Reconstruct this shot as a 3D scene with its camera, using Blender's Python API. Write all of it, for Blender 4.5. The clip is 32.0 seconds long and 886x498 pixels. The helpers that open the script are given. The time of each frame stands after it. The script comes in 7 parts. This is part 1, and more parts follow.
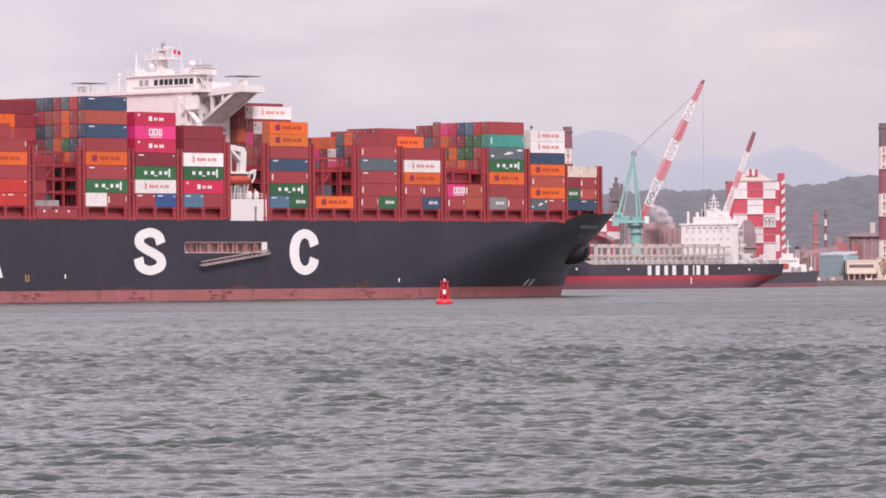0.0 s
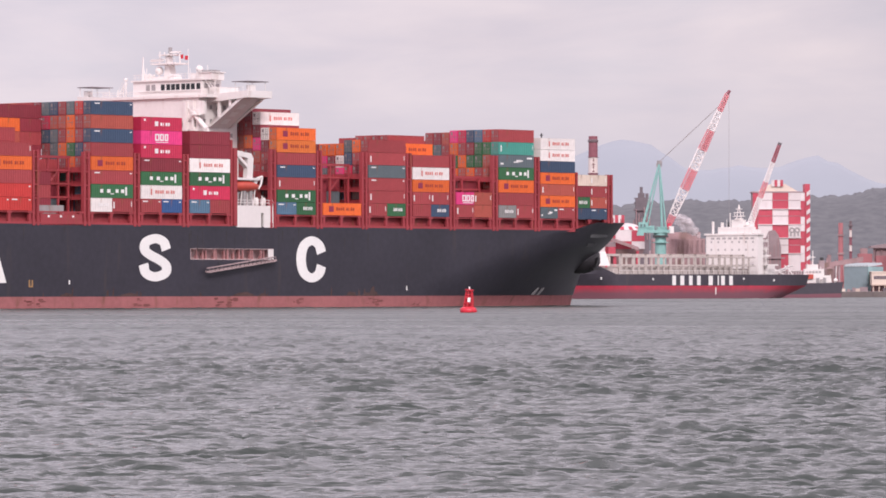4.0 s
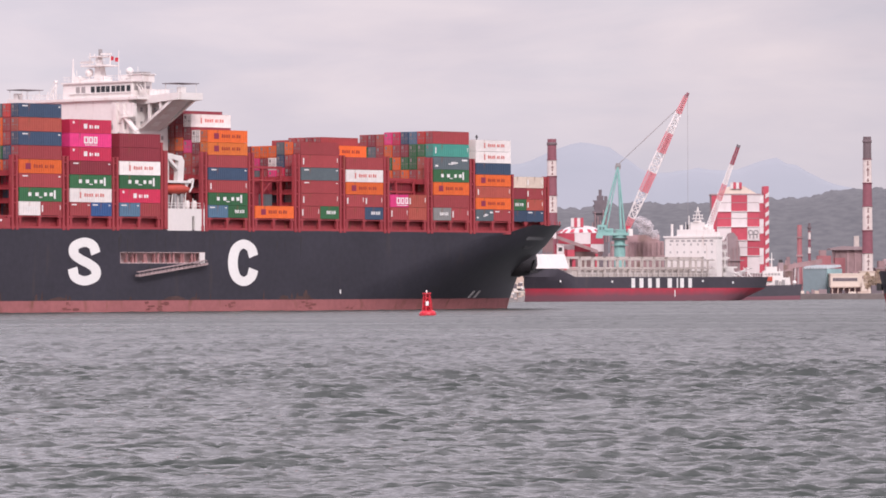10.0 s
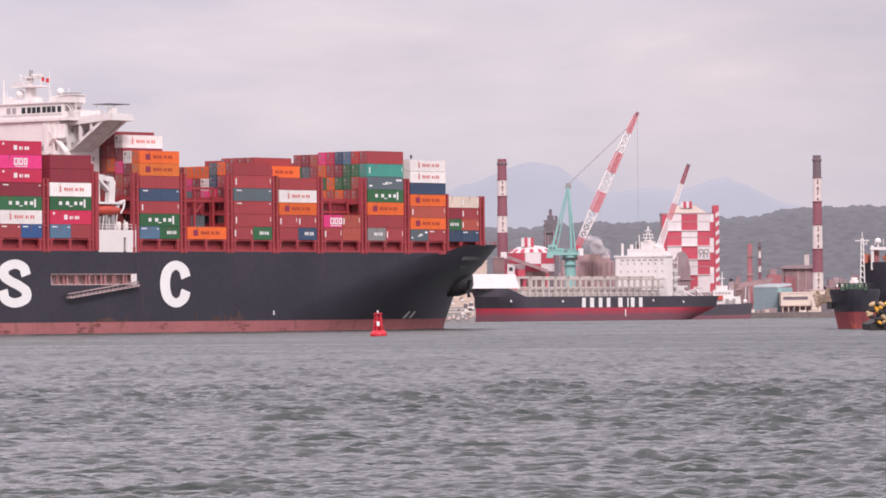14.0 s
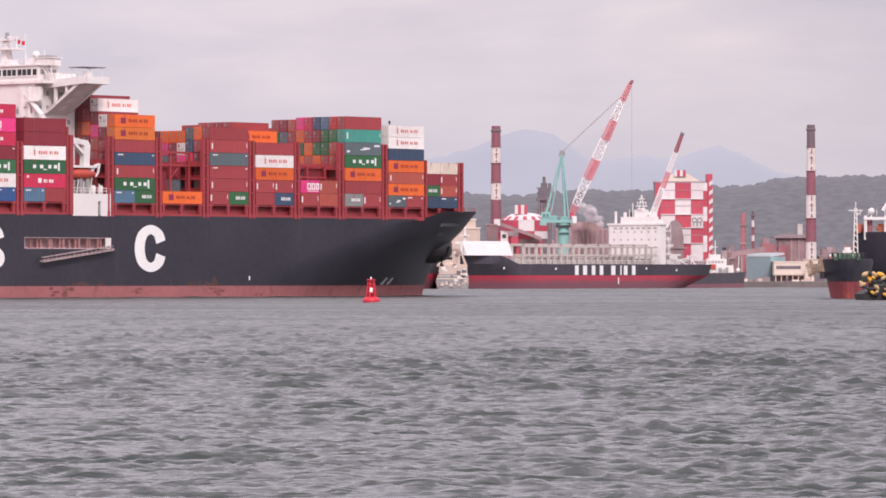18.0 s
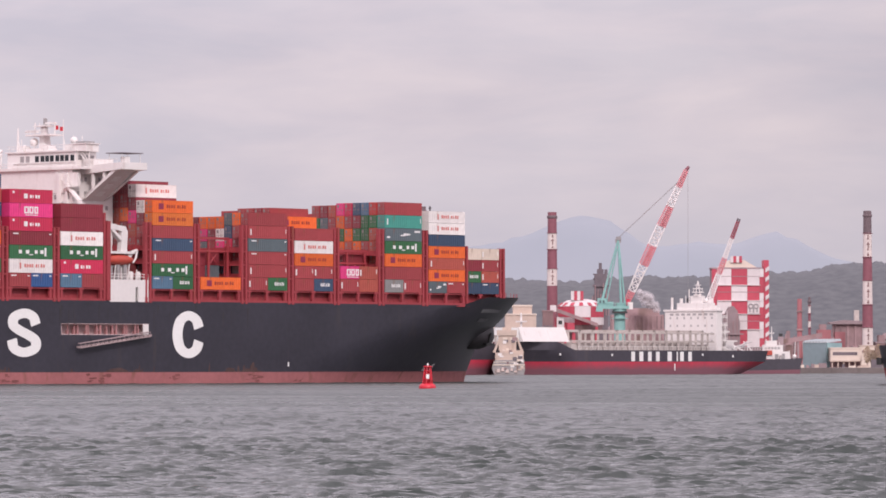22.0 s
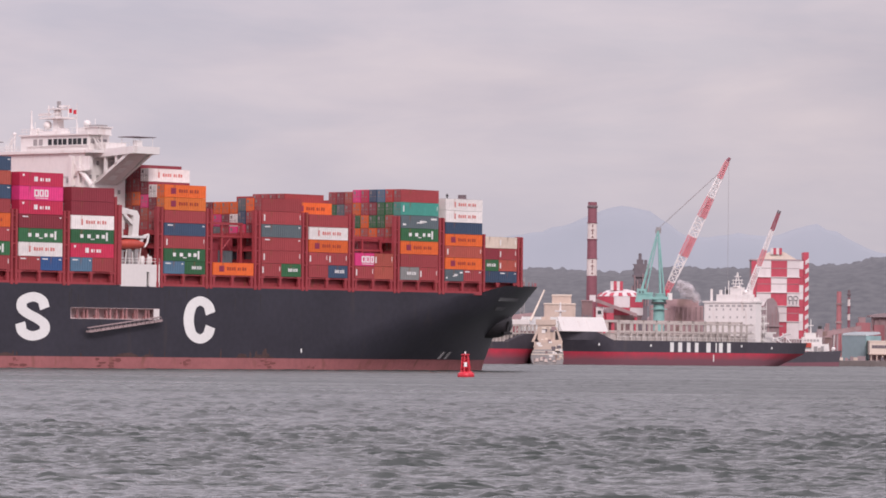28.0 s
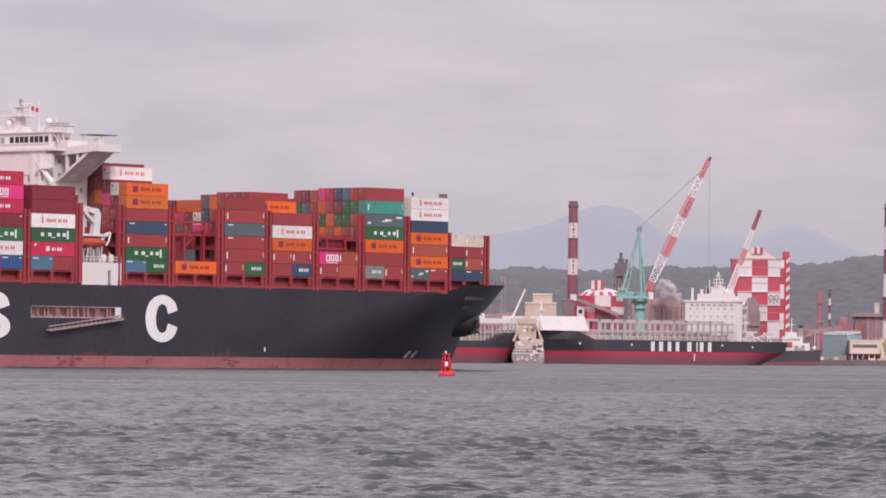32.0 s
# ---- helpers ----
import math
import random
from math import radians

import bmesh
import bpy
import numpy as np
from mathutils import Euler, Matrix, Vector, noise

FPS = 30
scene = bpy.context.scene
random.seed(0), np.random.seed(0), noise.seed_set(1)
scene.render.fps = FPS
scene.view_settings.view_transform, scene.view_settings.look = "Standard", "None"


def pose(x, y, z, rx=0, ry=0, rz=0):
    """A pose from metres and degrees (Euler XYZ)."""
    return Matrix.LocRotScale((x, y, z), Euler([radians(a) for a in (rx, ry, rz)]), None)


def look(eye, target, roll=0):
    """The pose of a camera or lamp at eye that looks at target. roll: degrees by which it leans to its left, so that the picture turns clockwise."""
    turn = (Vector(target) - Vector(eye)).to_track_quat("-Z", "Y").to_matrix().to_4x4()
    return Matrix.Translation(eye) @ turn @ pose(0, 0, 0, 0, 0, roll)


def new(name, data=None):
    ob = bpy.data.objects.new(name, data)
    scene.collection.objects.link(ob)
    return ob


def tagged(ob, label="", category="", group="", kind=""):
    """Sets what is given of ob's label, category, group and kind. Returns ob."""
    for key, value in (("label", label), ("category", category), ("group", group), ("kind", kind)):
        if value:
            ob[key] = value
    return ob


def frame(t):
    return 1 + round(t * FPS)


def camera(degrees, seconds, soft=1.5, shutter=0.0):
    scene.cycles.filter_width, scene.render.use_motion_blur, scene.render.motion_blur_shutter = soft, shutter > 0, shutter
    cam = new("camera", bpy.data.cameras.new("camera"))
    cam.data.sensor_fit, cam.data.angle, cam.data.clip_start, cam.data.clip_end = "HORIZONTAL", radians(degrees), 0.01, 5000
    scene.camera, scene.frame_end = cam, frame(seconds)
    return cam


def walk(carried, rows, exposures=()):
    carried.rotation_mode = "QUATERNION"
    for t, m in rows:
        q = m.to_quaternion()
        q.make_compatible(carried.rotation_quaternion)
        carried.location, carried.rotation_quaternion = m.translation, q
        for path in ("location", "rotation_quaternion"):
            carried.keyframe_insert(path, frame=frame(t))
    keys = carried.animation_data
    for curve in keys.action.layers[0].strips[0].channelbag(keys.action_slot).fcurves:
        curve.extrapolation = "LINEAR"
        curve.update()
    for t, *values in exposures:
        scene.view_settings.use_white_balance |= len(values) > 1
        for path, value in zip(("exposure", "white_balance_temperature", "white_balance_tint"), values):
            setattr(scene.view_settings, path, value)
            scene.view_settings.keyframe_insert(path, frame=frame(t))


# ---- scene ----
EYE = (0.0, 0.0, 4.335)


def aim(yaw, pitch, roll):
    """The camera at its fixed place, turned by degrees: to its left, up, and leaning."""
    return pose(*EYE, 90 + pitch, 0, yaw) @ pose(0, 0, 0, 0, 0, roll)


cam = camera(10.196, 32.0, soft=1.75)
PATH = [
    (0, 0.0000, 0.3443, -0.450), (0.5, 0.0498, 0.3971, -0.550), (1, 0.0674, 0.3966, -0.490), (1.5, 0.1409, 0.3873, -0.519),
    (2, 0.3121, 0.3800, -0.540), (2.5, 0.3667, 0.4188, -0.279), (3, 0.3476, 0.4375, -0.256), (3.5, 0.2995, 0.4360, -0.024),
    (5.5, 0.1985, 0.4964, -0.149), (6, 0.1393, 0.5129, -0.100), (6.5, 0.0889, 0.5284, -0.135), (7, 0.0351, 0.5119, -0.068),
    (7.5, -0.0358, 0.4953, -0.073), (8, -0.0853, 0.4753, -0.074), (8.5, -0.1075, 0.4416, -0.028), (9, -0.1328, 0.4277, -0.110),
    (9.5, -0.1487, 0.4477, -0.112), (10, -0.1867, 0.4781, -0.202), (10.5, -0.2437, 0.4851, -0.098), (11, -0.2901, 0.4987, -0.161),
    (11.5, -0.3993, 0.5943, -0.470), (12, -0.4710, 0.6790, -0.577), (12.5, -0.5584, 0.7296, -0.690), (13, -0.6175, 0.7412, -0.601),
    (13.5, -0.7101, 0.7290, -0.477), (14, -0.7590, 0.7088, -0.458), (14.5, -0.7907, 0.6519, -0.394), (16.5, -0.8460, 0.4942, -0.196),
    (17, -0.8223, 0.4131, -0.083), (17.5, -0.8161, 0.3535, -0.141), (18, -0.8352, 0.3233, -0.015), (18.5, -0.8478, 0.2661, -0.004),
    (19, -0.7974, 0.2204, 0.029), (19.5, -0.7084, 0.2316, -0.074), (20, -0.6188, 0.6124, -0.108), (20.5, -0.5167, 1.0546, 0.031),
    (21, -0.3499, 0.9834, 0.062), (21.5, -0.1804, 1.2707, -0.094), (22, -0.1872, 1.3176, -0.013), (22.5, -0.2611, 1.3443, -0.111),
    (23, -0.3100, 1.3036, 0.024), (23.5, -0.1707, 1.1632, -0.148), (24, -0.0204, 1.1152, 0.012), (24.5, 0.1928, 1.1131, 0.368),
    (25, 0.2192, 1.1195, 0.538), (25.5, 0.2124, 1.1541, 0.587), (27.5, 0.2449, 1.1411, 0.664), (28, 0.2726, 1.1818, 0.632),
    (28.5, 0.2130, 1.2015, 0.664), (29, 0.1719, 1.2195, 0.622), (29.5, 0.1214, 1.2231, 0.653), (30, 0.1053, 1.2127, 0.608),
    (30.5, 0.0746, 1.1970, 0.692), (31, 0.0573, 1.2009, 0.733), (31.5, 0.0539, 1.1903, 0.667), (32, 0.0525, 1.1735, 0.662),
]
walk(cam, [(t, aim(a, b, c)) for t, a, b, c in PATH], [(0, 0.22, 6550, 17), (10, 0.2, 6550, 17), (17, 0.2, 6550, 17), (20, 0.2, 6550, 17), (21, 0.03, 6550, 17), (22.5, 0.06, 6550, 17), (24, 0.05, 6550, 17), (30, -0.07, 6550, 17), (32, -0.07, 6550, 17)])

# ---- sky and sun: a bright overcast afternoon ----
SUN_EL, SUN_AZ = 36.0, 168.0
world = bpy.data.worlds.new("overcast_sky")
scene.world = world
world.use_nodes = True
wn, wl = world.node_tree.nodes, world.node_tree.links
wn.clear()
sky = wn.new("ShaderNodeTexSky")
sky.sky_type, sky.sun_disc = "NISHITA", False
sky.sun_elevation, sky.sun_rotation = radians(SUN_EL), radians(SUN_AZ)
sky_dim = wn.new("ShaderNodeMix")
sky_dim.data_type, sky_dim.blend_type = "RGBA", "MULTIPLY"
sky_dim.inputs[0].default_value = 1.0
wl.new(sky.outputs[0], sky_dim.inputs[6])
sky_dim.inputs[7].default_value = (0.10, 0.10, 0.10, 1)
coords = wn.new("ShaderNodeTexCoord")
wide = wn.new("ShaderNodeMapping")
wide.inputs["Scale"].default_value = (8, 8, 20)
wl.new(coords.outputs["Generated"], wide.inputs[0])
cloud = wn.new("ShaderNodeTexNoise")
cloud.inputs["Scale"].default_value, cloud.inputs["Detail"].default_value = 1.7, 5.0
cloud.inputs["Roughness"].default_value = 0.5
wl.new(wide.outputs[0], cloud.inputs["Vector"])
ramp = wn.new("ShaderNodeValToRGB")
ramp.color_ramp.elements[0].position, ramp.color_ramp.elements[0].color = 0.34, (0.50, 0.475, 0.545, 1)
ramp.color_ramp.elements[1].position, ramp.color_ramp.elements[1].color = 0.68, (0.74, 0.68, 0.71, 1)
wl.new(cloud.outputs[0], ramp.inputs[0])
blend = wn.new("ShaderNodeMix")
blend.data_type = "RGBA"
blend.inputs[0].default_value = 0.93
wl.new(sky_dim.outputs[2], blend.inputs[6])
banks = wn.new("ShaderNodeMapping")
banks.inputs["Location"].default_value = (3.7, 1.2, 0.4)
banks.inputs["Scale"].default_value = (11, 11, 52)
wl.new(coords.outputs["Generated"], banks.inputs[0])
bank = wn.new("ShaderNodeTexNoise")
bank.inputs["Scale"].default_value, bank.inputs["Detail"].default_value = 1.5, 6.0
bank.inputs["Roughness"].default_value, bank.inputs["Distortion"].default_value = 0.56, 0.35
wl.new(banks.outputs[0], bank.inputs["Vector"])
tint = wn.new("ShaderNodeValToRGB")
tint.color_ramp.elements[0].position, tint.color_ramp.elements[0].color = 0.36, (0.55, 0.53, 0.597, 1)
tint.color_ramp.elements[1].position, tint.color_ramp.elements[1].color = 0.66, (0.752, 0.665, 0.684, 1)
middle = tint.color_ramp.elements.new(0.5)
middle.color = (0.645, 0.588, 0.637, 1)
wl.new(bank.outputs[0], tint.inputs[0])
layers = wn.new("ShaderNodeMix")
layers.data_type = "RGBA"
layers.inputs[0].default_value = 0.5
wl.new(ramp.outputs[0], layers.inputs[6])
wl.new(tint.outputs[0], layers.inputs[7])
wl.new(layers.outputs[2], blend.inputs[7])
back = wn.new("ShaderNodeBackground")
back.inputs[1].default_value = 1.0
rise = wn.new("ShaderNodeSeparateXYZ")
wl.new(coords.outputs["Generated"], rise.inputs[0])
zenith = wn.new("ShaderNodeMapRange")
zenith.inputs[1].default_value, zenith.inputs[2].default_value = 0.06, 0.42
zenith.inputs[3].default_value, zenith.inputs[4].default_value = 1.0, 2.0
wl.new(rise.outputs[2], zenith.inputs[0])
breadth = wn.new("ShaderNodeMapRange")
breadth.inputs[1].default_value, breadth.inputs[2].default_value = -0.1, 0.1
breadth.inputs[3].default_value, breadth.inputs[4].default_value = 1.06, 0.93
wl.new(rise.outputs[0], breadth.inputs[0])
thin_cloud = wn.new("ShaderNodeMath")
thin_cloud.operation = "MULTIPLY"
wl.new(zenith.outputs[0], thin_cloud.inputs[0])
wl.new(breadth.outputs[0], thin_cloud.inputs[1])
wl.new(thin_cloud.outputs[0], back.inputs[1])
low_air = wn.new("ShaderNodeMapRange")
low_air.inputs[1].default_value, low_air.inputs[2].default_value = 0.012, 0.048
low_air.inputs[3].default_value, low_air.inputs[4].default_value = 0.52, 0.0
wl.new(rise.outputs[2], low_air.inputs[0])
horizon = wn.new("ShaderNodeMix")
horizon.data_type = "RGBA"
horizon.inputs[7].default_value = (0.505, 0.515, 0.585, 1)
wl.new(low_air.outputs[0], horizon.inputs[0])
wl.new(blend.outputs[2], horizon.inputs[6])
wl.new(horizon.outputs[2], back.inputs[0])
world_out = wn.new("ShaderNodeOutputWorld")
wl.new(back.outputs[0], world_out.inputs[0])

sun = new("sun", bpy.data.lights.new("sun", "SUN"))
sun.data.energy, sun.data.angle, sun.data.color = 2.0, radians(14), (1.0, 0.95, 0.92)
sun.matrix_world = look((300 * math.sin(radians(SUN_AZ)), 300 * math.cos(radians(SUN_AZ)), 300 * math.tan(radians(SUN_EL))), (0, 0, 0))


# ---- materials ----
def paint(name, colour, rough=0.55, metal=0.0, grain=3.0, vary=0.18, stain=None, stain_amount=0.0, streak=6.0, bump=0.0, each=0.0, rib=0.0):
    """Painted or weathered surface: fine grain, large blotches, and stains drawn out downwards in the given colour."""
    m = bpy.data.materials.new(name)
    m.use_nodes = True
    nodes, links = m.node_tree.nodes, m.node_tree.links
    shader = nodes["Principled BSDF"]
    shader.inputs["Roughness"].default_value, shader.inputs["Metallic"].default_value = rough, metal
    place = nodes.new("ShaderNodeTexCoord")
    fine = nodes.new("ShaderNodeTexNoise")
    fine.inputs["Scale"].default_value, fine.inputs["Detail"].default_value = grain, 6.0
    links.new(place.outputs["Object"], fine.inputs["Vector"])
    large = nodes.new("ShaderNodeTexNoise")
    large.inputs["Scale"].default_value, large.inputs["Detail"].default_value = grain * 0.09, 3.0
    links.new(place.outputs["Object"], large.inputs["Vector"])
    add = nodes.new("ShaderNodeMath")
    add.operation = "ADD"
    links.new(fine.outputs[0], add.inputs[0])
    links.new(large.outputs[0], add.inputs[1])
    level = nodes.new("ShaderNodeMapRange")
    level.inputs[1].default_value, level.inputs[2].default_value = 0.6, 1.4
    level.inputs[3].default_value, level.inputs[4].default_value = 1 - vary, 1 + vary
    links.new(add.outputs[0], level.inputs[0])
    value = level.outputs[0]
    if each:
        info = nodes.new("ShaderNodeObjectInfo")
        spread = nodes.new("ShaderNodeMapRange")
        spread.inputs[3].default_value, spread.inputs[4].default_value = 1 - each, 1 + each
        links.new(info.outputs["Random"], spread.inputs[0])
        times = nodes.new("ShaderNodeMath")
        times.operation = "MULTIPLY"
        links.new(value, times.inputs[0])
        links.new(spread.outputs[0], times.inputs[1])
        value = times.outputs[0]
    tone = nodes.new("ShaderNodeVectorMath")
    tone.operation = "SCALE"
    tone.inputs[0].default_value = colour
    links.new(value, tone.inputs["Scale"])
    colour_out = tone.outputs[0]
    if stain:
        drawn = nodes.new("ShaderNodeMapping")
        drawn.inputs["Scale"].default_value = (1, 1, 1 / streak)
        links.new(place.outputs["Object"], drawn.inputs[0])
        spots = nodes.new("ShaderNodeTexNoise")
        spots.inputs["Scale"].default_value, spots.inputs["Detail"].default_value = grain * 0.5, 5.0
        links.new(drawn.outputs[0], spots.inputs["Vector"])
        cut = nodes.new("ShaderNodeMapRange")
        cut.inputs[1].default_value, cut.inputs[2].default_value = 0.66 - stain_amount * 0.3, 0.86 - stain_amount * 0.3
        links.new(spots.outputs[0], cut.inputs[0])
        mix = nodes.new("ShaderNodeMix")
        mix.data_type = "RGBA"
        mix.inputs[7].default_value = (*stain, 1)
        links.new(cut.outputs[0], mix.inputs[0])
        links.new(colour_out, mix.inputs[6])
        colour_out = mix.outputs[2]
    links.new(colour_out, shader.inputs["Base Color"])
    if bump:
        relief = nodes.new("ShaderNodeBump")
        relief.inputs["Strength"].default_value, relief.inputs["Distance"].default_value = 0.6, bump
        links.new(fine.outputs[0], relief.inputs["Height"])
        links.new(relief.outputs[0], shader.inputs["Normal"])
    return m


RUST = (0.20, 0.075, 0.035)
SOOT = (0.06, 0.05, 0.05)
HULL_BLACK = paint("hull_black", (0.038, 0.036, 0.048), 0.40, grain=0.8, vary=0.25, stain=(0.06, 0.05, 0.05), stain_amount=0.15, streak=8)
HULL_BLACK.node_tree.nodes["Principled BSDF"].inputs["Specular IOR Level"].default_value = 0.40
HULL_RED = paint("hull_antifouling", (0.34, 0.120, 0.122), 0.7, grain=0.9, vary=0.2, stain=(0.20, 0.08, 0.06), stain_amount=0.35, streak=3)
# two far darks, lifted towards grey so the base colour carries the haze
YARD_BLACK = paint("haze_black", (0.052, 0.046, 0.060), 0.6, grain=0.5, vary=0.2, stain=(0.10, 0.08, 0.08), stain_amount=0.2, streak=6)
FURNACE_DARK = paint("furnace_dark", (0.155, 0.13, 0.145), 0.8, grain=0.3, vary=0.3)
BRIGHT_RED = paint("antifouling_bright", (0.42, 0.040, 0.072), 0.6, grain=0.6, vary=0.2, stain=(0.25, 0.08, 0.07), stain_amount=0.3, streak=0.4)
def weathered_red(name, bright, dull, z0, z1):
    """Antifouling that has gone dull where the water stood longest, with a ragged line between."""
    m = paint(name, bright, 0.65, grain=0.6, vary=0.18)
    nodes, links = m.node_tree.nodes, m.node_tree.links
    place = nodes.new("ShaderNodeTexCoord")
    axis = nodes.new("ShaderNodeSeparateXYZ")
    links.new(place.outputs["Object"], axis.inputs[0])
    wander = nodes.new("ShaderNodeTexNoise")
    wander.inputs["Scale"].default_value, wander.inputs["Detail"].default_value = 0.22, 5.0
    links.new(place.outputs["Object"], wander.inputs["Vector"])
    shift = nodes.new("ShaderNodeMath")
    shift.operation, shift.inputs[1].default_value = "MULTIPLY_ADD", 2.0
    links.new(wander.outputs[0], shift.inputs[0])
    links.new(axis.outputs[2], shift.inputs[2])
    cut = nodes.new("ShaderNodeMapRange")
    cut.inputs[1].default_value, cut.inputs[2].default_value = z0 + 1.0, z1 + 1.0
    links.new(shift.outputs[0], cut.inputs[0])
    mix = nodes.new("ShaderNodeMix")
    mix.data_type = "RGBA"
    mix.inputs[6].default_value = (*dull, 1)
    links.new(cut.outputs[0], mix.inputs[0])
    shader = nodes["Principled BSDF"]
    links.new(shader.inputs["Base Color"].links[0].from_socket, mix.inputs[7])
    links.new(mix.outputs[2], shader.inputs["Base Color"])
    return m


YARD_RED = weathered_red("antifouling_yard", (0.50, 0.034, 0.066), (0.185, 0.070, 0.092), 1.9, 4.9)
SHIP_WHITE = paint("ship_white", (0.75, 0.705, 0.685), 0.45, grain=1.2, vary=0.06, stain=(0.58, 0.48, 0.44), stain_amount=0.18, streak=9)
MARK_WHITE = paint("marking_white", (0.82, 0.81, 0.79), 0.5, grain=1.5, vary=0.06, stain=(0.6, 0.5, 0.45), stain_amount=0.05)
LASH_RED = paint("lashing_red", (0.33, 0.046, 0.056), 0.6, grain=1.6, vary=0.2, stain=RUST, stain_amount=0.2)
DECK_RED = paint("deck_red", (0.25, 0.052, 0.052), 0.7, grain=1.0, vary=0.25, stain=SOOT, stain_amount=0.25)
GLASS_DARK = paint("window_glass", (0.02, 0.022, 0.026), 0.12, grain=2)
DARK_STEEL = paint("dark_steel", (0.035, 0.033, 0.035), 0.6, grain=2)
GREY_STEEL = paint("grey_steel", (0.30, 0.28, 0.28), 0.6, grain=1.0, vary=0.2, stain=RUST, stain_amount=0.2)
BOAT_RED = paint("lifeboat_orange", (0.50, 0.075, 0.05), 0.45, grain=2)
BUOY_RED = paint("buoy_red", (0.60, 0.020, 0.040), 0.45, grain=4, vary=0.15, stain=(0.3, 0.05, 0.04), stain_amount=0.2)
CRANE_GREEN = paint("crane_green", (0.235, 0.445, 0.415), 0.5, grain=0.8, vary=0.12, stain=RUST, stain_amount=0.08)
BAND_RED = paint("band_red", (0.55, 0.042, 0.080), 0.55, grain=0.6, vary=0.12)
BAND_WHITE = paint("band_white", (0.78, 0.73, 0.72), 0.55, grain=0.6, vary=0.08, stain=(0.5, 0.4, 0.36), stain_amount=0.1)
STACK_RED = paint("stack_red", (0.235, 0.082, 0.105), 0.7, grain=0.5, vary=0.15)
STACK_WHITE = paint("stack_white", (0.66, 0.58, 0.55), 0.7, grain=0.5, vary=0.12, stain=(0.35, 0.25, 0.22), stain_amount=0.2)
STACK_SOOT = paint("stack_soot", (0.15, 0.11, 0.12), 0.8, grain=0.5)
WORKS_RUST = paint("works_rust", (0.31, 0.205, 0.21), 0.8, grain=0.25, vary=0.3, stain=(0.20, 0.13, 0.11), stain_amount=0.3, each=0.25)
WORKS_GREY = paint("works_grey", (0.31, 0.235, 0.245), 0.8, grain=0.25, vary=0.25, stain=(0.22, 0.15, 0.13), stain_amount=0.3, each=0.25)
WORKS_RED = paint("works_red", (0.33, 0.125, 0.135), 0.75, grain=0.25, vary=0.2, each=0.2)
BEIGE = paint("beige_render", (0.54, 0.425, 0.36), 0.75, grain=0.5, vary=0.12, stain=(0.35, 0.25, 0.2), stain_amount=0.15)
CREAM = paint("cream_render", (0.68, 0.58, 0.50), 0.75, grain=0.5, vary=0.1)
SHED_BLUE = paint("shed_blue", (0.19, 0.255, 0.28), 0.6, grain=0.5, vary=0.1)
SHED_BLUE_LIGHT = paint("shed_roof", (0.40, 0.44, 0.46), 0.6, grain=0.5, vary=0.1)
QUAY = paint("quay_concrete", (0.17, 0.14, 0.135), 0.85, grain=0.6, vary=0.2, stain=(0.12, 0.1, 0.09), stain_amount=0.3, bump=0.05)
DECK_GREEN = paint("deck_green", (0.06, 0.115, 0.075), 0.6, grain=1.5, vary=0.2)
YELLOW = paint("fender_yellow", (0.70, 0.36, 0.04), 0.6, grain=2, vary=0.2, stain=(0.2, 0.12, 0.04), stain_amount=0.25)
RUBBER = paint("black_rubber", (0.025, 0.024, 0.024), 0.8, grain=3)
STEAM = paint("steam", (0.78, 0.73, 0.75), 1.0, grain=0.2, vary=0.06)
STEAM.node_tree.nodes["Principled BSDF"].inputs["Alpha"].default_value = 0.2


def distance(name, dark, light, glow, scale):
    """Woods and ridges far away, with the bright haze put in as emission."""
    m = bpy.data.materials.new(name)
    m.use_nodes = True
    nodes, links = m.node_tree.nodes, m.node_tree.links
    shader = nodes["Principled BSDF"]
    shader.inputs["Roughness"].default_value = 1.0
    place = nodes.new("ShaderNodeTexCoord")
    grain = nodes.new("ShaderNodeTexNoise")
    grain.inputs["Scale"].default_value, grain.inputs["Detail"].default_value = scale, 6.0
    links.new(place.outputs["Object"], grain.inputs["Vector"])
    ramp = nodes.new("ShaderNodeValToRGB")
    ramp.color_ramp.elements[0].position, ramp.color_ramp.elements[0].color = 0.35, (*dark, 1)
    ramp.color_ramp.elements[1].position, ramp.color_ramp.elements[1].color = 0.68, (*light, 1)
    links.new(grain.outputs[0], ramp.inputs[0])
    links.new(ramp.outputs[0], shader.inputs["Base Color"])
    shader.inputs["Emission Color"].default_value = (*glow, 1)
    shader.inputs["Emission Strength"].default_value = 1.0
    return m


# haze is painted in: glow on both, a pale blue base on the ridge
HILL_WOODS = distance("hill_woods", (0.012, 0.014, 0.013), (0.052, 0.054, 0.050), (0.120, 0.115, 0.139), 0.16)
RIDGE_HAZE = distance("ridge_haze", (0.10, 0.11, 0.13), (0.13, 0.135, 0.155), (0.258, 0.266, 0.306), 0.004)

sea = bpy.data.materials.new("sea_water")
sea.use_nodes = True
sn, sl = sea.node_tree.nodes, sea.node_tree.links
sea_shader = sn["Principled BSDF"]
sea_shader.inputs["Base Color"].default_value = (0.036, 0.046, 0.041, 1)
sea_shader.inputs["IOR"].default_value = 1.33
sea_place = sn.new("ShaderNodeTexCoord")
sea_map = sn.new("ShaderNodeMapping")
sea_map.inputs["Scale"].default_value = (0.42, 1.25, 1.0)
sl.new(sea_place.outputs["Object"], sea_map.inputs[0])
ripple = sn.new("ShaderNodeTexNoise")
ripple.inputs["Scale"].default_value, ripple.inputs["Detail"].default_value = 0.19, 6.5
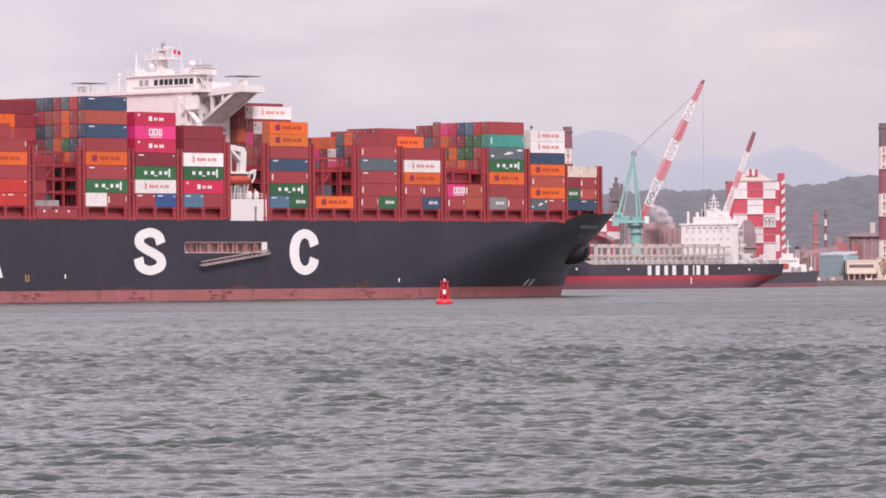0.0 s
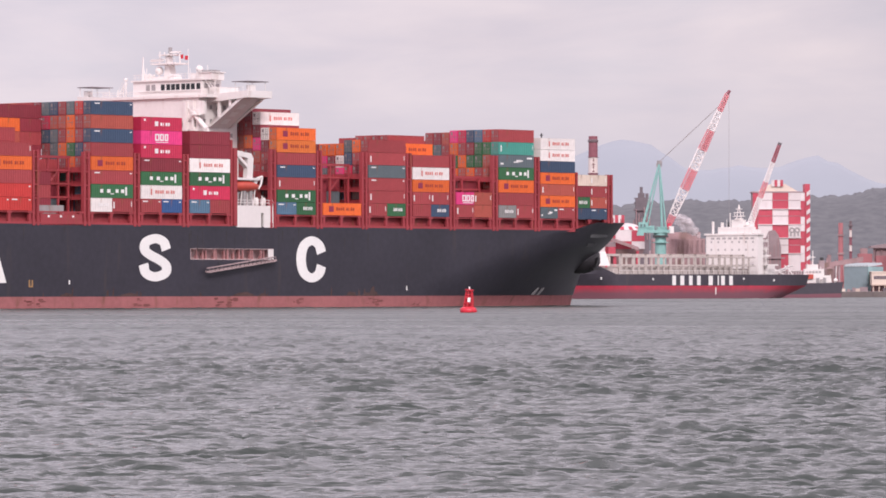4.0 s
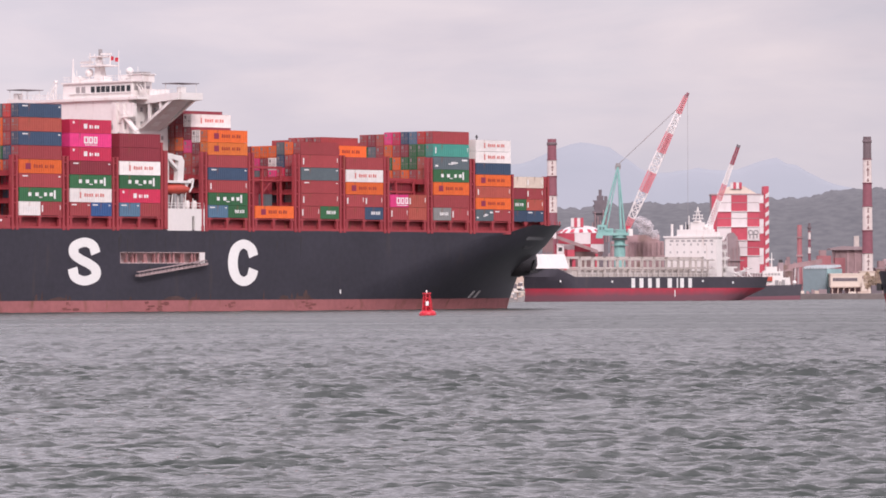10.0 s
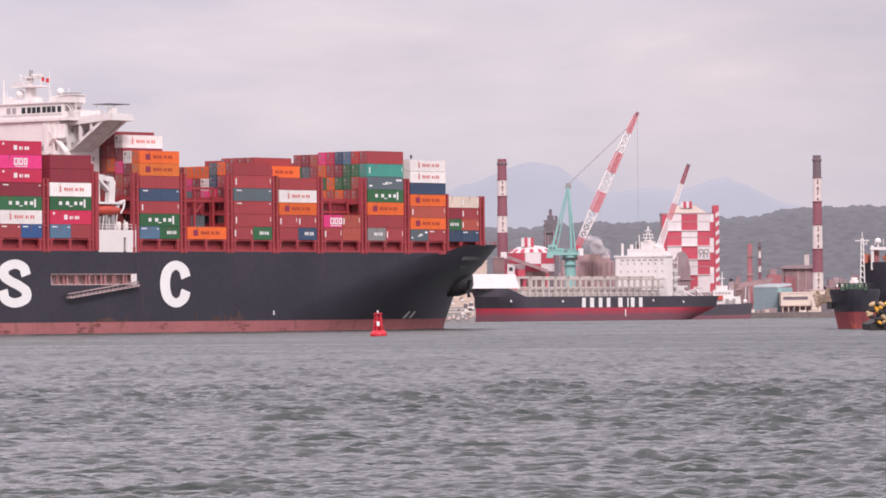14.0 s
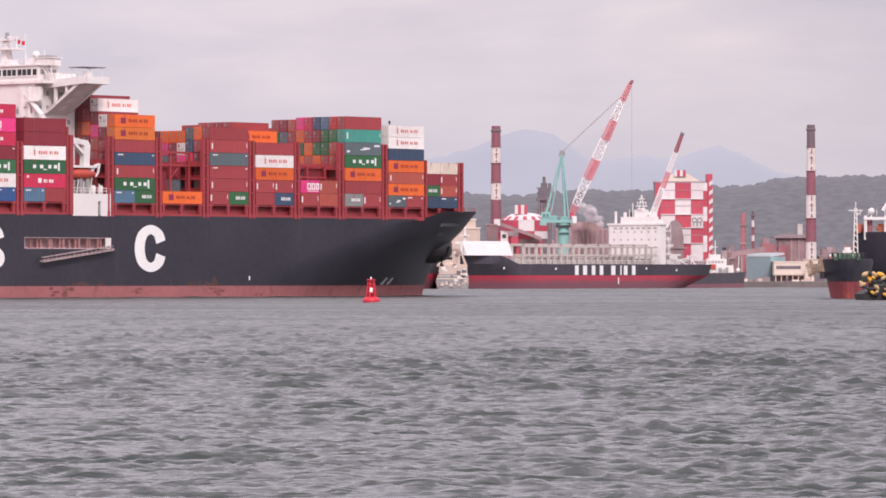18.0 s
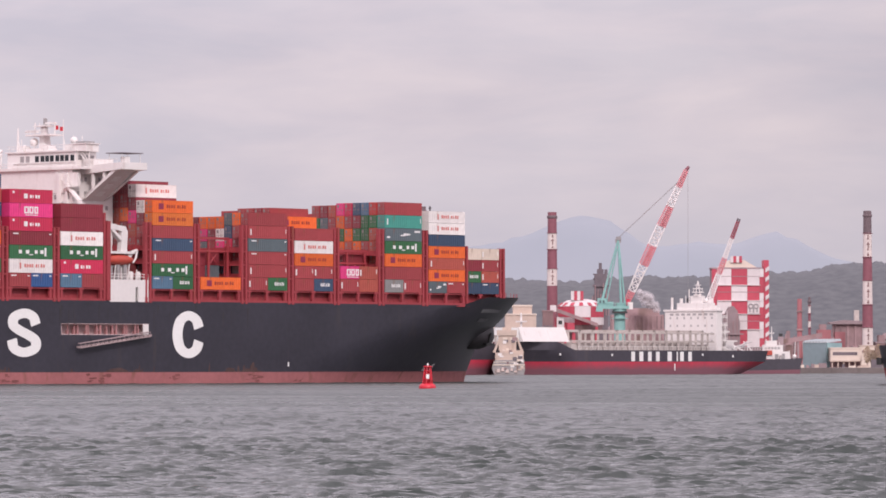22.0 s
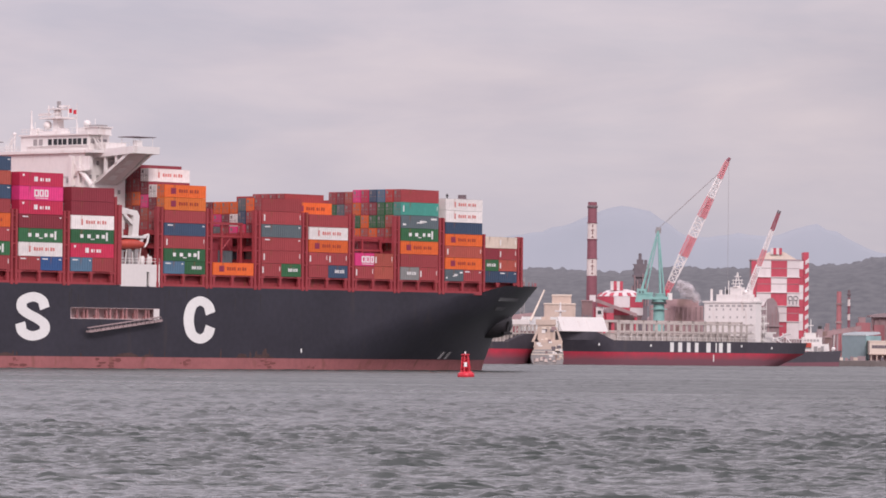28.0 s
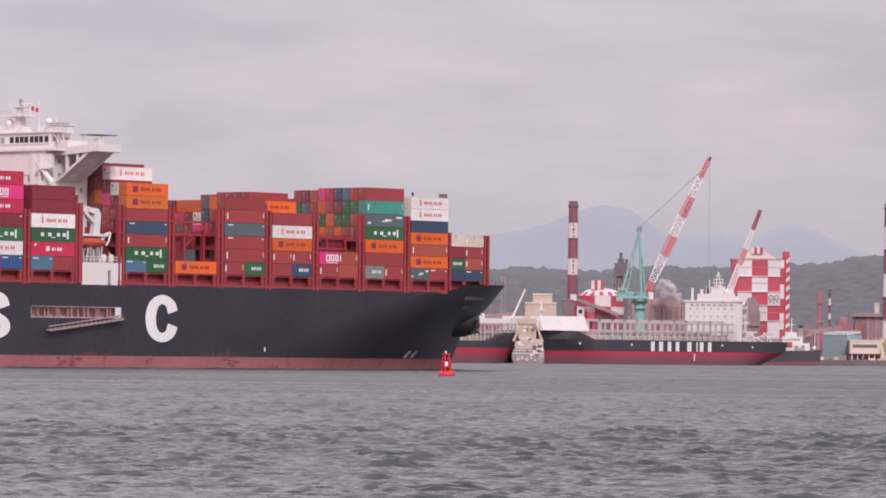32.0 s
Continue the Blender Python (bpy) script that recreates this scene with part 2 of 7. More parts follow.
ripple.inputs["Roughness"].default_value, ripple.inputs["Distortion"].default_value = 0.53, 0.3
sl.new(sea_map.outputs[0], ripple.inputs["Vector"])
rip1 = sn.new("ShaderNodeBump")
rip1.inputs["Strength"].default_value, rip1.inputs["Distance"].default_value = 1.0, 1.15
sl.new(ripple.outputs[0], rip1.inputs["Height"])
sl.new(rip1.outputs[0], sea_shader.inputs["Normal"])
# open water is ruffled by the wind, in long streaks; by the shore it is smoother
sea_axis = sn.new("ShaderNodeSeparateXYZ")
sl.new(sea_place.outputs["Object"], sea_axis.inputs[0])
open_water = sn.new("ShaderNodeMapRange")
open_water.inputs[1].default_value, open_water.inputs[2].default_value = 170.0, 620.0
open_water.inputs[3].default_value, open_water.inputs[4].default_value = 0.09, 0.36
sl.new(sea_axis.outputs[1], open_water.inputs[0])
streak_map = sn.new("ShaderNodeMapping")
streak_map.inputs["Scale"].default_value = (0.010, 0.03, 1.0)
sl.new(sea_place.outputs["Object"], streak_map.inputs[0])
wind = sn.new("ShaderNodeTexNoise")
wind.inputs["Scale"].default_value, wind.inputs["Detail"].default_value = 1.0, 5.0
sl.new(streak_map.outputs[0], wind.inputs["Vector"])
ruffle = sn.new("ShaderNodeMapRange")
ruffle.inputs[1].default_value, ruffle.inputs[2].default_value = 0.3, 0.7
ruffle.inputs[3].default_value, ruffle.inputs[4].default_value = 0.72, 1.2
sl.new(wind.outputs[0], ruffle.inputs[0])
sea_rough = sn.new("ShaderNodeMath")
sea_rough.operation = "MULTIPLY"
sl.new(open_water.outputs[0], sea_rough.inputs[0])
sl.new(ruffle.outputs[0], sea_rough.inputs[1])
sl.new(sea_rough.outputs[0], sea_shader.inputs["Roughness"])


# ---- mesh helpers ----
def box(bm, x0, y0, z0, x1, y1, z1):
    v = [bm.verts.new((x, y, z)) for z in (z0, z1) for x, y in ((x0, y0), (x1, y0), (x1, y1), (x0, y1))]
    for f in ((3, 2, 1, 0), (4, 5, 6, 7), (0, 1, 5, 4), (1, 2, 6, 5), (2, 3, 7, 6), (3, 0, 4, 7)):
        bm.faces.new([v[i] for i in f])


def prism(bm, outline, lo, hi, axis="z"):
    """A closed outline of (a, b) drawn out along an axis. x: a, b are y, z; y: a, b are x, z; z: x, y."""
    put = {"x": lambda a, b, c: (c, a, b), "y": lambda a, b, c: (a, c, b), "z": lambda a, b, c: (a, b, c)}[axis]
    low = [bm.verts.new(put(a, b, lo)) for a, b in outline]
    high = [bm.verts.new(put(a, b, hi)) for a, b in outline]
    n = len(outline)
    bm.faces.new(low)
    bm.faces.new(high)
    for i in range(n):
        bm.faces.new((low[i], low[(i + 1) % n], high[(i + 1) % n], high[i]))
    bmesh.ops.recalc_face_normals(bm, faces=bm.faces)


def bar(bm, a, b, r, sides=6, r2=None):
    """A round bar from a to b."""
    a, b = Vector(a), Vector(b)
    turn = (b - a).to_track_quat("Z", "Y").to_matrix()
    ring = lambda p, rad: [bm.verts.new(p + turn @ Vector((rad * math.cos(2 * math.pi * i / sides), rad * math.sin(2 * math.pi * i / sides), 0))) for i in range(sides)]
    lo, hi = ring(a, r), ring(b, r if r2 is None else r2)
    for i in range(sides):
        bm.faces.new((lo[i], lo[(i + 1) % sides], hi[(i + 1) % sides], hi[i]))
    bm.faces.new(lo[::-1])
    bm.faces.new(hi)


def turned(bm, profile, x=0, y=0, sides=16):
    """A body of revolution about an upright axis from (radius, height) pairs."""
    rings = [[bm.verts.new((x + r * math.cos(2 * math.pi * i / sides), y + r * math.sin(2 * math.pi * i / sides), z)) for i in range(sides)] for r, z in profile]
    for lo, hi in zip(rings, rings[1:]):
        for i in range(sides):
            bm.faces.new((lo[i], lo[(i + 1) % sides], hi[(i + 1) % sides], hi[i]))
    bm.faces.new(rings[0][::-1])
    bm.faces.new(rings[-1])


def ball(bm, x, y, z, r, sides=10):
    n = sides // 2
    turned(bm, [(max(r * math.sin(math.pi * i / n), r * 0.05), z - r * math.cos(math.pi * i / n)) for i in range(n + 1)], x, y, sides)


def mesh_of(name, bm, *mats):
    data = bpy.data.meshes.new(name)
    bm.to_mesh(data)
    bm.free()
    for m in mats:
        data.materials.append(m)
    return data


def part(name, bm, material, parent, label=""):
    """Links a bmesh, or a finished mesh, as one object under a thing or a part."""
    ob = new(name, bm if isinstance(bm, bpy.types.Mesh) else mesh_of(name, bm, material))
    ob.parent = parent
    return tagged(ob, label)


def thing(name, m, label, category, group="", kind="", bm=None, material=None):
    """A top-level thing: an Empty at its base, or a mesh."""
    ob = new(name, mesh_of(name, bm, material) if bm else None)
    ob.matrix_world = m
    return tagged(ob, label, category, group, kind)


def boxes(*rows):
    bm = bmesh.new()
    for r in rows:
        box(bm, *r)
    return bm


def smooth(ob):
    for p in ob.data.polygons:
        p.use_smooth = True
    return ob


# ---- water: one sheet to the horizon, finest where the shore is near ----
def wave_height(X, Y, gap):
    """Short wind waves over the harbour; waves shorter than the grid can carry fade out."""
    rng = np.random.RandomState(4)
    gust = np.zeros_like(X)
    for i in range(7):
        a = rng.uniform(0, math.tau)
        k = math.tau / rng.uniform(14, 80)
        gust += np.sin(k * (X * math.cos(a) + 0.5 * Y * math.sin(a)) + rng.uniform(0, 9))
    Z = np.zeros_like(X)
    for i in range(60):
        length = 0.30 * (10.0 ** (i / 59.0))
        a = radians(-86) + rng.normal(0, 0.27)
        k = math.tau / length
        phase = k * (X * math.cos(a) + Y * math.sin(a)) + rng.uniform(0, math.tau)
        phase = phase + 1.0 * np.sin(k * 0.36 * (X * math.sin(a) - Y * math.cos(a)) + rng.uniform(0, 9))
        fade = np.maximum(np.exp(-(gap * abs(math.sin(a)) / (0.42 * length)) ** 2), 0.5 * (Y > 280))
        height = WAVE * (length if length < 0.9 else 0.9 * (length / 0.9) ** 0.2)
        Z += height * fade * (np.sin(phase) - 0.42 * np.sin(2 * phase) + 0.20 * np.sin(3 * phase))
    Z = Z + 1.1 * (Z * Z - float(np.mean(Z * Z)))
    return (Z * (1 + 0.07 * gust) * np.clip(0.74 + (Y - 100) / 220, 0.7, 1.9)).clip(-0.4, 0.5)


def build_water():
    zones = (72.0 * np.exp(0.0012 * np.arange(1190)), 0.00062), (298.0 * np.exp(0.0019 * np.arange(1030)), 0.0011)
    verts, faces, count = [], [], 0
    for part_no, (dist, fine) in enumerate(zones):
        if part_no:
            dist = np.concatenate([[dist[0] - 1.2], dist[dist < 2100], np.linspace(2150, 4900, 30)])
        turn = np.arange(-0.150, 0.118, fine)
        X = dist[:, None] * turn[None, :]
        Y = np.repeat(dist[:, None], len(turn), 1)
        Z = wave_height(X, Y, np.gradient(dist)[:, None])
        Z[:, :2] = 0
        Z[:, -2:] = 0
        if part_no == 0:
            Z[:3] = 0
        else:
            Z[0] -= 0.15
        X = np.hstack([np.full((len(dist), 1), -4900.0), X, np.full((len(dist), 1), 4900.0)])
        Y = np.hstack([Y[:, :1], Y, Y[:, :1]])
        Z = np.hstack([Z[:, :1] * 0, Z, Z[:, :1] * 0])
        if part_no == 0:
            X, Y, Z = np.vstack([X[:1], X]), np.vstack([np.full((1, X.shape[1]), -3000.0), Y]), np.vstack([Z[:1], Z])
        n, m = X.shape
        index = count + np.arange(n * m).reshape(n, m)
        verts.append(np.stack([X, Y, Z], -1).reshape(-1, 3))
        faces.append(np.stack([index[:-1, :-1], index[:-1, 1:], index[1:, 1:], index[1:, :-1]], -1).reshape(-1, 4))
        count += n * m
    verts, quads = np.vstack(verts), np.vstack(faces)
    data = bpy.data.meshes.new("water")
    data.vertices.add(len(verts))
    data.vertices.foreach_set("co", verts.ravel())
    data.loops.add(quads.size)
    data.loops.foreach_set("vertex_index", quads.ravel())
    data.polygons.add(len(quads))
    data.polygons.foreach_set("loop_start", np.arange(0, quads.size, 4))
    data.polygons.foreach_set("use_smooth", np.ones(len(quads), bool))
    data.update(calc_edges=True)
    data.materials.append(sea)
    return tagged(new("water", data), "choppy grey-green harbour water under an overcast sky", "water", kind="structure")


WAVE = 0.0132
water = build_water()

# ---- the container ship: x runs forward along the ship, y from its near side to its far side ----
ROW, BAY, BEAM = 2.52, 14.6, 51.0
DECK, BASE = 17.5, 20.2
SHIP_ROWS = [
    (0, -74.87, 1043.60, 48.377), (4, -78.45, 1034.46, 48.460), (8, -82.15, 1027.44, 48.454),
    (12, -85.96, 1022.09, 48.369), (16, -89.86, 1018.00, 48.214), (20, -93.83, 1014.74, 48.000),
    (24, -97.85, 1011.88, 47.737), (28, -101.90, 1009.00, 47.435), (32, -105.96, 1005.66, 47.105),
]
SHIP_POSES = [(t, pose(x, y, 0, 0, 0, a)) for t, x, y, a in SHIP_ROWS]
ship = thing("container_ship", SHIP_POSES[0][1], "large black container ship with a red waterline, loaded with stacked containers", "ship")


def along(table, v):
    return float(np.interp(v, [a for a, b in table], [b for a, b in table]))


STEM = [(-3, 183.6), (0, 184.0), (2.45, 185.0), (7.6, 187.9), (10.3, 191.0), (12.7, 194.6), (15, 197.4), (19, 202.0)]
SHEER = [(-80, 17.5), (156.5, 17.5), (162.5, 19.4), (188, 19.6), (202, 19.2)]
HULL_Z = [-3, 0, 2.45, 5, 7.6, 10.3, 12.7, 15, None]


def hull_line(z, level):
    """Points (x, half breadth) of the waterline at height z, from the stern to the stem."""
    tip, body = along(STEM, z), 92 + 56 * max(0, z / 17.5) ** 1.3
    out = [(x, BEAM / 2) for x in (-75, -40, 0, 29.3, 54.9, 75)]
    for i in range(17):
        q = math.sin(math.pi / 2 * i / 16)
        x = body + (tip - body) * q
        power = 1.7 + 0.9 * max(0, z / 17.5)
        out.append((x, BEAM / 2 * (1 - q ** power) + 0.15 * (q < 1) * 0))
    return out


def hull_mesh(lo, hi, hole=False):
    bm = bmesh.new()
    rings = []
    for z in HULL_Z[lo:hi + 1]:
        pts = hull_line(18.0 if z is None else z, 0)
        height = [along(SHEER, x) if z is None else z for x, b in pts]
        near = [bm.verts.new((x, BEAM / 2 - b, h)) for (x, b), h in zip(pts, height)]
        far = [bm.verts.new((x, BEAM / 2 + b, h)) for (x, b), h in zip(pts[:-1], height)]
        rings.append((near, far + [near[-1]], z))
    for (n0, f0, z0), (n1, f1, z1) in zip(rings, rings[1:]):
        for i in range(len(n0) - 1):
            if not (hole and z0 == 10.3 and i == 3):
                bm.faces.new((n0[i], n0[i + 1], n1[i + 1], n1[i]))
            quad = [f0[i + 1], f0[i], f1[i], f1[i + 1]]
            bm.faces.new(list(dict.fromkeys(quad)))
        bm.faces.new((f0[0], n0[0], n1[0], f1[0]))
    return bm


hull = smooth(part("hull", hull_mesh(2, 8, True), HULL_BLACK, ship, "black painted hull with faint rust streaks"))
boot = smooth(part("boot_top", hull_mesh(0, 2), HULL_RED, ship, "dull red waterline band"))
for ob in (hull, boot):
    ob.data.set_sharp_from_angle(angle=radians(28))
bm = bmesh.new()
edge = hull_line(15.4, 0)
rim = [(x + (0.0 if i == 0 else -0.3), BEAM / 2 - b + 0.25) for i, (x, b) in enumerate(edge)]
rim += [(x, BEAM - y) for x, y in rim[-2::-1]]
for lo, hi in ((17.0, 17.2),):
    prism(bm, rim, lo, hi)
part("deck", bm, DECK_RED, ship, "dull red steel deck")


def on_boot(x):
    """Near-side y of the waterline band."""
    pts = hull_line(0.0, 0)
    return BEAM / 2 - float(np.interp(x, [p[0] for p in pts], [p[1] for p in pts]))


def strip(path, wx, wz, n=40):
    """A thick flat mark in the plane of the ship's side along a smooth path of (x, z)."""
    P = [np.array(p, float) for p in path]
    P = [2 * P[0] - P[1]] + P + [2 * P[-1] - P[-2]]
    pts = []
    for i in range(1, len(P) - 2):
        for t in np.linspace(0, 1, 9)[: 9 if i == len(P) - 3 else 8]:
            a, b, c, d = P[i - 1:i + 3]
            pts.append(0.5 * (2 * b + (c - a) * t + (2 * a - 5 * b + 4 * c - d) * t * t + (3 * b - a - 3 * c + d) * t ** 3))
    bm = bmesh.new()
    rows = []
    for i, p in enumerate(pts):
        d = pts[min(i + 1, len(pts) - 1)] - pts[max(i - 1, 0)]
        d = d / np.hypot(*d)
        off = np.array((-d[1] * wx, d[0] * wz))
        rows.append([bm.verts.new((q[0], y, q[1])) for y in (-0.05, 0.02) for q in (p + off, p - off)])
    for a, b in zip(rows, rows[1:]):
        for i, j in ((0, 1), (1, 3), (3, 2), (2, 0)):
            bm.faces.new((a[i], a[j], b[j], b[i]))
    for r in (rows[0], rows[-1]):
        bm.faces.new((r[0], r[1], r[3], r[2]))
    bmesh.ops.recalc_face_normals(bm, faces=bm.faces)
    return bm


def shifted(points, x, z):
    return [(a + x, b + z) for a, b in points]


mark = [(3.35, 1.75), (2.5, 3.5), (0.1, 4.25), (-2.7, 3.4), (-3.0, 1.7), (-1.3, 0.55), (1.2, -0.45), (3.2, -1.7), (3.0, -3.4), (0.0, -4.25), (-2.7, -3.4), (-3.45, -1.45)]
part("hull_letter", strip([(x, z * 0.95) for x, z in shifted(mark, 18.7, 11.2)], 1.42, 0.97), MARK_WHITE, ship, "large white letter S painted on the hull")
mark = [(3.3, 1.45), (2.4, 3.3), (0.1, 4.2), (-2.3, 3.0), (-3.2, 0), (-2.3, -3.0), (0.1, -4.2), (2.4, -3.3), (3.3, -1.45)]
part("hull_letter", strip([(x, z * 0.965) for x, z in shifted(mark, 66.7, 10.85)], 1.5, 0.98), MARK_WHITE, ship, "large white letter C painted on the hull")
bm = bmesh.new()
for pts in ([(-24.2, 5.3), (-28.0, 15.6), (-30.6, 15.6), (-27.6, 5.3)], [(-34.4, 5.3), (-30.6, 15.6), (-28.0, 15.6), (-31.0, 5.3)], [(-31.2, 7.4), (-30.6, 9.3), (-28.0, 9.3), (-27.4, 7.4)]):
    prism(bm, pts, -0.05 - 0.01 * (len(bm.verts) > 8), 0.02, "y")
part("hull_letter", bm, MARK_WHITE, ship, "large white letter A painted on the hull")
bm = boxes((-17.9, -0.04, 4.4, -17.5, 0.02, 5.9), (-17.1, -0.04, 4.4, -16.7, 0.02, 5.9), (-17.5, -0.04, 4.4, -17.1, 0.02, 4.7))
part("draught_marks", bm, paint("faded_ochre", (0.34, 0.20, 0.09), 0.7), ship, "small faded ochre draught marks")
for x, z in ((-6.5, 5.0), (97.6, 3.7)):
    part("tug_mark", boxes((x, -0.04, z, x + 0.35, 0.02, z + 0.9)), MARK_WHITE, ship)
rng = random.Random(11)
bm = bmesh.new()
for i in range(26):
    x, w = rng.uniform(-60, 86), rng.uniform(0.15, 0.9)
    prism(bm, [(x, 2.5), (x + w, 2.5), (x + w * 0.8, 2.5 + rng.uniform(0.4, 2.2)), (x + w * 0.3, 2.5 + rng.uniform(0.4, 1.6))], -0.025, 0.02, "y")
for x, w, h in ((-52, 5, 1.1), (-9, 4, 1.3), (8, 6, 1.2), (42, 7, 1.6), (50, 3, 1.0), (78, 3, 1.8), (83, 6, 1.6), (86, 1.6, 5.0)):
    n = int(w * 2.2)
    for i in range(n):
        a = x + w * (i + rng.uniform(-0.4, 0.4)) / n
        g = 0.55 * h * math.sin(math.pi * (i + 0.5) / n) * rng.uniform(0.7, 1.15)
        prism(bm, [(a - 0.3, 2.5), (a + 0.9, 2.5), (a + 0.7, 2.5 + g), (a - 0.1, 2.5 + g * 0.9)], -0.03 - 0.004 * (i % 5), 0.02, "y")
part("hull_rust", bm, paint("rust_streak", (0.078, 0.045, 0.042), 0.9, grain=2, vary=0.4), ship, "brown rust runs above the waterline band")["kind"] = "stuff"
bm = bmesh.new()
for i in range(20):
    x, w = rng.uniform(-70, 88), rng.uniform(0.08, 0.3)
    z1 = rng.uniform(15, 17.4)
    prism(bm, [(x, z1 - rng.uniform(1.5, 6)), (x + w, z1 - 0.7), (x + w, z1), (x, z1)], -0.022, 0.02, "y")
part("hull_runs", bm, paint("grey_run", (0.045, 0.04, 0.042), 0.8, grain=2, vary=0.4), ship, "grey water runs below the scuppers")["kind"] = "stuff"

bm = bmesh.new()
for x, w in ((-58, 5), (-20, 6), (12, 4), (36, 7), (60, 3), (84, 4), (98, 15), (100, 12), (104, 8)):
    for i in range(int(w * 1.8)):
        a, z = x + w * rng.random(), rng.uniform(0.5, 2.1)
        b, h = rng.uniform(0.6, 2.2), rng.uniform(0.1, 0.5)
        y = on_boot(a) - 0.035 - 0.004 * (i % 6)
        prism(bm, [(a, z), (a + b * 0.3, z - h), (a + b, z - h * 0.4), (a + b * 0.8, z + h * 0.5), (a + b * 0.2, z + h * 0.4)], y, y + 0.05, "y")
part("boot_rust", bm, paint("boot_rust", (0.19, 0.066, 0.062), 0.9, grain=1.5, vary=0.4), ship, "brown rust blotches on the waterline band")["kind"] = "stuff"

# gangway recess with its stowed ladder
recess = part("gangway_recess", boxes((29.3, 0.05, 10.3, 54.9, 2.4, 10.45), (29.3, 0.05, 12.55, 54.9, 2.4, 12.7), (29.3, 2.3, 10.45, 54.9, 2.5, 12.55), (29.3, 0.05, 10.45, 29.5, 2.3, 12.55), (54.2, 0.02, 10.3, 54.9, 2.3, 12.7)), paint("recess_pink", (0.56, 0.42, 0.42), 0.7, grain=1.0, vary=0.25, stain=RUST, stain_amount=0.25), ship, "open recess in the hull with pinkish walls")
bm = bmesh.new()
for i in range(15):
    x = 31.5 + i * 1.6 + 0.5 * math.sin(i * 2.7)
    box(bm, x, 0.3, 10.45, x + 0.16 + 0.2 * (i % 3 == 0), 0.6, 12.55)
    box(bm, x + 0.5, 0.9, 10.45, x + 0.9, 1.6, 11.2 + 0.5 * (i % 3))
part("ladder_frame", bm, paint("frame_pink", (0.40, 0.20, 0.20), 0.7, grain=1, vary=0.3), recess, "faded pink frames inside the recess")["kind"] = "stuff"
part("fender_plate", boxes((53.2, -0.08, 10.1, 54.8, 0.1, 12.6)), SHIP_WHITE, recess)
bm = bmesh.new()
a, b = Vector((33.4, -0.7, 7.5)), Vector((54.2, -0.35, 10.0))
for y in (-0.9, -0.15):
    for z in (0.0, 0.95):
        bar(bm, a + Vector((0, y, z)), b + Vector((0, y, z)), 0.10, 5)
for i in range(17):
    p = a.lerp(b, i / 16)
    bar(bm, p + Vector((0, -0.9, 0)), p + Vector((0, -0.9, 0.95)), 0.06, 4)
    box(bm, p.x - 0.5, p.y - 0.85, p.z + 0.02, p.x + 0.5, p.y - 0.2, p.z + 0.42)
part("accommodation_ladder", bm, paint("ladder_grey", (0.36, 0.27, 0.27), 0.6, grain=1.2, vary=0.25), ship, "grey aluminium ladder slung along the hull")
bm = bmesh.new()
for x in (38.0, 47.0):
    bar(bm, (x, -0.5, 8.2 + (x - 33.4) * 0.12), (x, 0.3, 10.5), 0.09, 5)
part("ladder_fall", bm, DARK_STEEL, ship)

# anchor pocket, thruster marks and small marks near the stem
bm = bmesh.new()
rings = []
for u, size, push in ((15.6, 0.25, -1.0), (16.4, 0.62, -0.6), (17.8, 0.9, -0.2), (19.6, 1.0, 0.0), (24.6, 1.0, 3.0)):
    ring = [(173.5, 12.0), (176.5, 13.4), (185.8, 13.5), (186.8, 12.6), (187.0, 10.2), (185.6, 8.4), (182.6, 7.6), (177.4, 7.6), (174.8, 9.0)]
    rings.append([bm.verts.new((180.6 + (x - 180.6) * size + push, u, 10.5 + (z - 10.5) * size)) for x, z in ring])
for a, b in zip(rings, rings[1:]):
    for i in range(9):
        bm.faces.new((a[i], a[(i + 1) % 9], b[(i + 1) % 9], b[i]))
bm.faces.new(rings[0])
bm.faces.new(rings[-1][::-1])
bmesh.ops.recalc_face_normals(bm, faces=bm.faces)
smooth(part("anchor_pocket", bm, paint("pocket_black", (0.048, 0.042, 0.046), 0.6, grain=1), ship, "black bulging anchor pocket"))
bm = bmesh.new()
bar(bm, (182.5, 15.6, 11.4), (181.6, 15.5, 8.8), 0.3, 6)
box(bm, 180.4, 15.2, 8.4, 183.2, 16.2, 9.0)
part("anchor", bm, DARK_STEEL, ship, "dark stockless anchor in its pocket")


def on_hull(x, z):
    """Near-side y of the hull at (x, z)."""
    pts = hull_line(z, 0)
    return BEAM / 2 - float(np.interp(x, [p[0] for p in pts], [p[1] for p in pts]))


for x0 in (153.4, 156.9):
    bm = bmesh.new()
    ring = [(x0, 2.6), (x0 + 1.3, 2.6), (x0 + 2.6, 4.2), (x0 + 1.4, 4.2)]
    v = [[bm.verts.new((x, on_hull(x, z) + d, z)) for x, z in ring] for d in (-0.12, 0.1)]
    bm.faces.new(v[0])
    for i in range(4):
        bm.faces.new((v[0][i], v[0][(i + 1) % 4], v[1][(i + 1) % 4], v[1][i]))
    part("thruster_mark", bm, paint("mark_grey", (0.45, 0.43, 0.43), 0.6), ship)


def on_plate(x, z):
    """Near-side y of the flat plating between the 15 m ring and the sheer, or between two lower rings."""
    levels = [h for h in HULL_Z if h is not None]
    if z >= levels[-1]:
        f = (z - levels[-1]) / (along(SHEER, x) - levels[-1])
        return on_hull(x, levels[-1]) * (1 - f) + on_hull(x, 18.0) * f
    k = max(i for i, h in enumerate(levels) if h <= z)
    f = (z - levels[k]) / (levels[k + 1] - levels[k])
    return on_hull(x, levels[k]) * (1 - f) + on_hull(x, levels[k + 1]) * f


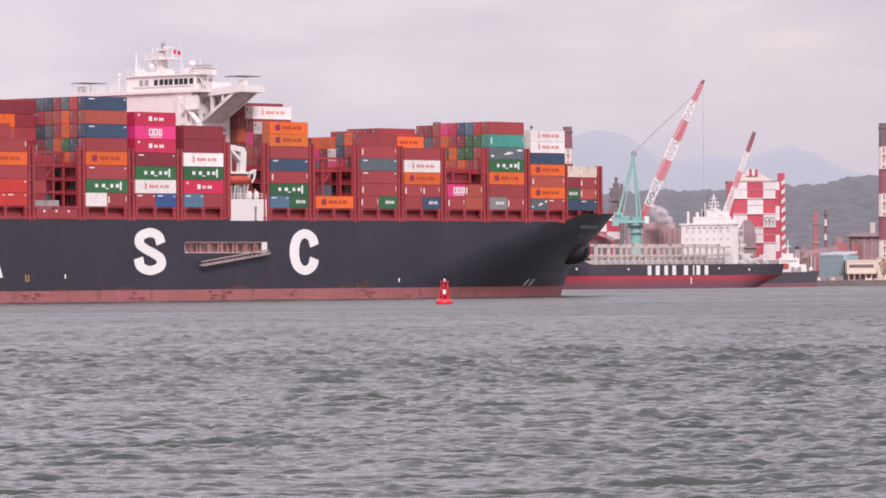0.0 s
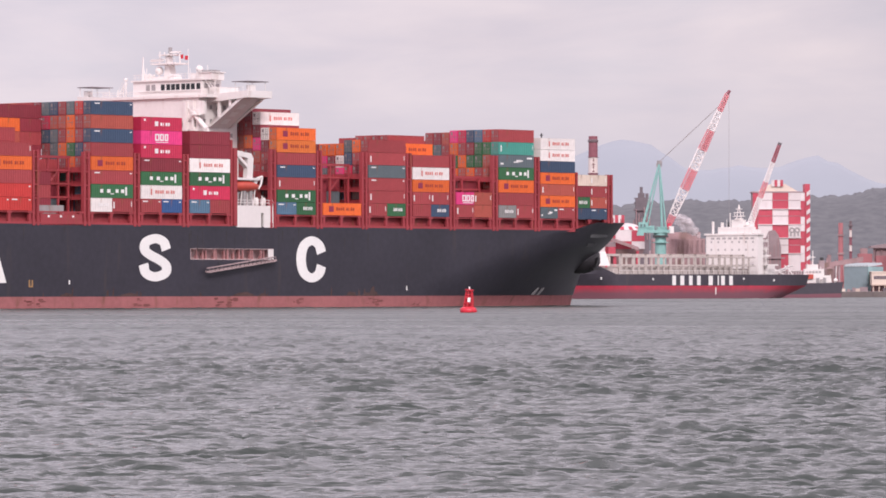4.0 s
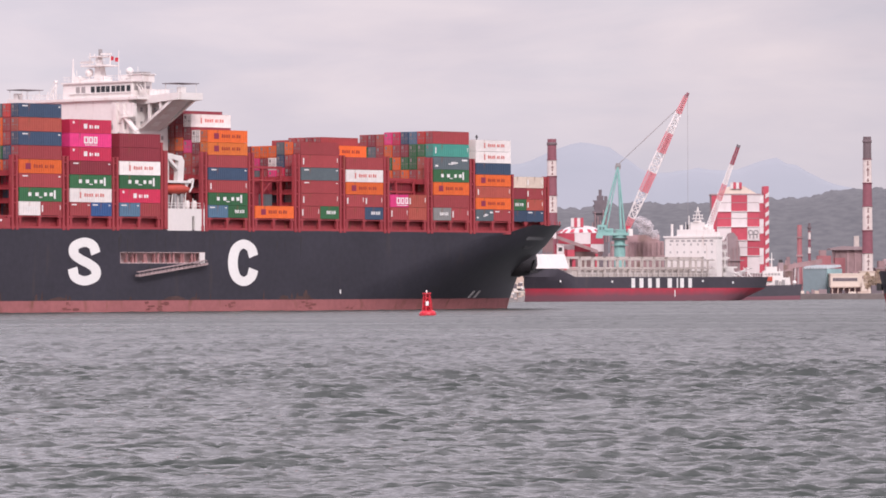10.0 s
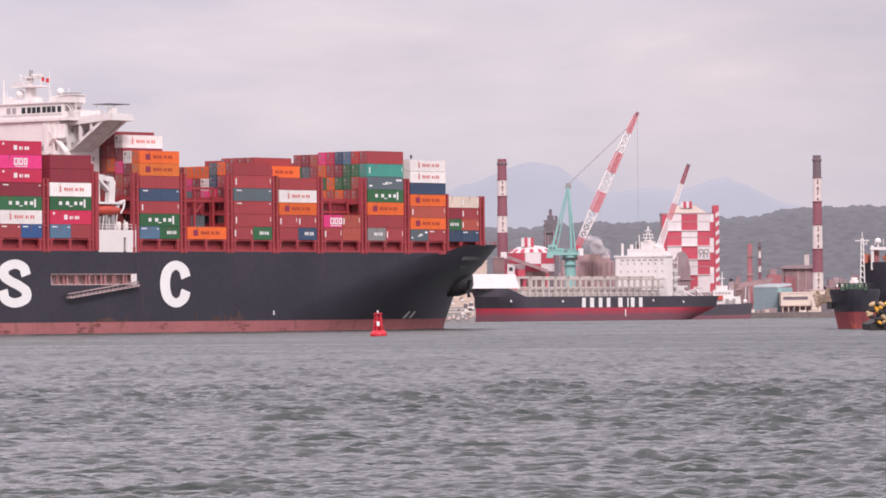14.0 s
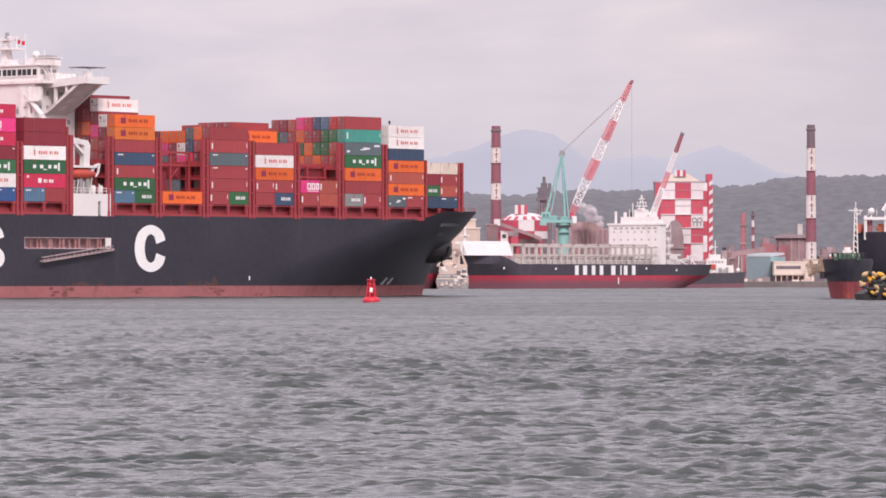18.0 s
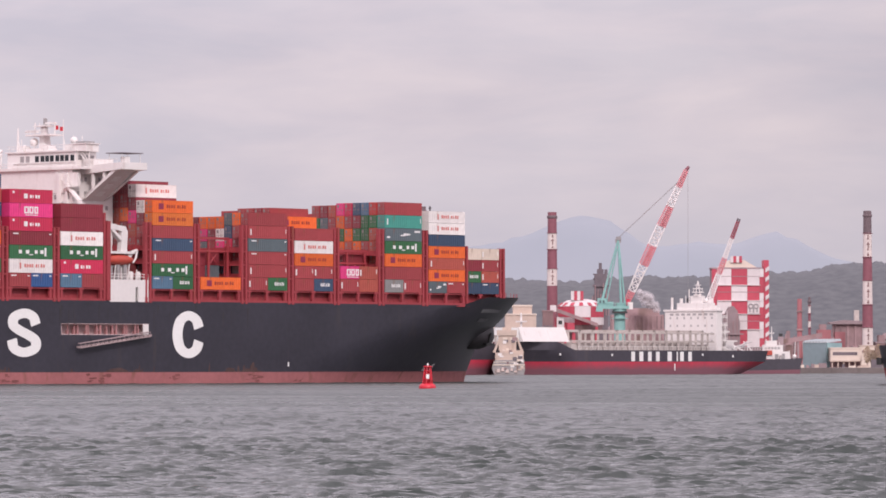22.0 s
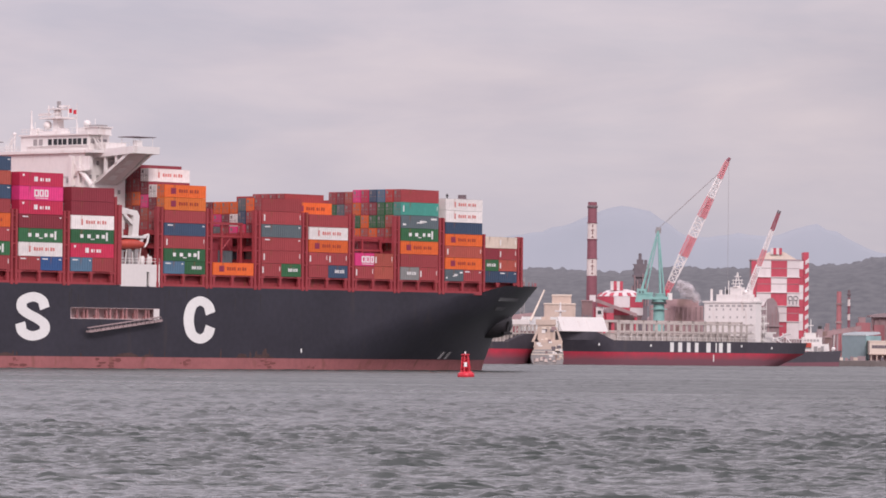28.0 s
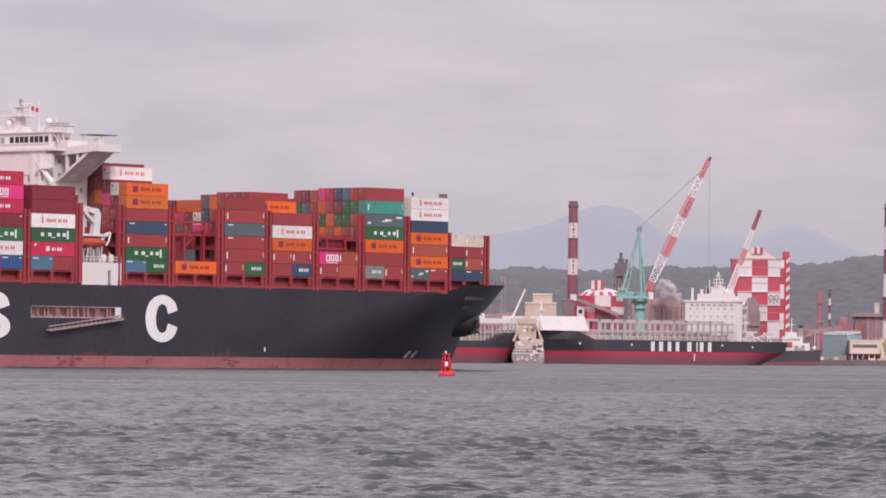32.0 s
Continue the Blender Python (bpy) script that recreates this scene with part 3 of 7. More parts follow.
for x0, z0, n in ((164.8, 15.9, 9), (166.0, 13.8, 4)):
    bm = bmesh.new()
    for i in range(n):
        x = x0 + i * 1.3
        v = [[bm.verts.new((a, on_plate(a, c) + d, c)) for a, c in ((x, z0), (x + 0.85, z0), (x + 0.85, z0 + 0.8), (x, z0 + 0.8))] for d in (-0.3, 0.1)]
        bm.faces.new(v[0])
        for k in range(4):
            bm.faces.new((v[0][k], v[0][(k + 1) % 4], v[1][(k + 1) % 4], v[1][k]))
    part("name_bars", bm, paint("name_grey", (0.20, 0.20, 0.21), 0.6), ship, "unreadable pale lettering at the bow")

# bow fittings
bm = bmesh.new()
for i in range(9):
    x = 172 + i * 3.2
    for y in (on_hull(min(x, 199), 18.0) + 0.4, BEAM - on_hull(min(x, 199), 18.0) - 0.4):
        bar(bm, (x, y, 19.1), (x, y, 20.5), 0.07, 4)
part("bow_rail", bm, LASH_RED, ship)["kind"] = "stuff"
part("windlass", boxes((176, 18, 17.2, 180, 33, 19.6), (183, 21, 17.2, 186, 30, 19.4), (192, 24.6, 17.2, 193, 26.4, 20.8)), LASH_RED, ship, "red mooring winches on the forecastle")
bm = bmesh.new()
bar(bm, (193.5, 25.5, 17.2), (193.5, 25.5, 24.0), 0.3, 8, 0.18)
box(bm, 193.0, 24.6, 22.6, 194.0, 26.4, 22.8)
part("foremast", bm, LASH_RED, ship)

# ---- lashing bridges, coaming and posts under the containers ----
BAYS = {-3: -43.8, -2: -29.2, -1: -14.6, 0: 0.0, 1: 14.6, 2: 29.2, 4: 56.03, 5: 70.63, 6: 85.23, 7: 99.83, 8: 114.43, 9: 129.03, 10: 143.63, 11: 158.23}
BRIDGE_TOP = {-3: 31.5, -2: 31.5, -1: 32.6, 0: 32.6, 1: 32.6, 2: 32.6, 4: 34.3, 5: 34.3, 6: 34.3, 7: 34.3, 8: 34.3, 9: 34.3, 10: 34.3, 11: 31.0, 12: 30.7}
for k, x in list(BAYS.items()) + [(12, 172.9)]:
    y0 = {11: 0.9, 12: 2.6}.get(k, 0.0)
    y1 = BEAM - y0 - 0.5
    top = BRIDGE_TOP[k]
    a, b = x - 2.15, x - 0.35
    bm = bmesh.new()
    z = 22.9
    while z < min(top, 29.2):
        box(bm, a, y0 + 0.5, z - 0.25, b, y1, z)
        box(bm, b - 0.12, y0 + 0.5, z, b, y1, z + 0.9)
        z += 2.85
    for y in np.arange(y0 + 5.0, y1, 5.04):
        box(bm, a, y, DECK, a + 0.35, y + 0.4, min(top, 29.6))
        box(bm, b - 0.35, y, DECK, b, y + 0.4, min(top, 29.6))
    bridge = part("lashing_bridge", bm, LASH_RED, ship, "dull red steel lashing bridge between container bays")
    for xx in (a, b - 0.55):
        foot = {11: 17.2, 12: 19.3}.get(k, DECK - 0.3)
        part("post", boxes((xx, y0 - 0.05, foot, xx + 0.55, y0 + 0.85, top), (xx - 0.1, y0 - 0.1, foot, xx + 0.65, y0 + 1.1, foot + 1.2)), LASH_RED, bridge)
    bm = bmesh.new()
    z = 22.9
    while z < top - 1:
        for d in (0.6, 1.15):
            bar(bm, (a, y0 + 0.05, z + d), (b, y0 + 0.05, z + d), 0.05, 4)
        box(bm, a + 0.3, y0 + 0.1, z - 0.3, b - 0.3, y0 + 0.5, z + 0.02)
        z += 2.85
    part("railing", bm, LASH_RED, bridge)["kind"] = "stuff"
for k, x in BAYS.items():
    y0 = 2.6 if k == 11 else 0.0
    for xx in (x + 0.1, x + 5.7, x + 11.5):
        part("stanchion", boxes((xx, y0 + 0.1, (17.6 if xx < 160 else 19.2) if k == 11 else DECK - 0.3, xx + 0.6, y0 + 0.75, BASE - 0.02), (xx - 0.35, y0 + 0.05, BASE - 0.5, xx + 0.95, y0 + 0.85, BASE - 0.02)), LASH_RED, ship)
    part("hatch_coaming", boxes((x - 0.2, y0 + 1.5, 17.2, x + 12.4, BEAM - y0 - 3.0, BASE - 0.05)), LASH_RED, ship)
    bm = boxes((x + 0.1, y0 + 0.2, BASE - 0.35, x + 12.2, y0 + 0.5, BASE - 0.05), (x - 2.2, y0 + 0.05, DECK - 0.35, x + 12.3, y0 + 0.3, DECK + 0.45))
    if k == 11:
        bm.free()
        continue
    part("side_rail", bm, LASH_RED, ship)
    bm = bmesh.new()
    for i in range(9):
        bar(bm, (x + 1.0 + i * 1.4, 0.9 + y0, 17.2), (x + 1.0 + i * 1.4, 0.9 + y0, 18.6), 0.06, 4)
    part("deck_rail", bm, LASH_RED, ship)["kind"] = "stuff"

part("light_post", boxes((144.95, 0.9, 38.7, 145.15, 1.1, 39.8), (144.8, 0.8, 39.2, 145.3, 1.2, 39.5)), DARK_STEEL, ship)

# ---- containers ----
COLOURS = {
    "brown": (0.335, 0.050, 0.056), "maroon": (0.235, 0.028, 0.042), "rust": (0.39, 0.078, 0.056), "orange": (0.72, 0.130, 0.026), "amber": (0.62, 0.150, 0.030),
    "navy": (0.040, 0.070, 0.125), "blue": (0.030, 0.085, 0.230), "steel": (0.085, 0.165, 0.250), "grey": (0.24, 0.235, 0.23), "slate": (0.105, 0.135, 0.150),
    "green": (0.030, 0.125, 0.050), "teal": (0.050, 0.265, 0.215), "pink": (0.72, 0.045, 0.205), "crimson": (0.58, 0.030, 0.085), "red": (0.52, 0.040, 0.035), "white": (0.80, 0.745, 0.72), "cream": (0.66, 0.55, 0.46),
}
WORDS = {
    "brown": "brown-red", "maroon": "dark maroon", "rust": "rust-coloured", "orange": "bright orange", "amber": "faded orange", "navy": "dark blue", "blue": "blue", "steel": "steel-blue",
    "grey": "pale grey", "slate": "slate grey", "green": "dark green", "teal": "teal green", "pink": "magenta pink", "crimson": "crimson", "red": "bright red", "white": "off-white", "cream": "cream-coloured",
}
BOX_PAINT = {c: paint("container_" + c, v, 0.6, grain=1.1, vary=0.14, stain=RUST if c != "white" else (0.5, 0.38, 0.32), stain_amount=0.06 if c != "white" else 0.03, streak=5, each=0.12) for c, v in COLOURS.items()}
LOGO = {c: paint("logo_" + c, v, 0.6, grain=3, vary=0.1) for c, v in {"white": (0.78, 0.76, 0.75), "purple": (0.26, 0.03, 0.07), "brick": (0.60, 0.19, 0.17), "deep": (0.33, 0.05, 0.03), "grey": (0.5, 0.5, 0.5)}.items()}
ROD_GREY = paint("rod_grey", (0.23, 0.19, 0.19), 0.5, grain=3)
container_meshes = {}
containers = []


def container_mesh(L, H):
    """One closed shell: corrugated walls set back between the rails and the corner posts."""
    bm = bmesh.new()
    W = 2.40
    n = int((L - 0.5) / 0.62)
    frame_line, wall_line = [], []
    for side in (0, 1):
        flat = W * side
        inward = 0.045 if side == 0 else -0.045
        run = [(0.0, 0), (0.22, 0)]
        for i in range(n):
            d = (L - 0.5) / n
            x = 0.25 + d * i
            run += [(x, 1), (x + 0.4 * d, 1), (x + 0.52 * d, 0.15), (x + 0.88 * d, 0.15)]
        run += [(L - 0.25, 1), (L - 0.22, 0), (L, 0)]
        if side:
            run = run[::-1]
        frame_line += [(x, flat) for x, q in run]
        wall_line += [(x, flat + inward * q) for x, q in run]
    rings = [[bm.verts.new((x, y, z)) for x, y in line] for z, line in ((0.0, frame_line), (0.15, frame_line), (0.16, wall_line), (H - 0.14, wall_line), (H - 0.13, frame_line), (H - 0.05, frame_line))]
    for lo, hi in zip(rings, rings[1:]):
        for i in range(len(lo)):
            j = (i + 1) % len(lo)
            bm.faces.new((lo[i], lo[j], hi[j], hi[i]))
    bm.faces.new(rings[0][::-1])
    bm.faces.new(rings[-1])
    data = bpy.data.meshes.new("shipping_container")
    bm.to_mesh(data)
    bm.free()
    data.materials.append(BOX_PAINT["brown"])
    return data


def door_mesh(H):
    """A pair of panelled door leaves."""
    bm = bmesh.new()
    for y0 in (0.16, 1.23):
        rows = [0.22 + j * (H - 0.4) / 4 for j in range(5)]
        for z0, z1 in zip(rows, rows[1:]):
            box(bm, -0.035, y0, z0, 0.02, y0 + 1.0, z1 - 0.09)
        box(bm, -0.012, y0 - 0.02, 0.2, 0.015, y0 + 1.02, H - 0.2)
    return mesh_of("door", bm, BOX_PAINT["brown"])


def rod_mesh(H):
    bm = bmesh.new()
    for y in (0.42, 0.9, 1.5, 1.98):
        bar(bm, (-0.075, y, 0.12), (-0.075, y, H - 0.15), 0.045, 4)
        box(bm, -0.12, y - 0.12, H * 0.42, -0.03, y + 0.12, H * 0.48)
    box(bm, -0.05, 1.5, H * 0.62, -0.034, 2.1, H * 0.86)
    return mesh_of("locking_gear", bm, ROD_GREY)


def logo_mesh(style, L, H):
    """Company marks as plain bars on the near side."""
    bm = bmesh.new()
    y0, y1, c = -0.03, 0.02, H * 0.5
    if style == "five":
        for x, w, h, d in ((2.6, 0.85, 0.75, 0), (4.6, 0.95, 0.75, 0), (5.6, 1.0, 0.2, -0.6), (7.1, 0.8, 0.75, 0), (8.7, 0.9, 0.75, 0), (9.9, 0.5, 1.75, 0)):
            box(bm, x * L / 12.19, y0, c + d - h / 2, (x + w) * L / 12.19, y1, c + d + h / 2)
    elif style == "line":
        for i, w in enumerate((0.62, 0.56, 0.62, 0.5, 0.62, 0.3, 0.62, 0.56)):
            x = L * (0.345 + i * 0.058 + (0.03 if i > 3 else 0))
            box(bm, x, y0, c - 0.33, x + w * L / 16, y1, c + (0.33 if i % 3 else 0.4))
    elif style == "short":
        box(bm, L * 0.335, y0, c - 0.5, L * 0.355, y1, c + 0.5)
        box(bm, L * 0.36, y0, c - 0.5, L * 0.415, y1, c + 0.5)
        for i, w in enumerate((0.5, 0.22, 0.55, 0.5)):
            x = L * (0.47 + i * 0.062)
            box(bm, x, y0, c - 0.42, x + w, y1, c + 0.24)
        box(bm, L * 0.07, y0, H * 0.68, L * 0.07 + 0.5, y1, H * 0.84)
    elif style == "small":
        box(bm, L * 0.08, y0, H * 0.76, L * 0.08 + 1.5, y1, H * 0.76 + 0.24)
        box(bm, L - 0.9, y0, H * 0.74, L - 0.4, y1, H * 0.82)
    elif style == "tag":
        box(bm, L * 0.05, y0, H * 0.24, L * 0.05 + 0.34, y1, H * 0.72)
        box(bm, L - 0.55, y0, H * 0.4, L - 0.4, y1, H * 0.75)
    elif style == "block":
        for i, w in enumerate((1.25, 1.15, 1.05)):
            x = L * 0.34 + i * 1.42
            box(bm, x, y0, c - 0.72, x + w, y1, c - 0.44)
            box(bm, x, y0, c + 0.44, x + w, y1, c + 0.72)
            box(bm, x, y0, c - 0.44, x + 0.34, y1, c + 0.44)
            box(bm, x + w - 0.34, y0, c - 0.44, x + w, y1, c + 0.44)
        box(bm, L * 0.36, y0, c - 1.1, L * 0.36 + 3.6, y1, c - 0.95)
    elif style == "bird":
        for i, (a, b, h) in enumerate(((0.42, 0.55, 0.25), (0.5, 0.62, 0.5), (0.56, 0.68, 0.3))):
            box(bm, L * a, y0, c - 0.35 + 0.12 * i, L * b, y1, c - 0.35 + 0.12 * i + h)
        box(bm, L * 0.80, y0, H * 0.66, L * 0.95, y1, H * 0.8)
        box(bm, L * 0.05, y0, H * 0.2, L * 0.13, y1, H * 0.34)
    data = bpy.data.meshes.new("logo")
    bm.to_mesh(data)
    bm.free()
    return data


def shared(key, build):
    if key not in container_meshes:
        container_meshes[key] = build()
    return container_meshes[key]


def coloured(ob, material):
    if not ob.data.materials:
        ob.data.materials.append(material)
    ob.material_slots[0].link = "OBJECT"
    ob.material_slots[0].material = material
    return ob


def under(ob, parent, x=0.0, y=0.0, z=0.0):
    ob.parent = parent
    ob.matrix_basis = pose(x, y, z)
    return ob


def container(x, y, z, L, H, colour, doors, logo=""):
    H = round(H, 2)
    local = pose(x, y, z)
    ob = coloured(new("shipping_container", shared(("box", L, H), lambda: container_mesh(L, H))), BOX_PAINT[colour])
    ob.matrix_world = SHIP_POSES[0][1] @ local
    words = f"{WORDS[colour]} corrugated steel {'forty' if L > 8 else 'twenty'}-foot container stacked on the ship"
    tagged(ob, words, "container", "containers on the ship")
    containers.append((ob, local))
    if doors:
        door = under(coloured(new("door", shared(("door", H), lambda: door_mesh(H))), BOX_PAINT[colour]), ob)
        tagged(under(new("locking_gear", shared(("rods", H), lambda: rod_mesh(H))), door), kind="stuff")
    if logo:
        pieces = {"five": [("five", "white")], "orange": [("line", "deep")], "orchid": [("line", "brick")], "k": [("short", "white")], "one": [("block", "white")],
                  "small": [("small", "white")], "tag": [("tag", "white")], "bird": [("bird", "white")], "line": [("line", "white")]}[logo]
        for style, c in pieces:
            tagged(under(coloured(new("logo", shared((style, L, H), lambda: logo_mesh(style, L, H))), LOGO[c]), ob), kind="stuff")
        if logo in ("orange", "orchid"):
            side = 1.45 if logo == "orange" else 0.4
            at = L * (0.15 if logo == "orange" else 0.235)
            bmk = lambda: mesh_of("emblem", boxes((at, -0.03, H * 0.5 - 0.62, at + side, 0.02, H * 0.5 + 0.62)))
            under(coloured(new("emblem", shared(("emblem", L, H, side), bmk)), LOGO[{"orange": "purple", "orchid": "brick"}[logo]]), ob)
    return ob


# near side of each bay from the top down; "a/b" is a pair of twenty-foot boxes
SIDE = {
    -3: ["brown:tag", "brown", "rust", "brown", "maroon"],
    -2: ["brown:tag", "orange:orange", "brown", "red:small", "red:small/red:small"],
    -1: [],
    0: ["navy:small", "rust", "navy:small", "brown", "orange:orange", "brown:small", "green:five", "white:line/brown:tag"],
    1: ["crimson:k", "pink:one", "crimson:k", "maroon:small", "green:five", "white:orchid", "brown:small/blue:small"],
    2: ["maroon", "maroon", "white:orchid", "green:five", "crimson:k", "steel:small/brown"],
    4: ["orange:orange", "amber:orange", "brown", "navy:small", "brown:tag", "green:five", "steel:small/green:line"],
    5: ["orange:orange"],
    6: ["brown", "brown:tag", "slate:small", "brown:small", "brown:tag", "brown:tag/green:line"],
    7: ["brown", "white:orchid", "orange:orange", "brown:tag/brown:tag", "brown/navy:line"],
    8: ["pink:one/rust:tag", "brown:tag/rust"],
    9: ["brown", "teal:tag", "slate:bird", "green:five", "orange:orange", "brown", "grey:line/brown:tag"],
    10: ["white:orchid", "white:orchid", "navy", "orange:orange", "rust:tag", "orange:orange", "slate:bird/brown:small"],
    11: ["cream/cream:tag", "maroon/brown:tag", "green:line/rust:tag", "navy/navy:small"],
}
# top of the stacks from each row on: (row, height, tiers)
TOPS = {
    -3: [(0, 34.2, 5)], -2: [(0, 34.2, 5), (2, 37.5, 6)], -1: [(0, 20.2, 0), (5, 42.6, 8)], 0: [(0, 43.4, 8)], 1: [(0, 40.4, 7)], 2: [(0, 37.75, 6)],
    4: [(0, 39.1, 7), (2, 42.6, 8), (3, 43.4, 8)], 5: [(0, 22.9, 1)], 6: [(0, 37.1, 6), (3, 36.4, 6)], 7: [(0, 34.0, 5), (2, 36.7, 6), (3, 38.6, 7), (7, 38.1, 7), (9, 35.5, 6)],
    8: [(0, 25.9, 2)], 9: [(0, 40.4, 7), (6, 40.0, 7), (9, 37.0, 6)], 10: [(0, 38.75, 7)], 11: [(0, 30.6, 4)],
}


def stack(k, r):
    pick = TOPS[k][0]
    for row in TOPS[k]:
        if r >= row[0]:
            pick = row
    return pick[1], pick[2]


MIXED = ["brown"] * 11 + ["rust"] * 4 + ["maroon"] * 4 + ["orange"] * 3 + ["navy"] * 3 + ["slate"] * 3 + ["green"] * 2 + ["grey"] * 2 + ["pink", "crimson", "teal", "steel", "white", "blue"]
VARIED = ["brown"] * 8 + ["rust"] * 4 + ["maroon"] * 3 + ["orange"] * 4 + ["navy"] * 3 + ["slate"] * 2 + ["green"] * 3 + ["crimson"] * 3 + ["pink", "teal", "steel", "steel", "grey"]
SPECIAL = {(7, 3, 6): "brown", (7, 4, 6): "maroon", (7, 5, 6): "brown", (4, 2, 7): "white:orchid", (7, 2, 5): "orange:orange", (-1, 5, 7): "maroon", (4, 3, 7): "maroon", (-1, 5, 6): "orange/maroon", (-1, 5, 5): "rust/brown", (4, 1, 6): "white", (4, 2, 5): "pink", (4, 3, 5): "orange", (4, 4, 5): "rust"}
# door ends of the two stacks that stand open, from the far rows to the near ones, top tier first
ENDS = {
    (0, 7): "slate navy brown slate red", (0, 6): "crimson rust rust orange brown", (0, 5): "navy slate brown orange brown", (0, 4): "brown slate orange green navy", (0, 3): "brown navy maroon orange brown",
    (6, 5): "orange orange orange slate orange", (6, 4): "pink maroon white navy brown", (6, 3): "slate brown pink crimson maroon", (6, 2): "maroon brown maroon brown maroon",
    (9, 6): "pink crimson navy steel red", (9, 5): "orange brown maroon green green", (9, 4): "green orange green green rust", (9, 3): "orange rust orange brown rust", (9, 2): "rust brown maroon brown rust",
}
for (k, j), row in ENDS.items():
    for i, c in enumerate(row.split()):
        SPECIAL[(k, 5 - i, j)] = c
order = list(BAYS)
rng = random.Random(5)
far_boxes = bmesh.new()
far_rows = []
for n, k in enumerate(order):
    x, shift = BAYS[k], ROW if k == 11 else 0.0
    rows = 18 if k == 11 else 20
    for r in range(rows):
        top, tiers = stack(k, r)
        if not tiers:
            continue
        H = (top - BASE) / tiers
        beside = BASE if r == 0 else stack(k, r - 1)[0]
        if k == 4:
            behind = BASE
        elif n == 0:
            behind = BASE
        else:
            behind = min(stack(order[n - 1], q)[0] for q in (r, max(0, r - 1)))
        for j in range(tiers):
            z0 = BASE + j * H
            colour = rng.choice(VARIED if k in (0, 6, 9) else MIXED)
            if k == 8 and r < 6:
                colour = "maroon"
            elif (j == tiers - 1 and r) or k in (-1, 4, 5, 8):
                colour = rng.choice(["brown", "brown", "rust", "maroon", "maroon", colour if k in (0, 6, 9) else "brown"])
            side_open = z0 + H > beside + 0.3 or r == 0
            end_open = z0 + H > behind + 0.3
            if not (side_open or end_open or j == tiers - 1):
                continue
            if r >= {6: 8, 9: 9, 4: 6, 10: 3, 11: 4, 1: 3, 2: 3, -3: 3}.get(k, 7):
                far_rows.append((x, shift + r * ROW, z0, H))
                continue
            if r == 0:
                spec = SIDE[k][tiers - 1 - j] if k in SIDE and SIDE[k] else colour
            else:
                spec = SPECIAL.get((k, r, j), colour)
            if "/" in spec:
                for i, s in enumerate(spec.split("/")):
                    c, _, logo = s.partition(":")
                    container(x + i * 6.13, shift + r * ROW, z0, 6.06, H, c, end_open and i == 0, logo)
            else:
                c, _, logo = spec.partition(":")
                container(x, shift + r * ROW, z0, 12.19, H, c, end_open, logo)
for k, at, row, colours in ((-1, 0.0, 1.3, ("maroon", "brown", "maroon")), (-1, 6.13, 3.0, ("slate", "maroon", "brown", "brown")), (5, 0.0, 1.9, ("maroon", "maroon")), (5, 6.13, 2.6, ("slate", "maroon")), (8, 0.0, 2.4, ("maroon",)), (8, 6.13, 1.9, ("maroon",))):
    for j, c in enumerate(colours):
        container(BAYS[k] + at, row * ROW, stack(k, 2)[0] + 2.75 * j, 6.06, 2.75, c, True)
for k, y, top in ((-1, 4.0, 31.8), (5, 3.6, 31.6), (8, 3.6, 29.6)):
    x = BAYS[k]
    rack = part("lashing_rack", boxes((x - 0.3, y, top - 0.5, x + 12.4, y + 0.5, top)), LASH_RED, ship, "red steel lashing rack across the half-empty bay")
    for i in (0, 2, 4) if k > 0 else (0, 2, 3, 4):
        part("rack_post", boxes((x + i * 2.95, y + 0.02, stack(k, 0)[0] if k > 0 else DECK, x + i * 2.95 + 0.4, y + 0.4, top - 0.5)), LASH_RED, rack)
    z = top - 3.2
    while z > (20.5 if k < 0 else 26.0):
        part("rack_beam", boxes((x - 0.3, y - 0.05, z, x + 12.4, y + 0.45, z + 0.35)), LASH_RED, rack)
        z -= 2.8
    bm = bmesh.new()
    bar(bm, (x + 6.2, y + 0.2, top - 6.0), (x + 9.0, y + 0.2, top - 3.2), 0.1, 4)
    bar(bm, (x + 9.0, y + 0.2, top - 6.0), (x + 6.2, y + 0.2, top - 3.2), 0.1, 4)
    part("rack_brace", bm, LASH_RED, rack)
part("side_box", boxes((-14.4, 0.0, 17.3, -2.6, 1.6, 19.6)), LASH_RED, ship, "red bulwark box with small lamps")
for x in (-12.5, -9.0, -5.5):
    part("side_lamp", boxes((x, -0.06, 18.9, x + 0.5, 0.05, 19.3)), MARK_WHITE, ship)
part("deck_pallet", boxes((-14.0, 1.0, 19.6, -7.0, 2.8, 21.4)), GREY_STEEL, ship, "grey gear stowed in the empty bay")
for x, y, z, H in far_rows:
    box(far_boxes, x, y, z + 0.01, x + 12.19, y + 2.44, z + H - 0.01)
mixed = bpy.data.materials.new("container_mixed")
mixed.use_nodes = True
mn, ml = mixed.node_tree.nodes, mixed.node_tree.links
geo = mn.new("ShaderNodeNewGeometry")
pick = mn.new("ShaderNodeValToRGB")
pick.color_ramp.interpolation = "CONSTANT"
while len(pick.color_ramp.elements) < 8:
    pick.color_ramp.elements.new(0.5)
for e, (at, c) in zip(pick.color_ramp.elements, ((0, "brown"), (0.34, "maroon"), (0.5, "rust"), (0.7, "orange"), (0.75, "navy"), (0.79, "brown"), (0.95, "green"), (0.97, "slate"))):
    e.position, e.color = at, (*COLOURS[c], 1)
ml.new(geo.outputs["Random Per Island"], pick.inputs[0])
ml.new(pick.outputs[0], mn["Principled BSDF"].inputs["Base Color"])
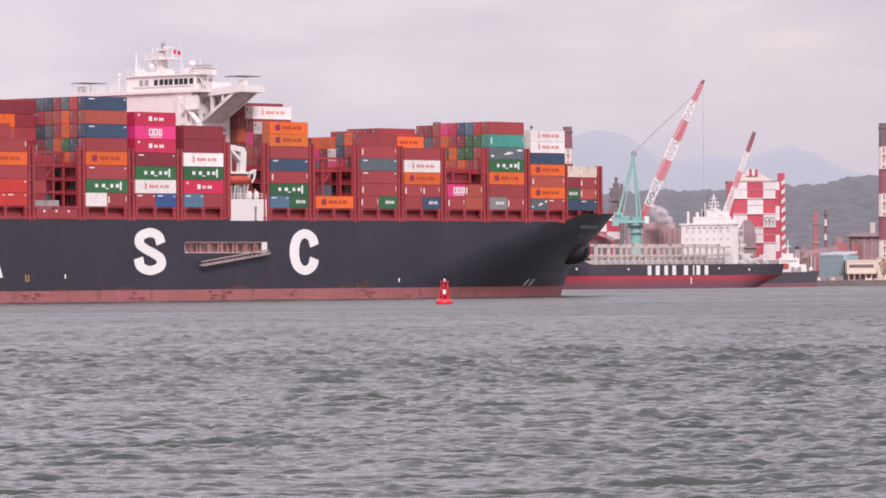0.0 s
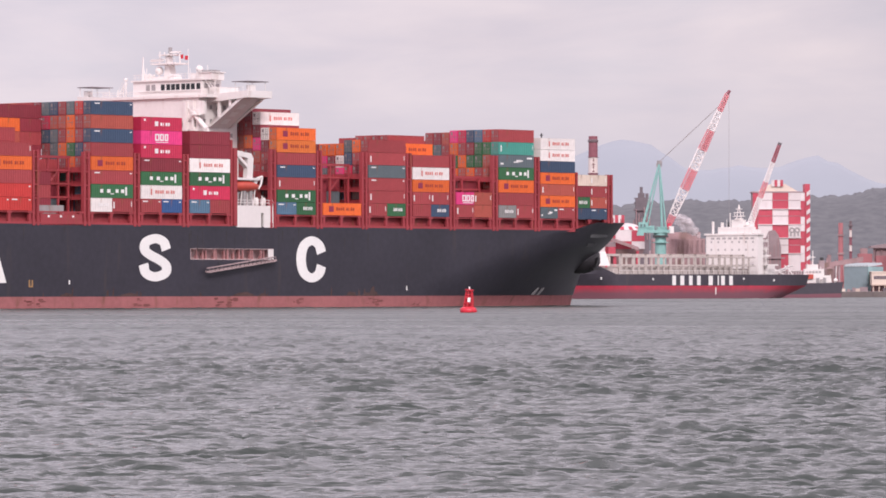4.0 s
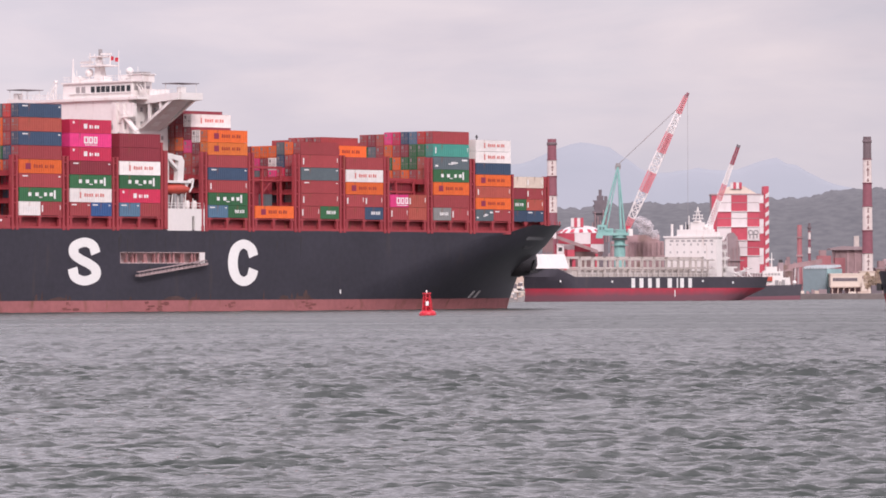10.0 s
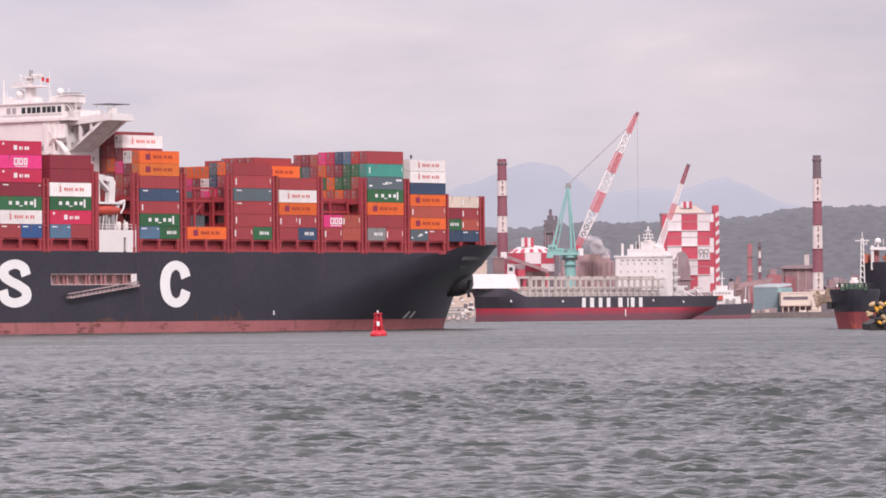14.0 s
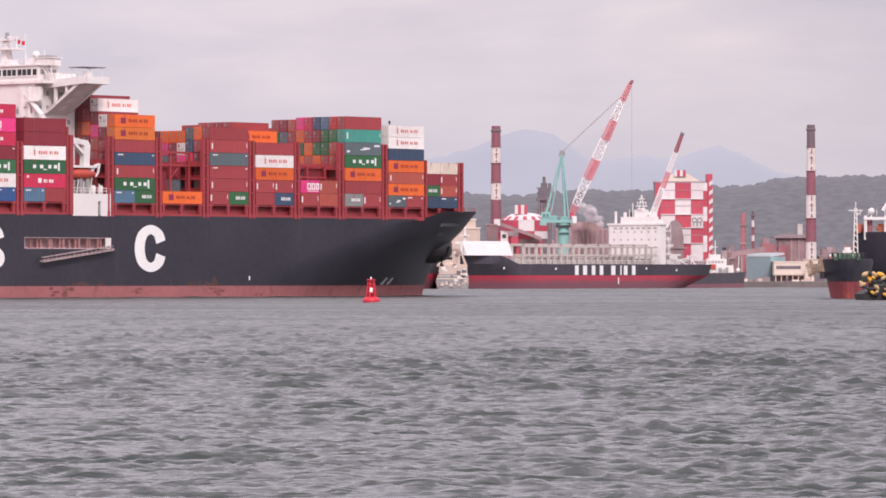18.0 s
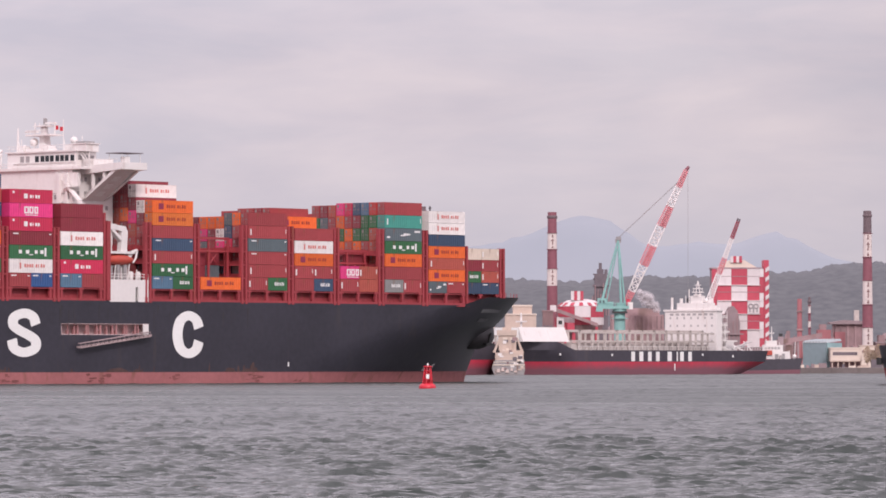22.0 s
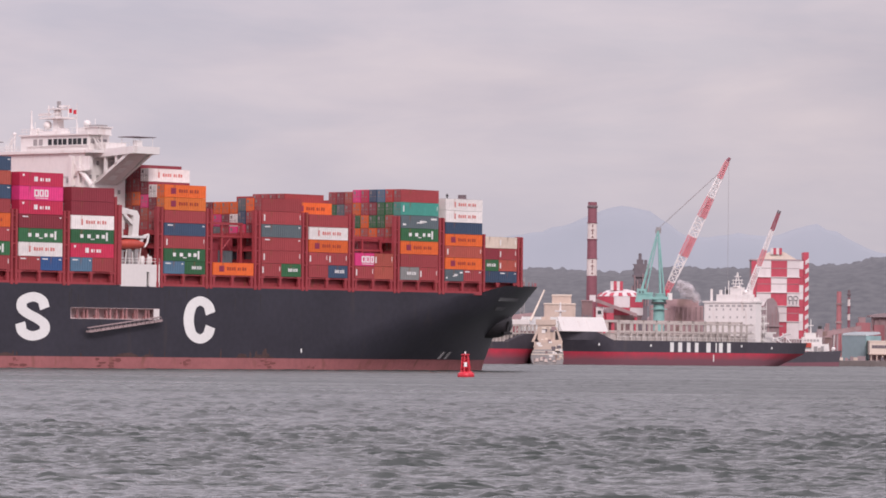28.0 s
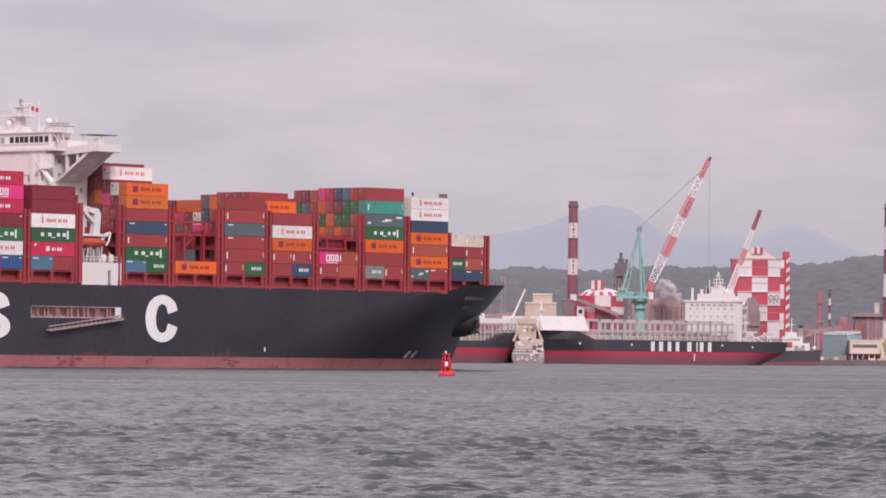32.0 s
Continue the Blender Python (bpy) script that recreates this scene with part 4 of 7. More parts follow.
mn["Principled BSDF"].inputs["Roughness"].default_value = 0.6
far_stack = thing("container_stacks", SHIP_POSES[0][1], "far rows of brown, orange and blue containers on the ship", "containers", kind="stuff", bm=far_boxes, material=mixed)

# ---- the ship's white accommodation block, bridge wings and mast ----
house = part("superstructure", boxes((43.5, 11.5, 17.2, 55.4, 40.0, 45.5), (42.9, 8.4, 45.5, 55.8, 40.6, 46.1), (43.4, 9.8, 41.9, 44.2, 12.0, 44.8)), SHIP_WHITE, ship, "white accommodation block spanning the ship")
bm = boxes((45.0, 12.0, 46.1, 51.0, 33.2, 49.4), (44.6, 11.6, 49.4, 51.4, 33.5, 49.7), (46.5, 23.6, 49.8, 50.5, 29.0, 50.5), (47.0, 8.8, 46.1, 53.0, 12.0, 47.8), (46.0, 12.6, 49.8, 49.0, 16.4, 50.9))
wheelhouse = part("wheelhouse", bm, SHIP_WHITE, ship, "white wheelhouse with a band of dark windows")
PALE_GLASS = paint("pale_glass", (0.34, 0.31, 0.31), 0.15, grain=2)
for i in range(-1, 11):
    y = 14.2 + i * 1.45 + 0.25 * (i // 3)
    if i not in (7, 10):
        part("window", boxes((44.93, y, 47.4, 45.05, y + 1.15, 48.7)), GLASS_DARK if i < 7 else PALE_GLASS, wheelhouse)
part("window_sill", boxes((44.7, 12.0, 47.1, 45.0, 31.0, 47.3)), SHIP_WHITE, wheelhouse)
for i in range(3):
    x = 45.6 + i * 1.8
    part("window", boxes((x, 11.92, 47.6, x + 1.1, 12.05, 48.6)), PALE_GLASS, wheelhouse)
for z in (22, 25, 28, 31, 34, 37, 40, 43):
    for i in range(5):
        x = 44.8 + i * 2.1
        part("porthole", boxes((x, 11.42, z, x + 0.7, 11.55, z + 0.9)), PALE_GLASS, house)
bm = bmesh.new()
for y0, y1 in ((8.5, 40.5),):
    for x in (43.0, 55.7):
        for z in (46.6, 47.1):
            bar(bm, (x, y0, z), (x, y1, z), 0.05, 4)
        for i in range(24):
            y = y0 + (y1 - y0) * i / 23
            bar(bm, (x, y, 46.1), (x, y, 47.1), 0.05, 4)
part("railing", bm, SHIP_WHITE, house)["kind"] = "stuff"
for side in (0, 1):
    f = (lambda y: y) if side == 0 else (lambda y: BEAM - y)
    bm = bmesh.new()
    prism(bm, [(f(-0.9), 45.3), (f(-0.9), 46.8), (f(12.5), 46.1), (f(12.5), 44.4)], 46.0, 53.5, "x")
    wing = part("bridge_wing", bm, SHIP_WHITE, ship, "white cantilevered bridge wing")
    bm = bmesh.new()
    for x in (46.3, 52.6):
        prism(bm, [(f(0.6), 45.4), (f(2.0), 45.4), (f(12.0), 38.6), (f(12.0), 39.9), (f(10.4), 39.4)], x, x + 0.6, "x")
        for y, z in ((4.6, 42.9), (8.0, 41.0)):
            box(bm, x, min(f(y), f(y + 0.6)), z, x + 0.6, max(f(y), f(y + 0.6)), 45.4)
    prism(bm, [(f(2.0), 45.15), (f(2.4), 45.25), (f(12.0), 38.9), (f(12.0), 38.6)], 46.9, 52.6, "x")
    part("wing_brace", bm, SHIP_WHITE, wing)
    # white slats paint bright light spots under the wing; nothing is cut through
    for q in (0.18, 0.42, 0.66):
        y, z = 2.2 + 9.8 * q, 45.1 - 6.4 * q
        bm = bmesh.new()
        prism(bm, [(f(y), z - 0.08), (f(y + 1.3), z - 0.93), (f(y + 1.3), z - 1.0), (f(y), z - 0.15)], 48.6, 50.6, "x")
        part("lightening_hole", bm, MARK_WHITE, wing)
    bm = bmesh.new()
    for y in (-0.5, 3.4):
        for x in (46.5, 51.8):
            bar(bm, (x, f(y), 46.6), (x, f(y), 48.7), 0.07, 5)
    part("awning_post", bm, SHIP_WHITE, wing)["kind"] = "stuff"
    part("awning", boxes((46.0, min(f(-0.9), f(4.0)), 48.7, 52.4, max(f(-0.9), f(4.0)), 48.85)), paint("awning_dark", (0.16, 0.13, 0.14), 0.8), wing, "flat dark awning over the wing end")
    part("wing_cab", boxes((47.5, min(f(-0.3), f(1.0)), 46.6, 49.0, max(f(-0.3), f(1.0)), 48.0)), SHIP_WHITE, wing)
bm = bmesh.new()
prism(bm, [(25.0, 49.7), (27.4, 49.7), (26.9, 53.4), (25.8, 53.4)], 48.6, 50.4, "x")
prism(bm, [(25.7, 53.4), (27.1, 53.4), (26.7, 55.6), (26.1, 55.6)], 49.0, 50.0, "x")
box(bm, 47.4, 22.6, 53.2, 51.4, 30.2, 53.55)
box(bm, 48.2, 24.0, 55.2, 50.8, 28.6, 55.45)
for y, z0, z1, r in ((23.2, 53.5, 55.8, 0.16), (29.4, 53.5, 56.2, 0.14), (24.6, 55.4, 56.2, 0.12), (28.0, 55.4, 56.0, 0.12), (26.4, 55.4, 57.0, 0.14)):
    bar(bm, (49.5, y, z0), (49.5, y, z1), r, 5)
for y in np.arange(22.7, 30.3, 1.0):
    bar(bm, (47.5, y, 53.5), (47.5, y, 54.4), 0.05, 4)
bar(bm, (47.5, 22.7, 54.4), (47.5, 30.1, 54.4), 0.05, 4)
mast = part("radar_mast", bm, SHIP_WHITE, ship, "white radar mast with platforms")
part("radar_scanner", boxes((49.2, 23.0, 55.7, 49.8, 26.4, 56.1), (47.6, 26.8, 53.9, 48.2, 30.6, 54.3), (48.8, 25.8, 54.2, 49.4, 27.0, 55.0)), SHIP_WHITE, mast)
part("flag", boxes((50.2, 22.9, 54.5, 50.25, 24.0, 55.4)), BUOY_RED, mast, "small red flag")
part("flag", boxes((50.2, 21.4, 54.2, 50.25, 22.4, 55.1)), BUOY_RED, mast, "small red flag")
bm = bmesh.new()
bar(bm, (50.2, 21.3, 49.7), (50.2, 21.3, 56.6), 0.09, 5)
part("flag_staff", bm, SHIP_WHITE, mast)
part("exhaust_stub", boxes((49.2, 25.9, 55.6, 49.8, 26.5, 57.0)), GREY_STEEL, mast)
for y, z, r, base in ((16.2, 51.9, 0.85, 49.7), (28.6, 51.9, 0.95, 49.7), (31.6, 50.9, 0.5, 49.6), (39.0, 50.2, 0.4, 46.0)):
    bm = bmesh.new()
    bar(bm, (48.5, y, base), (48.5, y, z), 0.16, 5)
    ball(bm, 48.5, y, z, r)
    smooth(part("satellite_dome", bm, SHIP_WHITE, ship))
bm = bmesh.new()
bar(bm, (47.5, 32.6, 49.7), (47.5, 32.6, 55.1), 0.35, 6, 0.1)
bar(bm, (47.5, 31.4, 49.7), (47.5, 32.6, 52.4), 0.12, 5)
part("signal_mast", bm, SHIP_WHITE, ship)
for y in (15.0, 22.0, 29.8):
    part("locker", boxes((46.4, y, 49.75, 48.5, y + 1.4, 50.9)), SHIP_WHITE, ship)

# ---- lifeboat station on the near side ----
station = part("boat_station", boxes((43.4, -0.02, 17.3, 51.0, 9.0, 22.0), (51.8, -0.02, 17.3, 54.8, 9.0, 22.0), (51.0, 0.6, 17.3, 51.8, 9.0, 22.0), (51.0, -0.02, 20.4, 51.8, 0.6, 22.0)), SHIP_WHITE, ship, "white boat deck block at the ship's side")
bm = bmesh.new()
for x in np.arange(43.6, 54.9, 1.25):
    bar(bm, (x, 0.15, 22.0), (x, 0.15, 23.2), 0.06, 4)
for z in (22.6, 23.2):
    bar(bm, (43.6, 0.15, z), (54.7, 0.15, z), 0.06, 4)
part("railing", bm, SHIP_WHITE, station)["kind"] = "stuff"
bm = boxes((44.0, 1.2, 22.0, 45.4, 2.4, 24.8), (46.6, 1.0, 22.0, 47.4, 2.0, 25.4), (48.6, 1.0, 22.0, 49.3, 2.0, 25.2), (45.0, 1.6, 24.6, 50.5, 2.2, 25.0))
part("boat_cradle", bm, GREY_STEEL, station)
# added backing: its dark red stands in for the shaded interior
part("dark_backing", boxes((43.6, 3.6, 22.0, 54.6, 3.9, 26.0)), DECK_RED, station)
for i, (x, h) in enumerate(((43.8, 4.6), (45.9, 3.2), (48.0, 2.6), (49.9, 3.4), (52.6, 2.2))):
    bm = bmesh.new()
    bar(bm, (x, 1.3, 22.0), (x + (0.5 if i % 2 else 0.0), 1.3, 22.0 + h), 0.13, 5)
    part("cradle_bar", bm, SHIP_WHITE, station)
for x in (51.4, 53.6):
    bm = bmesh.new()
    turned(bm, [(0.5, 22.0), (0.6, 22.5), (0.6, 23.4), (0.35, 23.8)], x, 1.9, sides=10)
    smooth(part("raft_canister", bm, SHIP_WHITE, station))
# dark sheet set into the slot in place of its shade
part("slot_shade", boxes((51.02, 0.5, 17.4, 51.78, 0.58, 20.38)), DARK_STEEL, station, "dark sheet standing in for the slot's shade")
bm = bmesh.new()
rings = []
for i in range(11):
    q = i / 10
    x = 43.2 + 8.4 * q
    r = 1.25 * math.sin(math.pi * min(max(q * 0.92 + 0.04, 0), 1)) ** 0.5
    rings.append([bm.verts.new((x, 1.6 + r * math.cos(math.tau * j / 12), 26.2 + 0.95 * r * math.sin(math.tau * j / 12))) for j in range(12)])
for a, b in zip(rings, rings[1:]):
    for j in range(12):
        bm.faces.new((a[j], a[(j + 1) % 12], b[(j + 1) % 12], b[j]))
bm.faces.new(rings[0][::-1])
bm.faces.new(rings[-1])
smooth(part("lifeboat", bm, BOAT_RED, ship, "enclosed orange-red lifeboat hanging in its davit"))
bm = bmesh.new()
for x in (44.3, 50.2):
    bar(bm, (x, 2.2, 22.0), (x, 2.2, 28.3), 0.32, 6)
box(bm, 43.6, 0.6, 27.5, 51.4, 2.6, 28.0)
for pts in ([(50.0, 27.8), (51.4, 27.8), (50.4, 26.4), (49.8, 26.4)], [(47.6, 28.0), (49.4, 28.0), (49.7, 32.2), (49.0, 33.3), (46.2, 33.6), (46.0, 32.7), (48.0, 32.2)], [(45.0, 32.3), (48.0, 30.0), (48.0, 30.7), (45.4, 32.8)], [(43.8, 32.5), (46.4, 32.5), (46.4, 33.7), (43.8, 33.9)]):
    prism(bm, pts, 1.0, 2.2, "y")
davit = part("davit", bm, SHIP_WHITE, ship, "white crane davit above the lifeboat")
bm = bmesh.new()
for x in (43.9, 45.2):
    bar(bm, (x, 1.4, 28.0), (x, 1.4, 33.0), 0.14, 5)
for z in (29.6, 31.4, 32.8):
    bar(bm, (43.9, 1.4, z), (45.2, 1.4, z), 0.1, 4)
bar(bm, (43.9, 1.4, 28.2), (45.2, 1.4, 31.2), 0.08, 4)
part("davit_frame", bm, SHIP_WHITE, davit)
bm = bmesh.new()
bar(bm, (51.0, 1.2, 27.9), (52.6, 1.2, 28.3), 0.3, 5)
bar(bm, (52.6, 1.2, 28.3), (52.2, 1.2, 26.6), 0.26, 5)
bar(bm, (52.2, 1.2, 26.6), (51.4, 1.2, 25.6), 0.22, 5)
part("hook_arm", bm, SHIP_WHITE, davit)
part("rear_frame", boxes((41.7, 0.1, 17.3, 42.3, 1.0, 36.0), (42.5, -0.15, 17.6, 43.5, 0.9, 34.3)), LASH_RED, ship)

bm = bmesh.new()
for y in np.arange(12.0, 33.2, 1.2):
    bar(bm, (44.8, y, 49.8), (44.8, y, 50.9), 0.05, 4)
for z in (50.35, 50.9):
    bar(bm, (44.8, 12.0, z), (44.8, 33.1, z), 0.05, 4)
part("monkey_rail", bm, SHIP_WHITE, wheelhouse)
for side, y0 in ((0, 0.6), (1, 41.6)):
    bm = bmesh.new()
    for y in np.arange(y0, y0 + 8.4, 1.2):
        bar(bm, (46.1, y, 46.2), (46.1, y, 47.5), 0.05, 4)
    bar(bm, (46.1, y0, 47.5), (46.1, y0 + 8.4, 47.5), 0.05, 4)
    part("wing_rail", bm, SHIP_WHITE, wheelhouse)
for z in (22.4, 25.4, 28.4, 31.4, 34.4, 37.4, 40.4):
    part("deck_line", boxes((43.38, 11.6, z, 43.5, 39.9, z + 0.12)), GREY_STEEL, house)
bm = bmesh.new()
for i in range(7):
    z = 24 + i * 3
    bar(bm, (43.2, 13.0 + (i % 2) * 3.0, z), (43.2, 16.0 - (i % 2) * 3.0, z + 3.0), 0.12, 4)
part("outside_stair", bm, SHIP_WHITE, house)

# trunk, chute and landing under the near wing
part("trunk", boxes((42.7, 14.6, 34.0, 43.5, 15.6, 44.8)), SHIP_WHITE, house)
part("trunk", boxes((42.9, 12.6, 36.0, 43.5, 13.1, 44.8)), SHIP_WHITE, house)
bm = bmesh.new()
bar(bm, (42.9, 12.6, 42.2), (42.9, 8.6, 38.6), 0.55, 8)
bar(bm, (42.9, 8.6, 38.6), (42.9, 8.4, 37.6), 0.6, 8)
part("chute", bm, SHIP_WHITE, house, "white sloping chute")
landing = part("landing", boxes((42.2, 7.6, 37.2, 43.5, 13.0, 37.5), (42.2, 10.2, 41.6, 43.5, 13.0, 41.8)), SHIP_WHITE, house)
bm = bmesh.new()
for z0, y0, y1 in ((37.5, 7.6, 13.0), (41.8, 10.2, 13.0)):
    for d in (0.5, 1.0):
        bar(bm, (42.3, y0, z0 + d), (42.3, y1, z0 + d), 0.05, 4)
    for i in range(6):
        y = y0 + (y1 - y0) * i / 5
        bar(bm, (42.3, y, z0), (42.3, y, z0 + 1.0), 0.05, 4)
part("landing_rail", bm, SHIP_WHITE, landing)["kind"] = "stuff"
part("radar_cabin", boxes((45.2, 9.2, 49.4, 49.0, 13.4, 50.9), (45.0, 8.9, 50.9, 49.2, 13.8, 51.1)), SHIP_WHITE, wheelhouse)
part("cabin_roof", boxes((45.6, 9.8, 51.1, 48.4, 12.6, 51.5)), GREY_STEEL, wheelhouse)

# stairs, struts and rails about the wheelhouse
for y, z0, z1 in ((9.4, 46.1, 49.6), (11.0, 46.1, 48.2), (37.6, 46.1, 49.0), (39.4, 46.1, 47.9)):
    bm = bmesh.new()
    bar(bm, (46.4, y, z0), (46.4, y, z1), 0.12, 5)
    part("rail_stanchion", bm, SHIP_WHITE, wheelhouse)
for y0, y1, z0, z1 in ((8.6, 11.8, 46.2, 49.4), (36.4, 38.8, 49.4, 46.2)):
    bm = bmesh.new()
    for d in (0.0, 0.9):
        bar(bm, (45.6 + d, y0, z0), (45.6 + d, y1, z1), 0.1, 4)
        bar(bm, (45.6 + d, y0, z0 + 1.0), (45.6 + d, y1, z1 + 1.0), 0.06, 4)
    for i in range(9):
        q = (i + 0.5) / 9
        box(bm, 45.6, y0 + (y1 - y0) * q - 0.12, z0 + (z1 - z0) * q, 46.5, y0 + (y1 - y0) * q + 0.12, z0 + (z1 - z0) * q + 0.06)
    part("outside_stair", bm, SHIP_WHITE, wheelhouse)
for y in (13.2, 15.8, 18.6, 32.0):
    bm = bmesh.new()
    bar(bm, (48.0, y, 49.8), (48.0, y, 51.6 + (y * 7 % 3) * 0.5), 0.09, 4)
    part("aerial", bm, SHIP_WHITE, wheelhouse)
for i in range(4):
    part("air_vent", boxes((43.3, 12.4 + i * 1.9, 39.2 - 1.6 * (i % 2), 43.5, 13.2 + i * 1.9, 40.2 - 1.6 * (i % 2))), GREY_STEEL, house)

# ---- the red channel buoy ----
BUOY_AT = (0.12, 845.0)
buoy = thing("channel_buoy", pose(*BUOY_AT, 0), "red steel channel buoy with a lattice top, afloat", "buoy")
bm = bmesh.new()
turned(bm, [(1.0, -0.6), (1.36, -0.2), (1.46, 0.2), (1.42, 0.55), (1.2, 0.82), (0.95, 0.92)], sides=20)
smooth(part("float", bm, BUOY_RED, buoy))
for i in range(6):
    a = math.tau * (i + 0.25) / 6
    bm = bmesh.new()
    bar(bm, (0.86 * math.cos(a), 0.86 * math.sin(a), 0.85), (0.52 * math.cos(a), 0.52 * math.sin(a), 3.72), 0.11, 5)
    part("leg", bm, BUOY_RED, buoy)
for z, r in ((1.5, 0.78), (2.3, 0.68), (3.0, 0.6)):
    bm = bmesh.new()
    turned(bm, [(r - 0.03, z), (r + 0.06, z), (r + 0.06, z + 0.12), (r - 0.03, z + 0.12)], sides=12)
    part("hoop", bm, BUOY_RED, buoy)
for turn in (0.4, 0.4 + math.pi / 2):
    bm = bmesh.new()
    c, d = math.cos(turn), math.sin(turn)
    prism(bm, [(0.56 * c - 0.03 * d, 0.56 * d + 0.03 * c), (-0.56 * c - 0.03 * d, -0.56 * d + 0.03 * c), (-0.56 * c + 0.03 * d, -0.56 * d - 0.03 * c), (0.56 * c + 0.03 * d, 0.56 * d - 0.03 * c)], 0.9, 3.0)
    part("reflector_plate", bm, BUOY_RED, buoy)
part("number_plate", boxes((-0.25, -0.84, 1.75, 0.25, -0.78, 2.5)), MARK_WHITE, buoy, "white plate on the tower")
bm = bmesh.new()
turned(bm, [(0.66, 3.68), (0.76, 3.72), (0.76, 3.9), (0.66, 3.93)], sides=16)
part("top_platform", bm, BUOY_RED, buoy)
bm = bmesh.new()
turned(bm, [(0.11, 3.9), (0.11, 4.1), (0.15, 4.14), (0.1, 4.32), (0.04, 4.36)], sides=10)
part("lantern", bm, MARK_WHITE, buoy, "small white lantern")


# ---- generic moored hull ----
def side_hull(length, beam, depth, boot, rise, rake, stern=6.0, ent=0.12, rise_at=0.13, flare=0.0):
    """Two meshes, topsides and boot top, of a hull with its bow at x = 0, the stern at x = length and its axis at y = 0."""
    levels = [-2.0, 0.0, boot, boot + (depth - boot) * 0.5, depth, None]
    made = []
    for lo, hi in ((0, 2), (2, 5)):
        bm = bmesh.new()
        rings = []
        for z in levels[lo:hi + 1]:
            zz = depth if z is None else z
            start = rake * (1 - max(zz, 0) / depth) * 0.9
            near, far = [], []
            end = length - stern * max(0.0, 1 - max(zz, 0) / boot)
            for i in range(25):
                q = i / 24
                x = start + (end - start) * (q ** 1.35)
                w = min(1, (q ** 1.35 / (ent + 0.08 * (1 - max(zz, 0) / depth))) ** 0.6) * (1 - flare * (1 - max(zz, 0) / depth))
                back = max(0.0, (q - 0.86) / 0.14)
                w *= 1 - 0.35 * back ** 2 * (1 - 0.7 * max(zz, 0) / depth)
                h = zz
                if z is None:
                    h = depth + rise * max(0.0, min(1.0, (rise_at + 0.05 - x / length) / 0.05))
                near.append(bm.verts.new((x, -beam / 2 * w, h)))
                far.append(bm.verts.new((x, beam / 2 * w, h)))
            rings.append((near, far))
        for (n0, f0), (n1, f1) in zip(rings, rings[1:]):
            for i in range(24):
                bm.faces.new((n0[i], n0[i + 1], n1[i + 1], n1[i]))
                bm.faces.new((f0[i + 1], f0[i], f1[i], f1[i + 1]))
            bm.faces.new((n0[-1], f0[-1], f1[-1], n1[-1]))
            bm.faces.new((f0[0], n0[0], n1[0], f1[0]))
        if hi == 5:
            n1, f1 = rings[-1]
            for i in range(24):
                bm.faces.new((n1[i], n1[i + 1], f1[i + 1], f1[i]))
        bmesh.ops.recalc_face_normals(bm, faces=bm.faces)
        made.append(bm)
    return made[1], made[0]


# ---- the moored container ship with its hatches empty ----
YARD_ANGLE = math.degrees(math.atan2(120, 97))
moored = thing("moored_ship", pose(36.5, 1821, 0, 0, 0, YARD_ANGLE) @ pose(0, 12.5, 0), "black and red feeder ship moored at the shipyard quay", "ship")
top, low = side_hull(156, 25, 9.2, 4.9, 3.1, 7.0, stern=15)
smooth(part("hull", top, YARD_BLACK, moored, "black topsides")).data.set_sharp_from_angle(angle=radians(25))
smooth(part("boot_top", low, YARD_RED, moored, "bright red lower hull")).data.set_sharp_from_angle(angle=radians(25))
bm = bmesh.new()
prism(bm, [(-10.6, 12.3), (-10.1, 12.3), (-8.0, 17.6), (-8.4, 17.6)], 0.6, 28.4, "x")
prism(bm, [(10.1, 12.3), (10.6, 12.3), (8.4, 17.6), (8.0, 17.6)], 0.6, 28.4, "x")
part("breakwater", bm, SHIP_WHITE, moored, "white sloping screen around the forecastle")
part("breakwater_end", boxes((0.6, -8.4, 12.3, 1.1, 8.4, 17.4)), MARK_WHITE, moored)
bm = bmesh.new()
bar(bm, (13, 0, 12), (13, 0, 23), 0.5, 6, 0.3)
box(bm, 12.2, -2.0, 19.5, 13.8, 2.0, 20.0)
part("foremast", bm, SHIP_WHITE, moored)
HATCH_BEIGE = paint("hatch_beige", (0.50, 0.44, 0.41), 0.8, grain=0.5, vary=0.25)
for i in range(12):
    x = 33 + i * 7.8
    if x > 117:
        break
    bm = boxes((x, -12.0, 9.2, x + 0.8, -11.2, 16.8), (x, 11.2, 9.2, x + 0.8, 12, 16.8), (x, -12, 16.1, x + 0.8, 12, 16.8), (x, -12, 12.4, x + 0.8, 12, 12.9), (x + 3.6, -12, 9.2, x + 4.2, -11.4, 15.8))
    for z in (12.2, 15.4):
        box(bm, x, -12.1, z, x + 7.8, -11.7, z + 0.5)
    part("cell_guide", bm, HATCH_BEIGE, moored, "grey-beige steel lashing frame over the hatches")
for i in range(7):
    part("hatch_cover", boxes((30 + i * 12.4, -10.5, 9.2, 42 + i * 12.4, 10.5, 11.4 + 0.4 * (i % 3))), HATCH_BEIGE, moored)
block = part("deckhouse", boxes((120, -12.4, 9.2, 123.4, 12.4, 24.4), (119.6, -12.9, 24.4, 123.8, 12.9, 25.1), (120.5, -9, 25.1, 123.4, 7, 27.6)), SHIP_WHITE, moored, "white deckhouse several storeys high")
FAINT = paint("shaded_glass", (0.40, 0.37, 0.37), 0.4, grain=1)
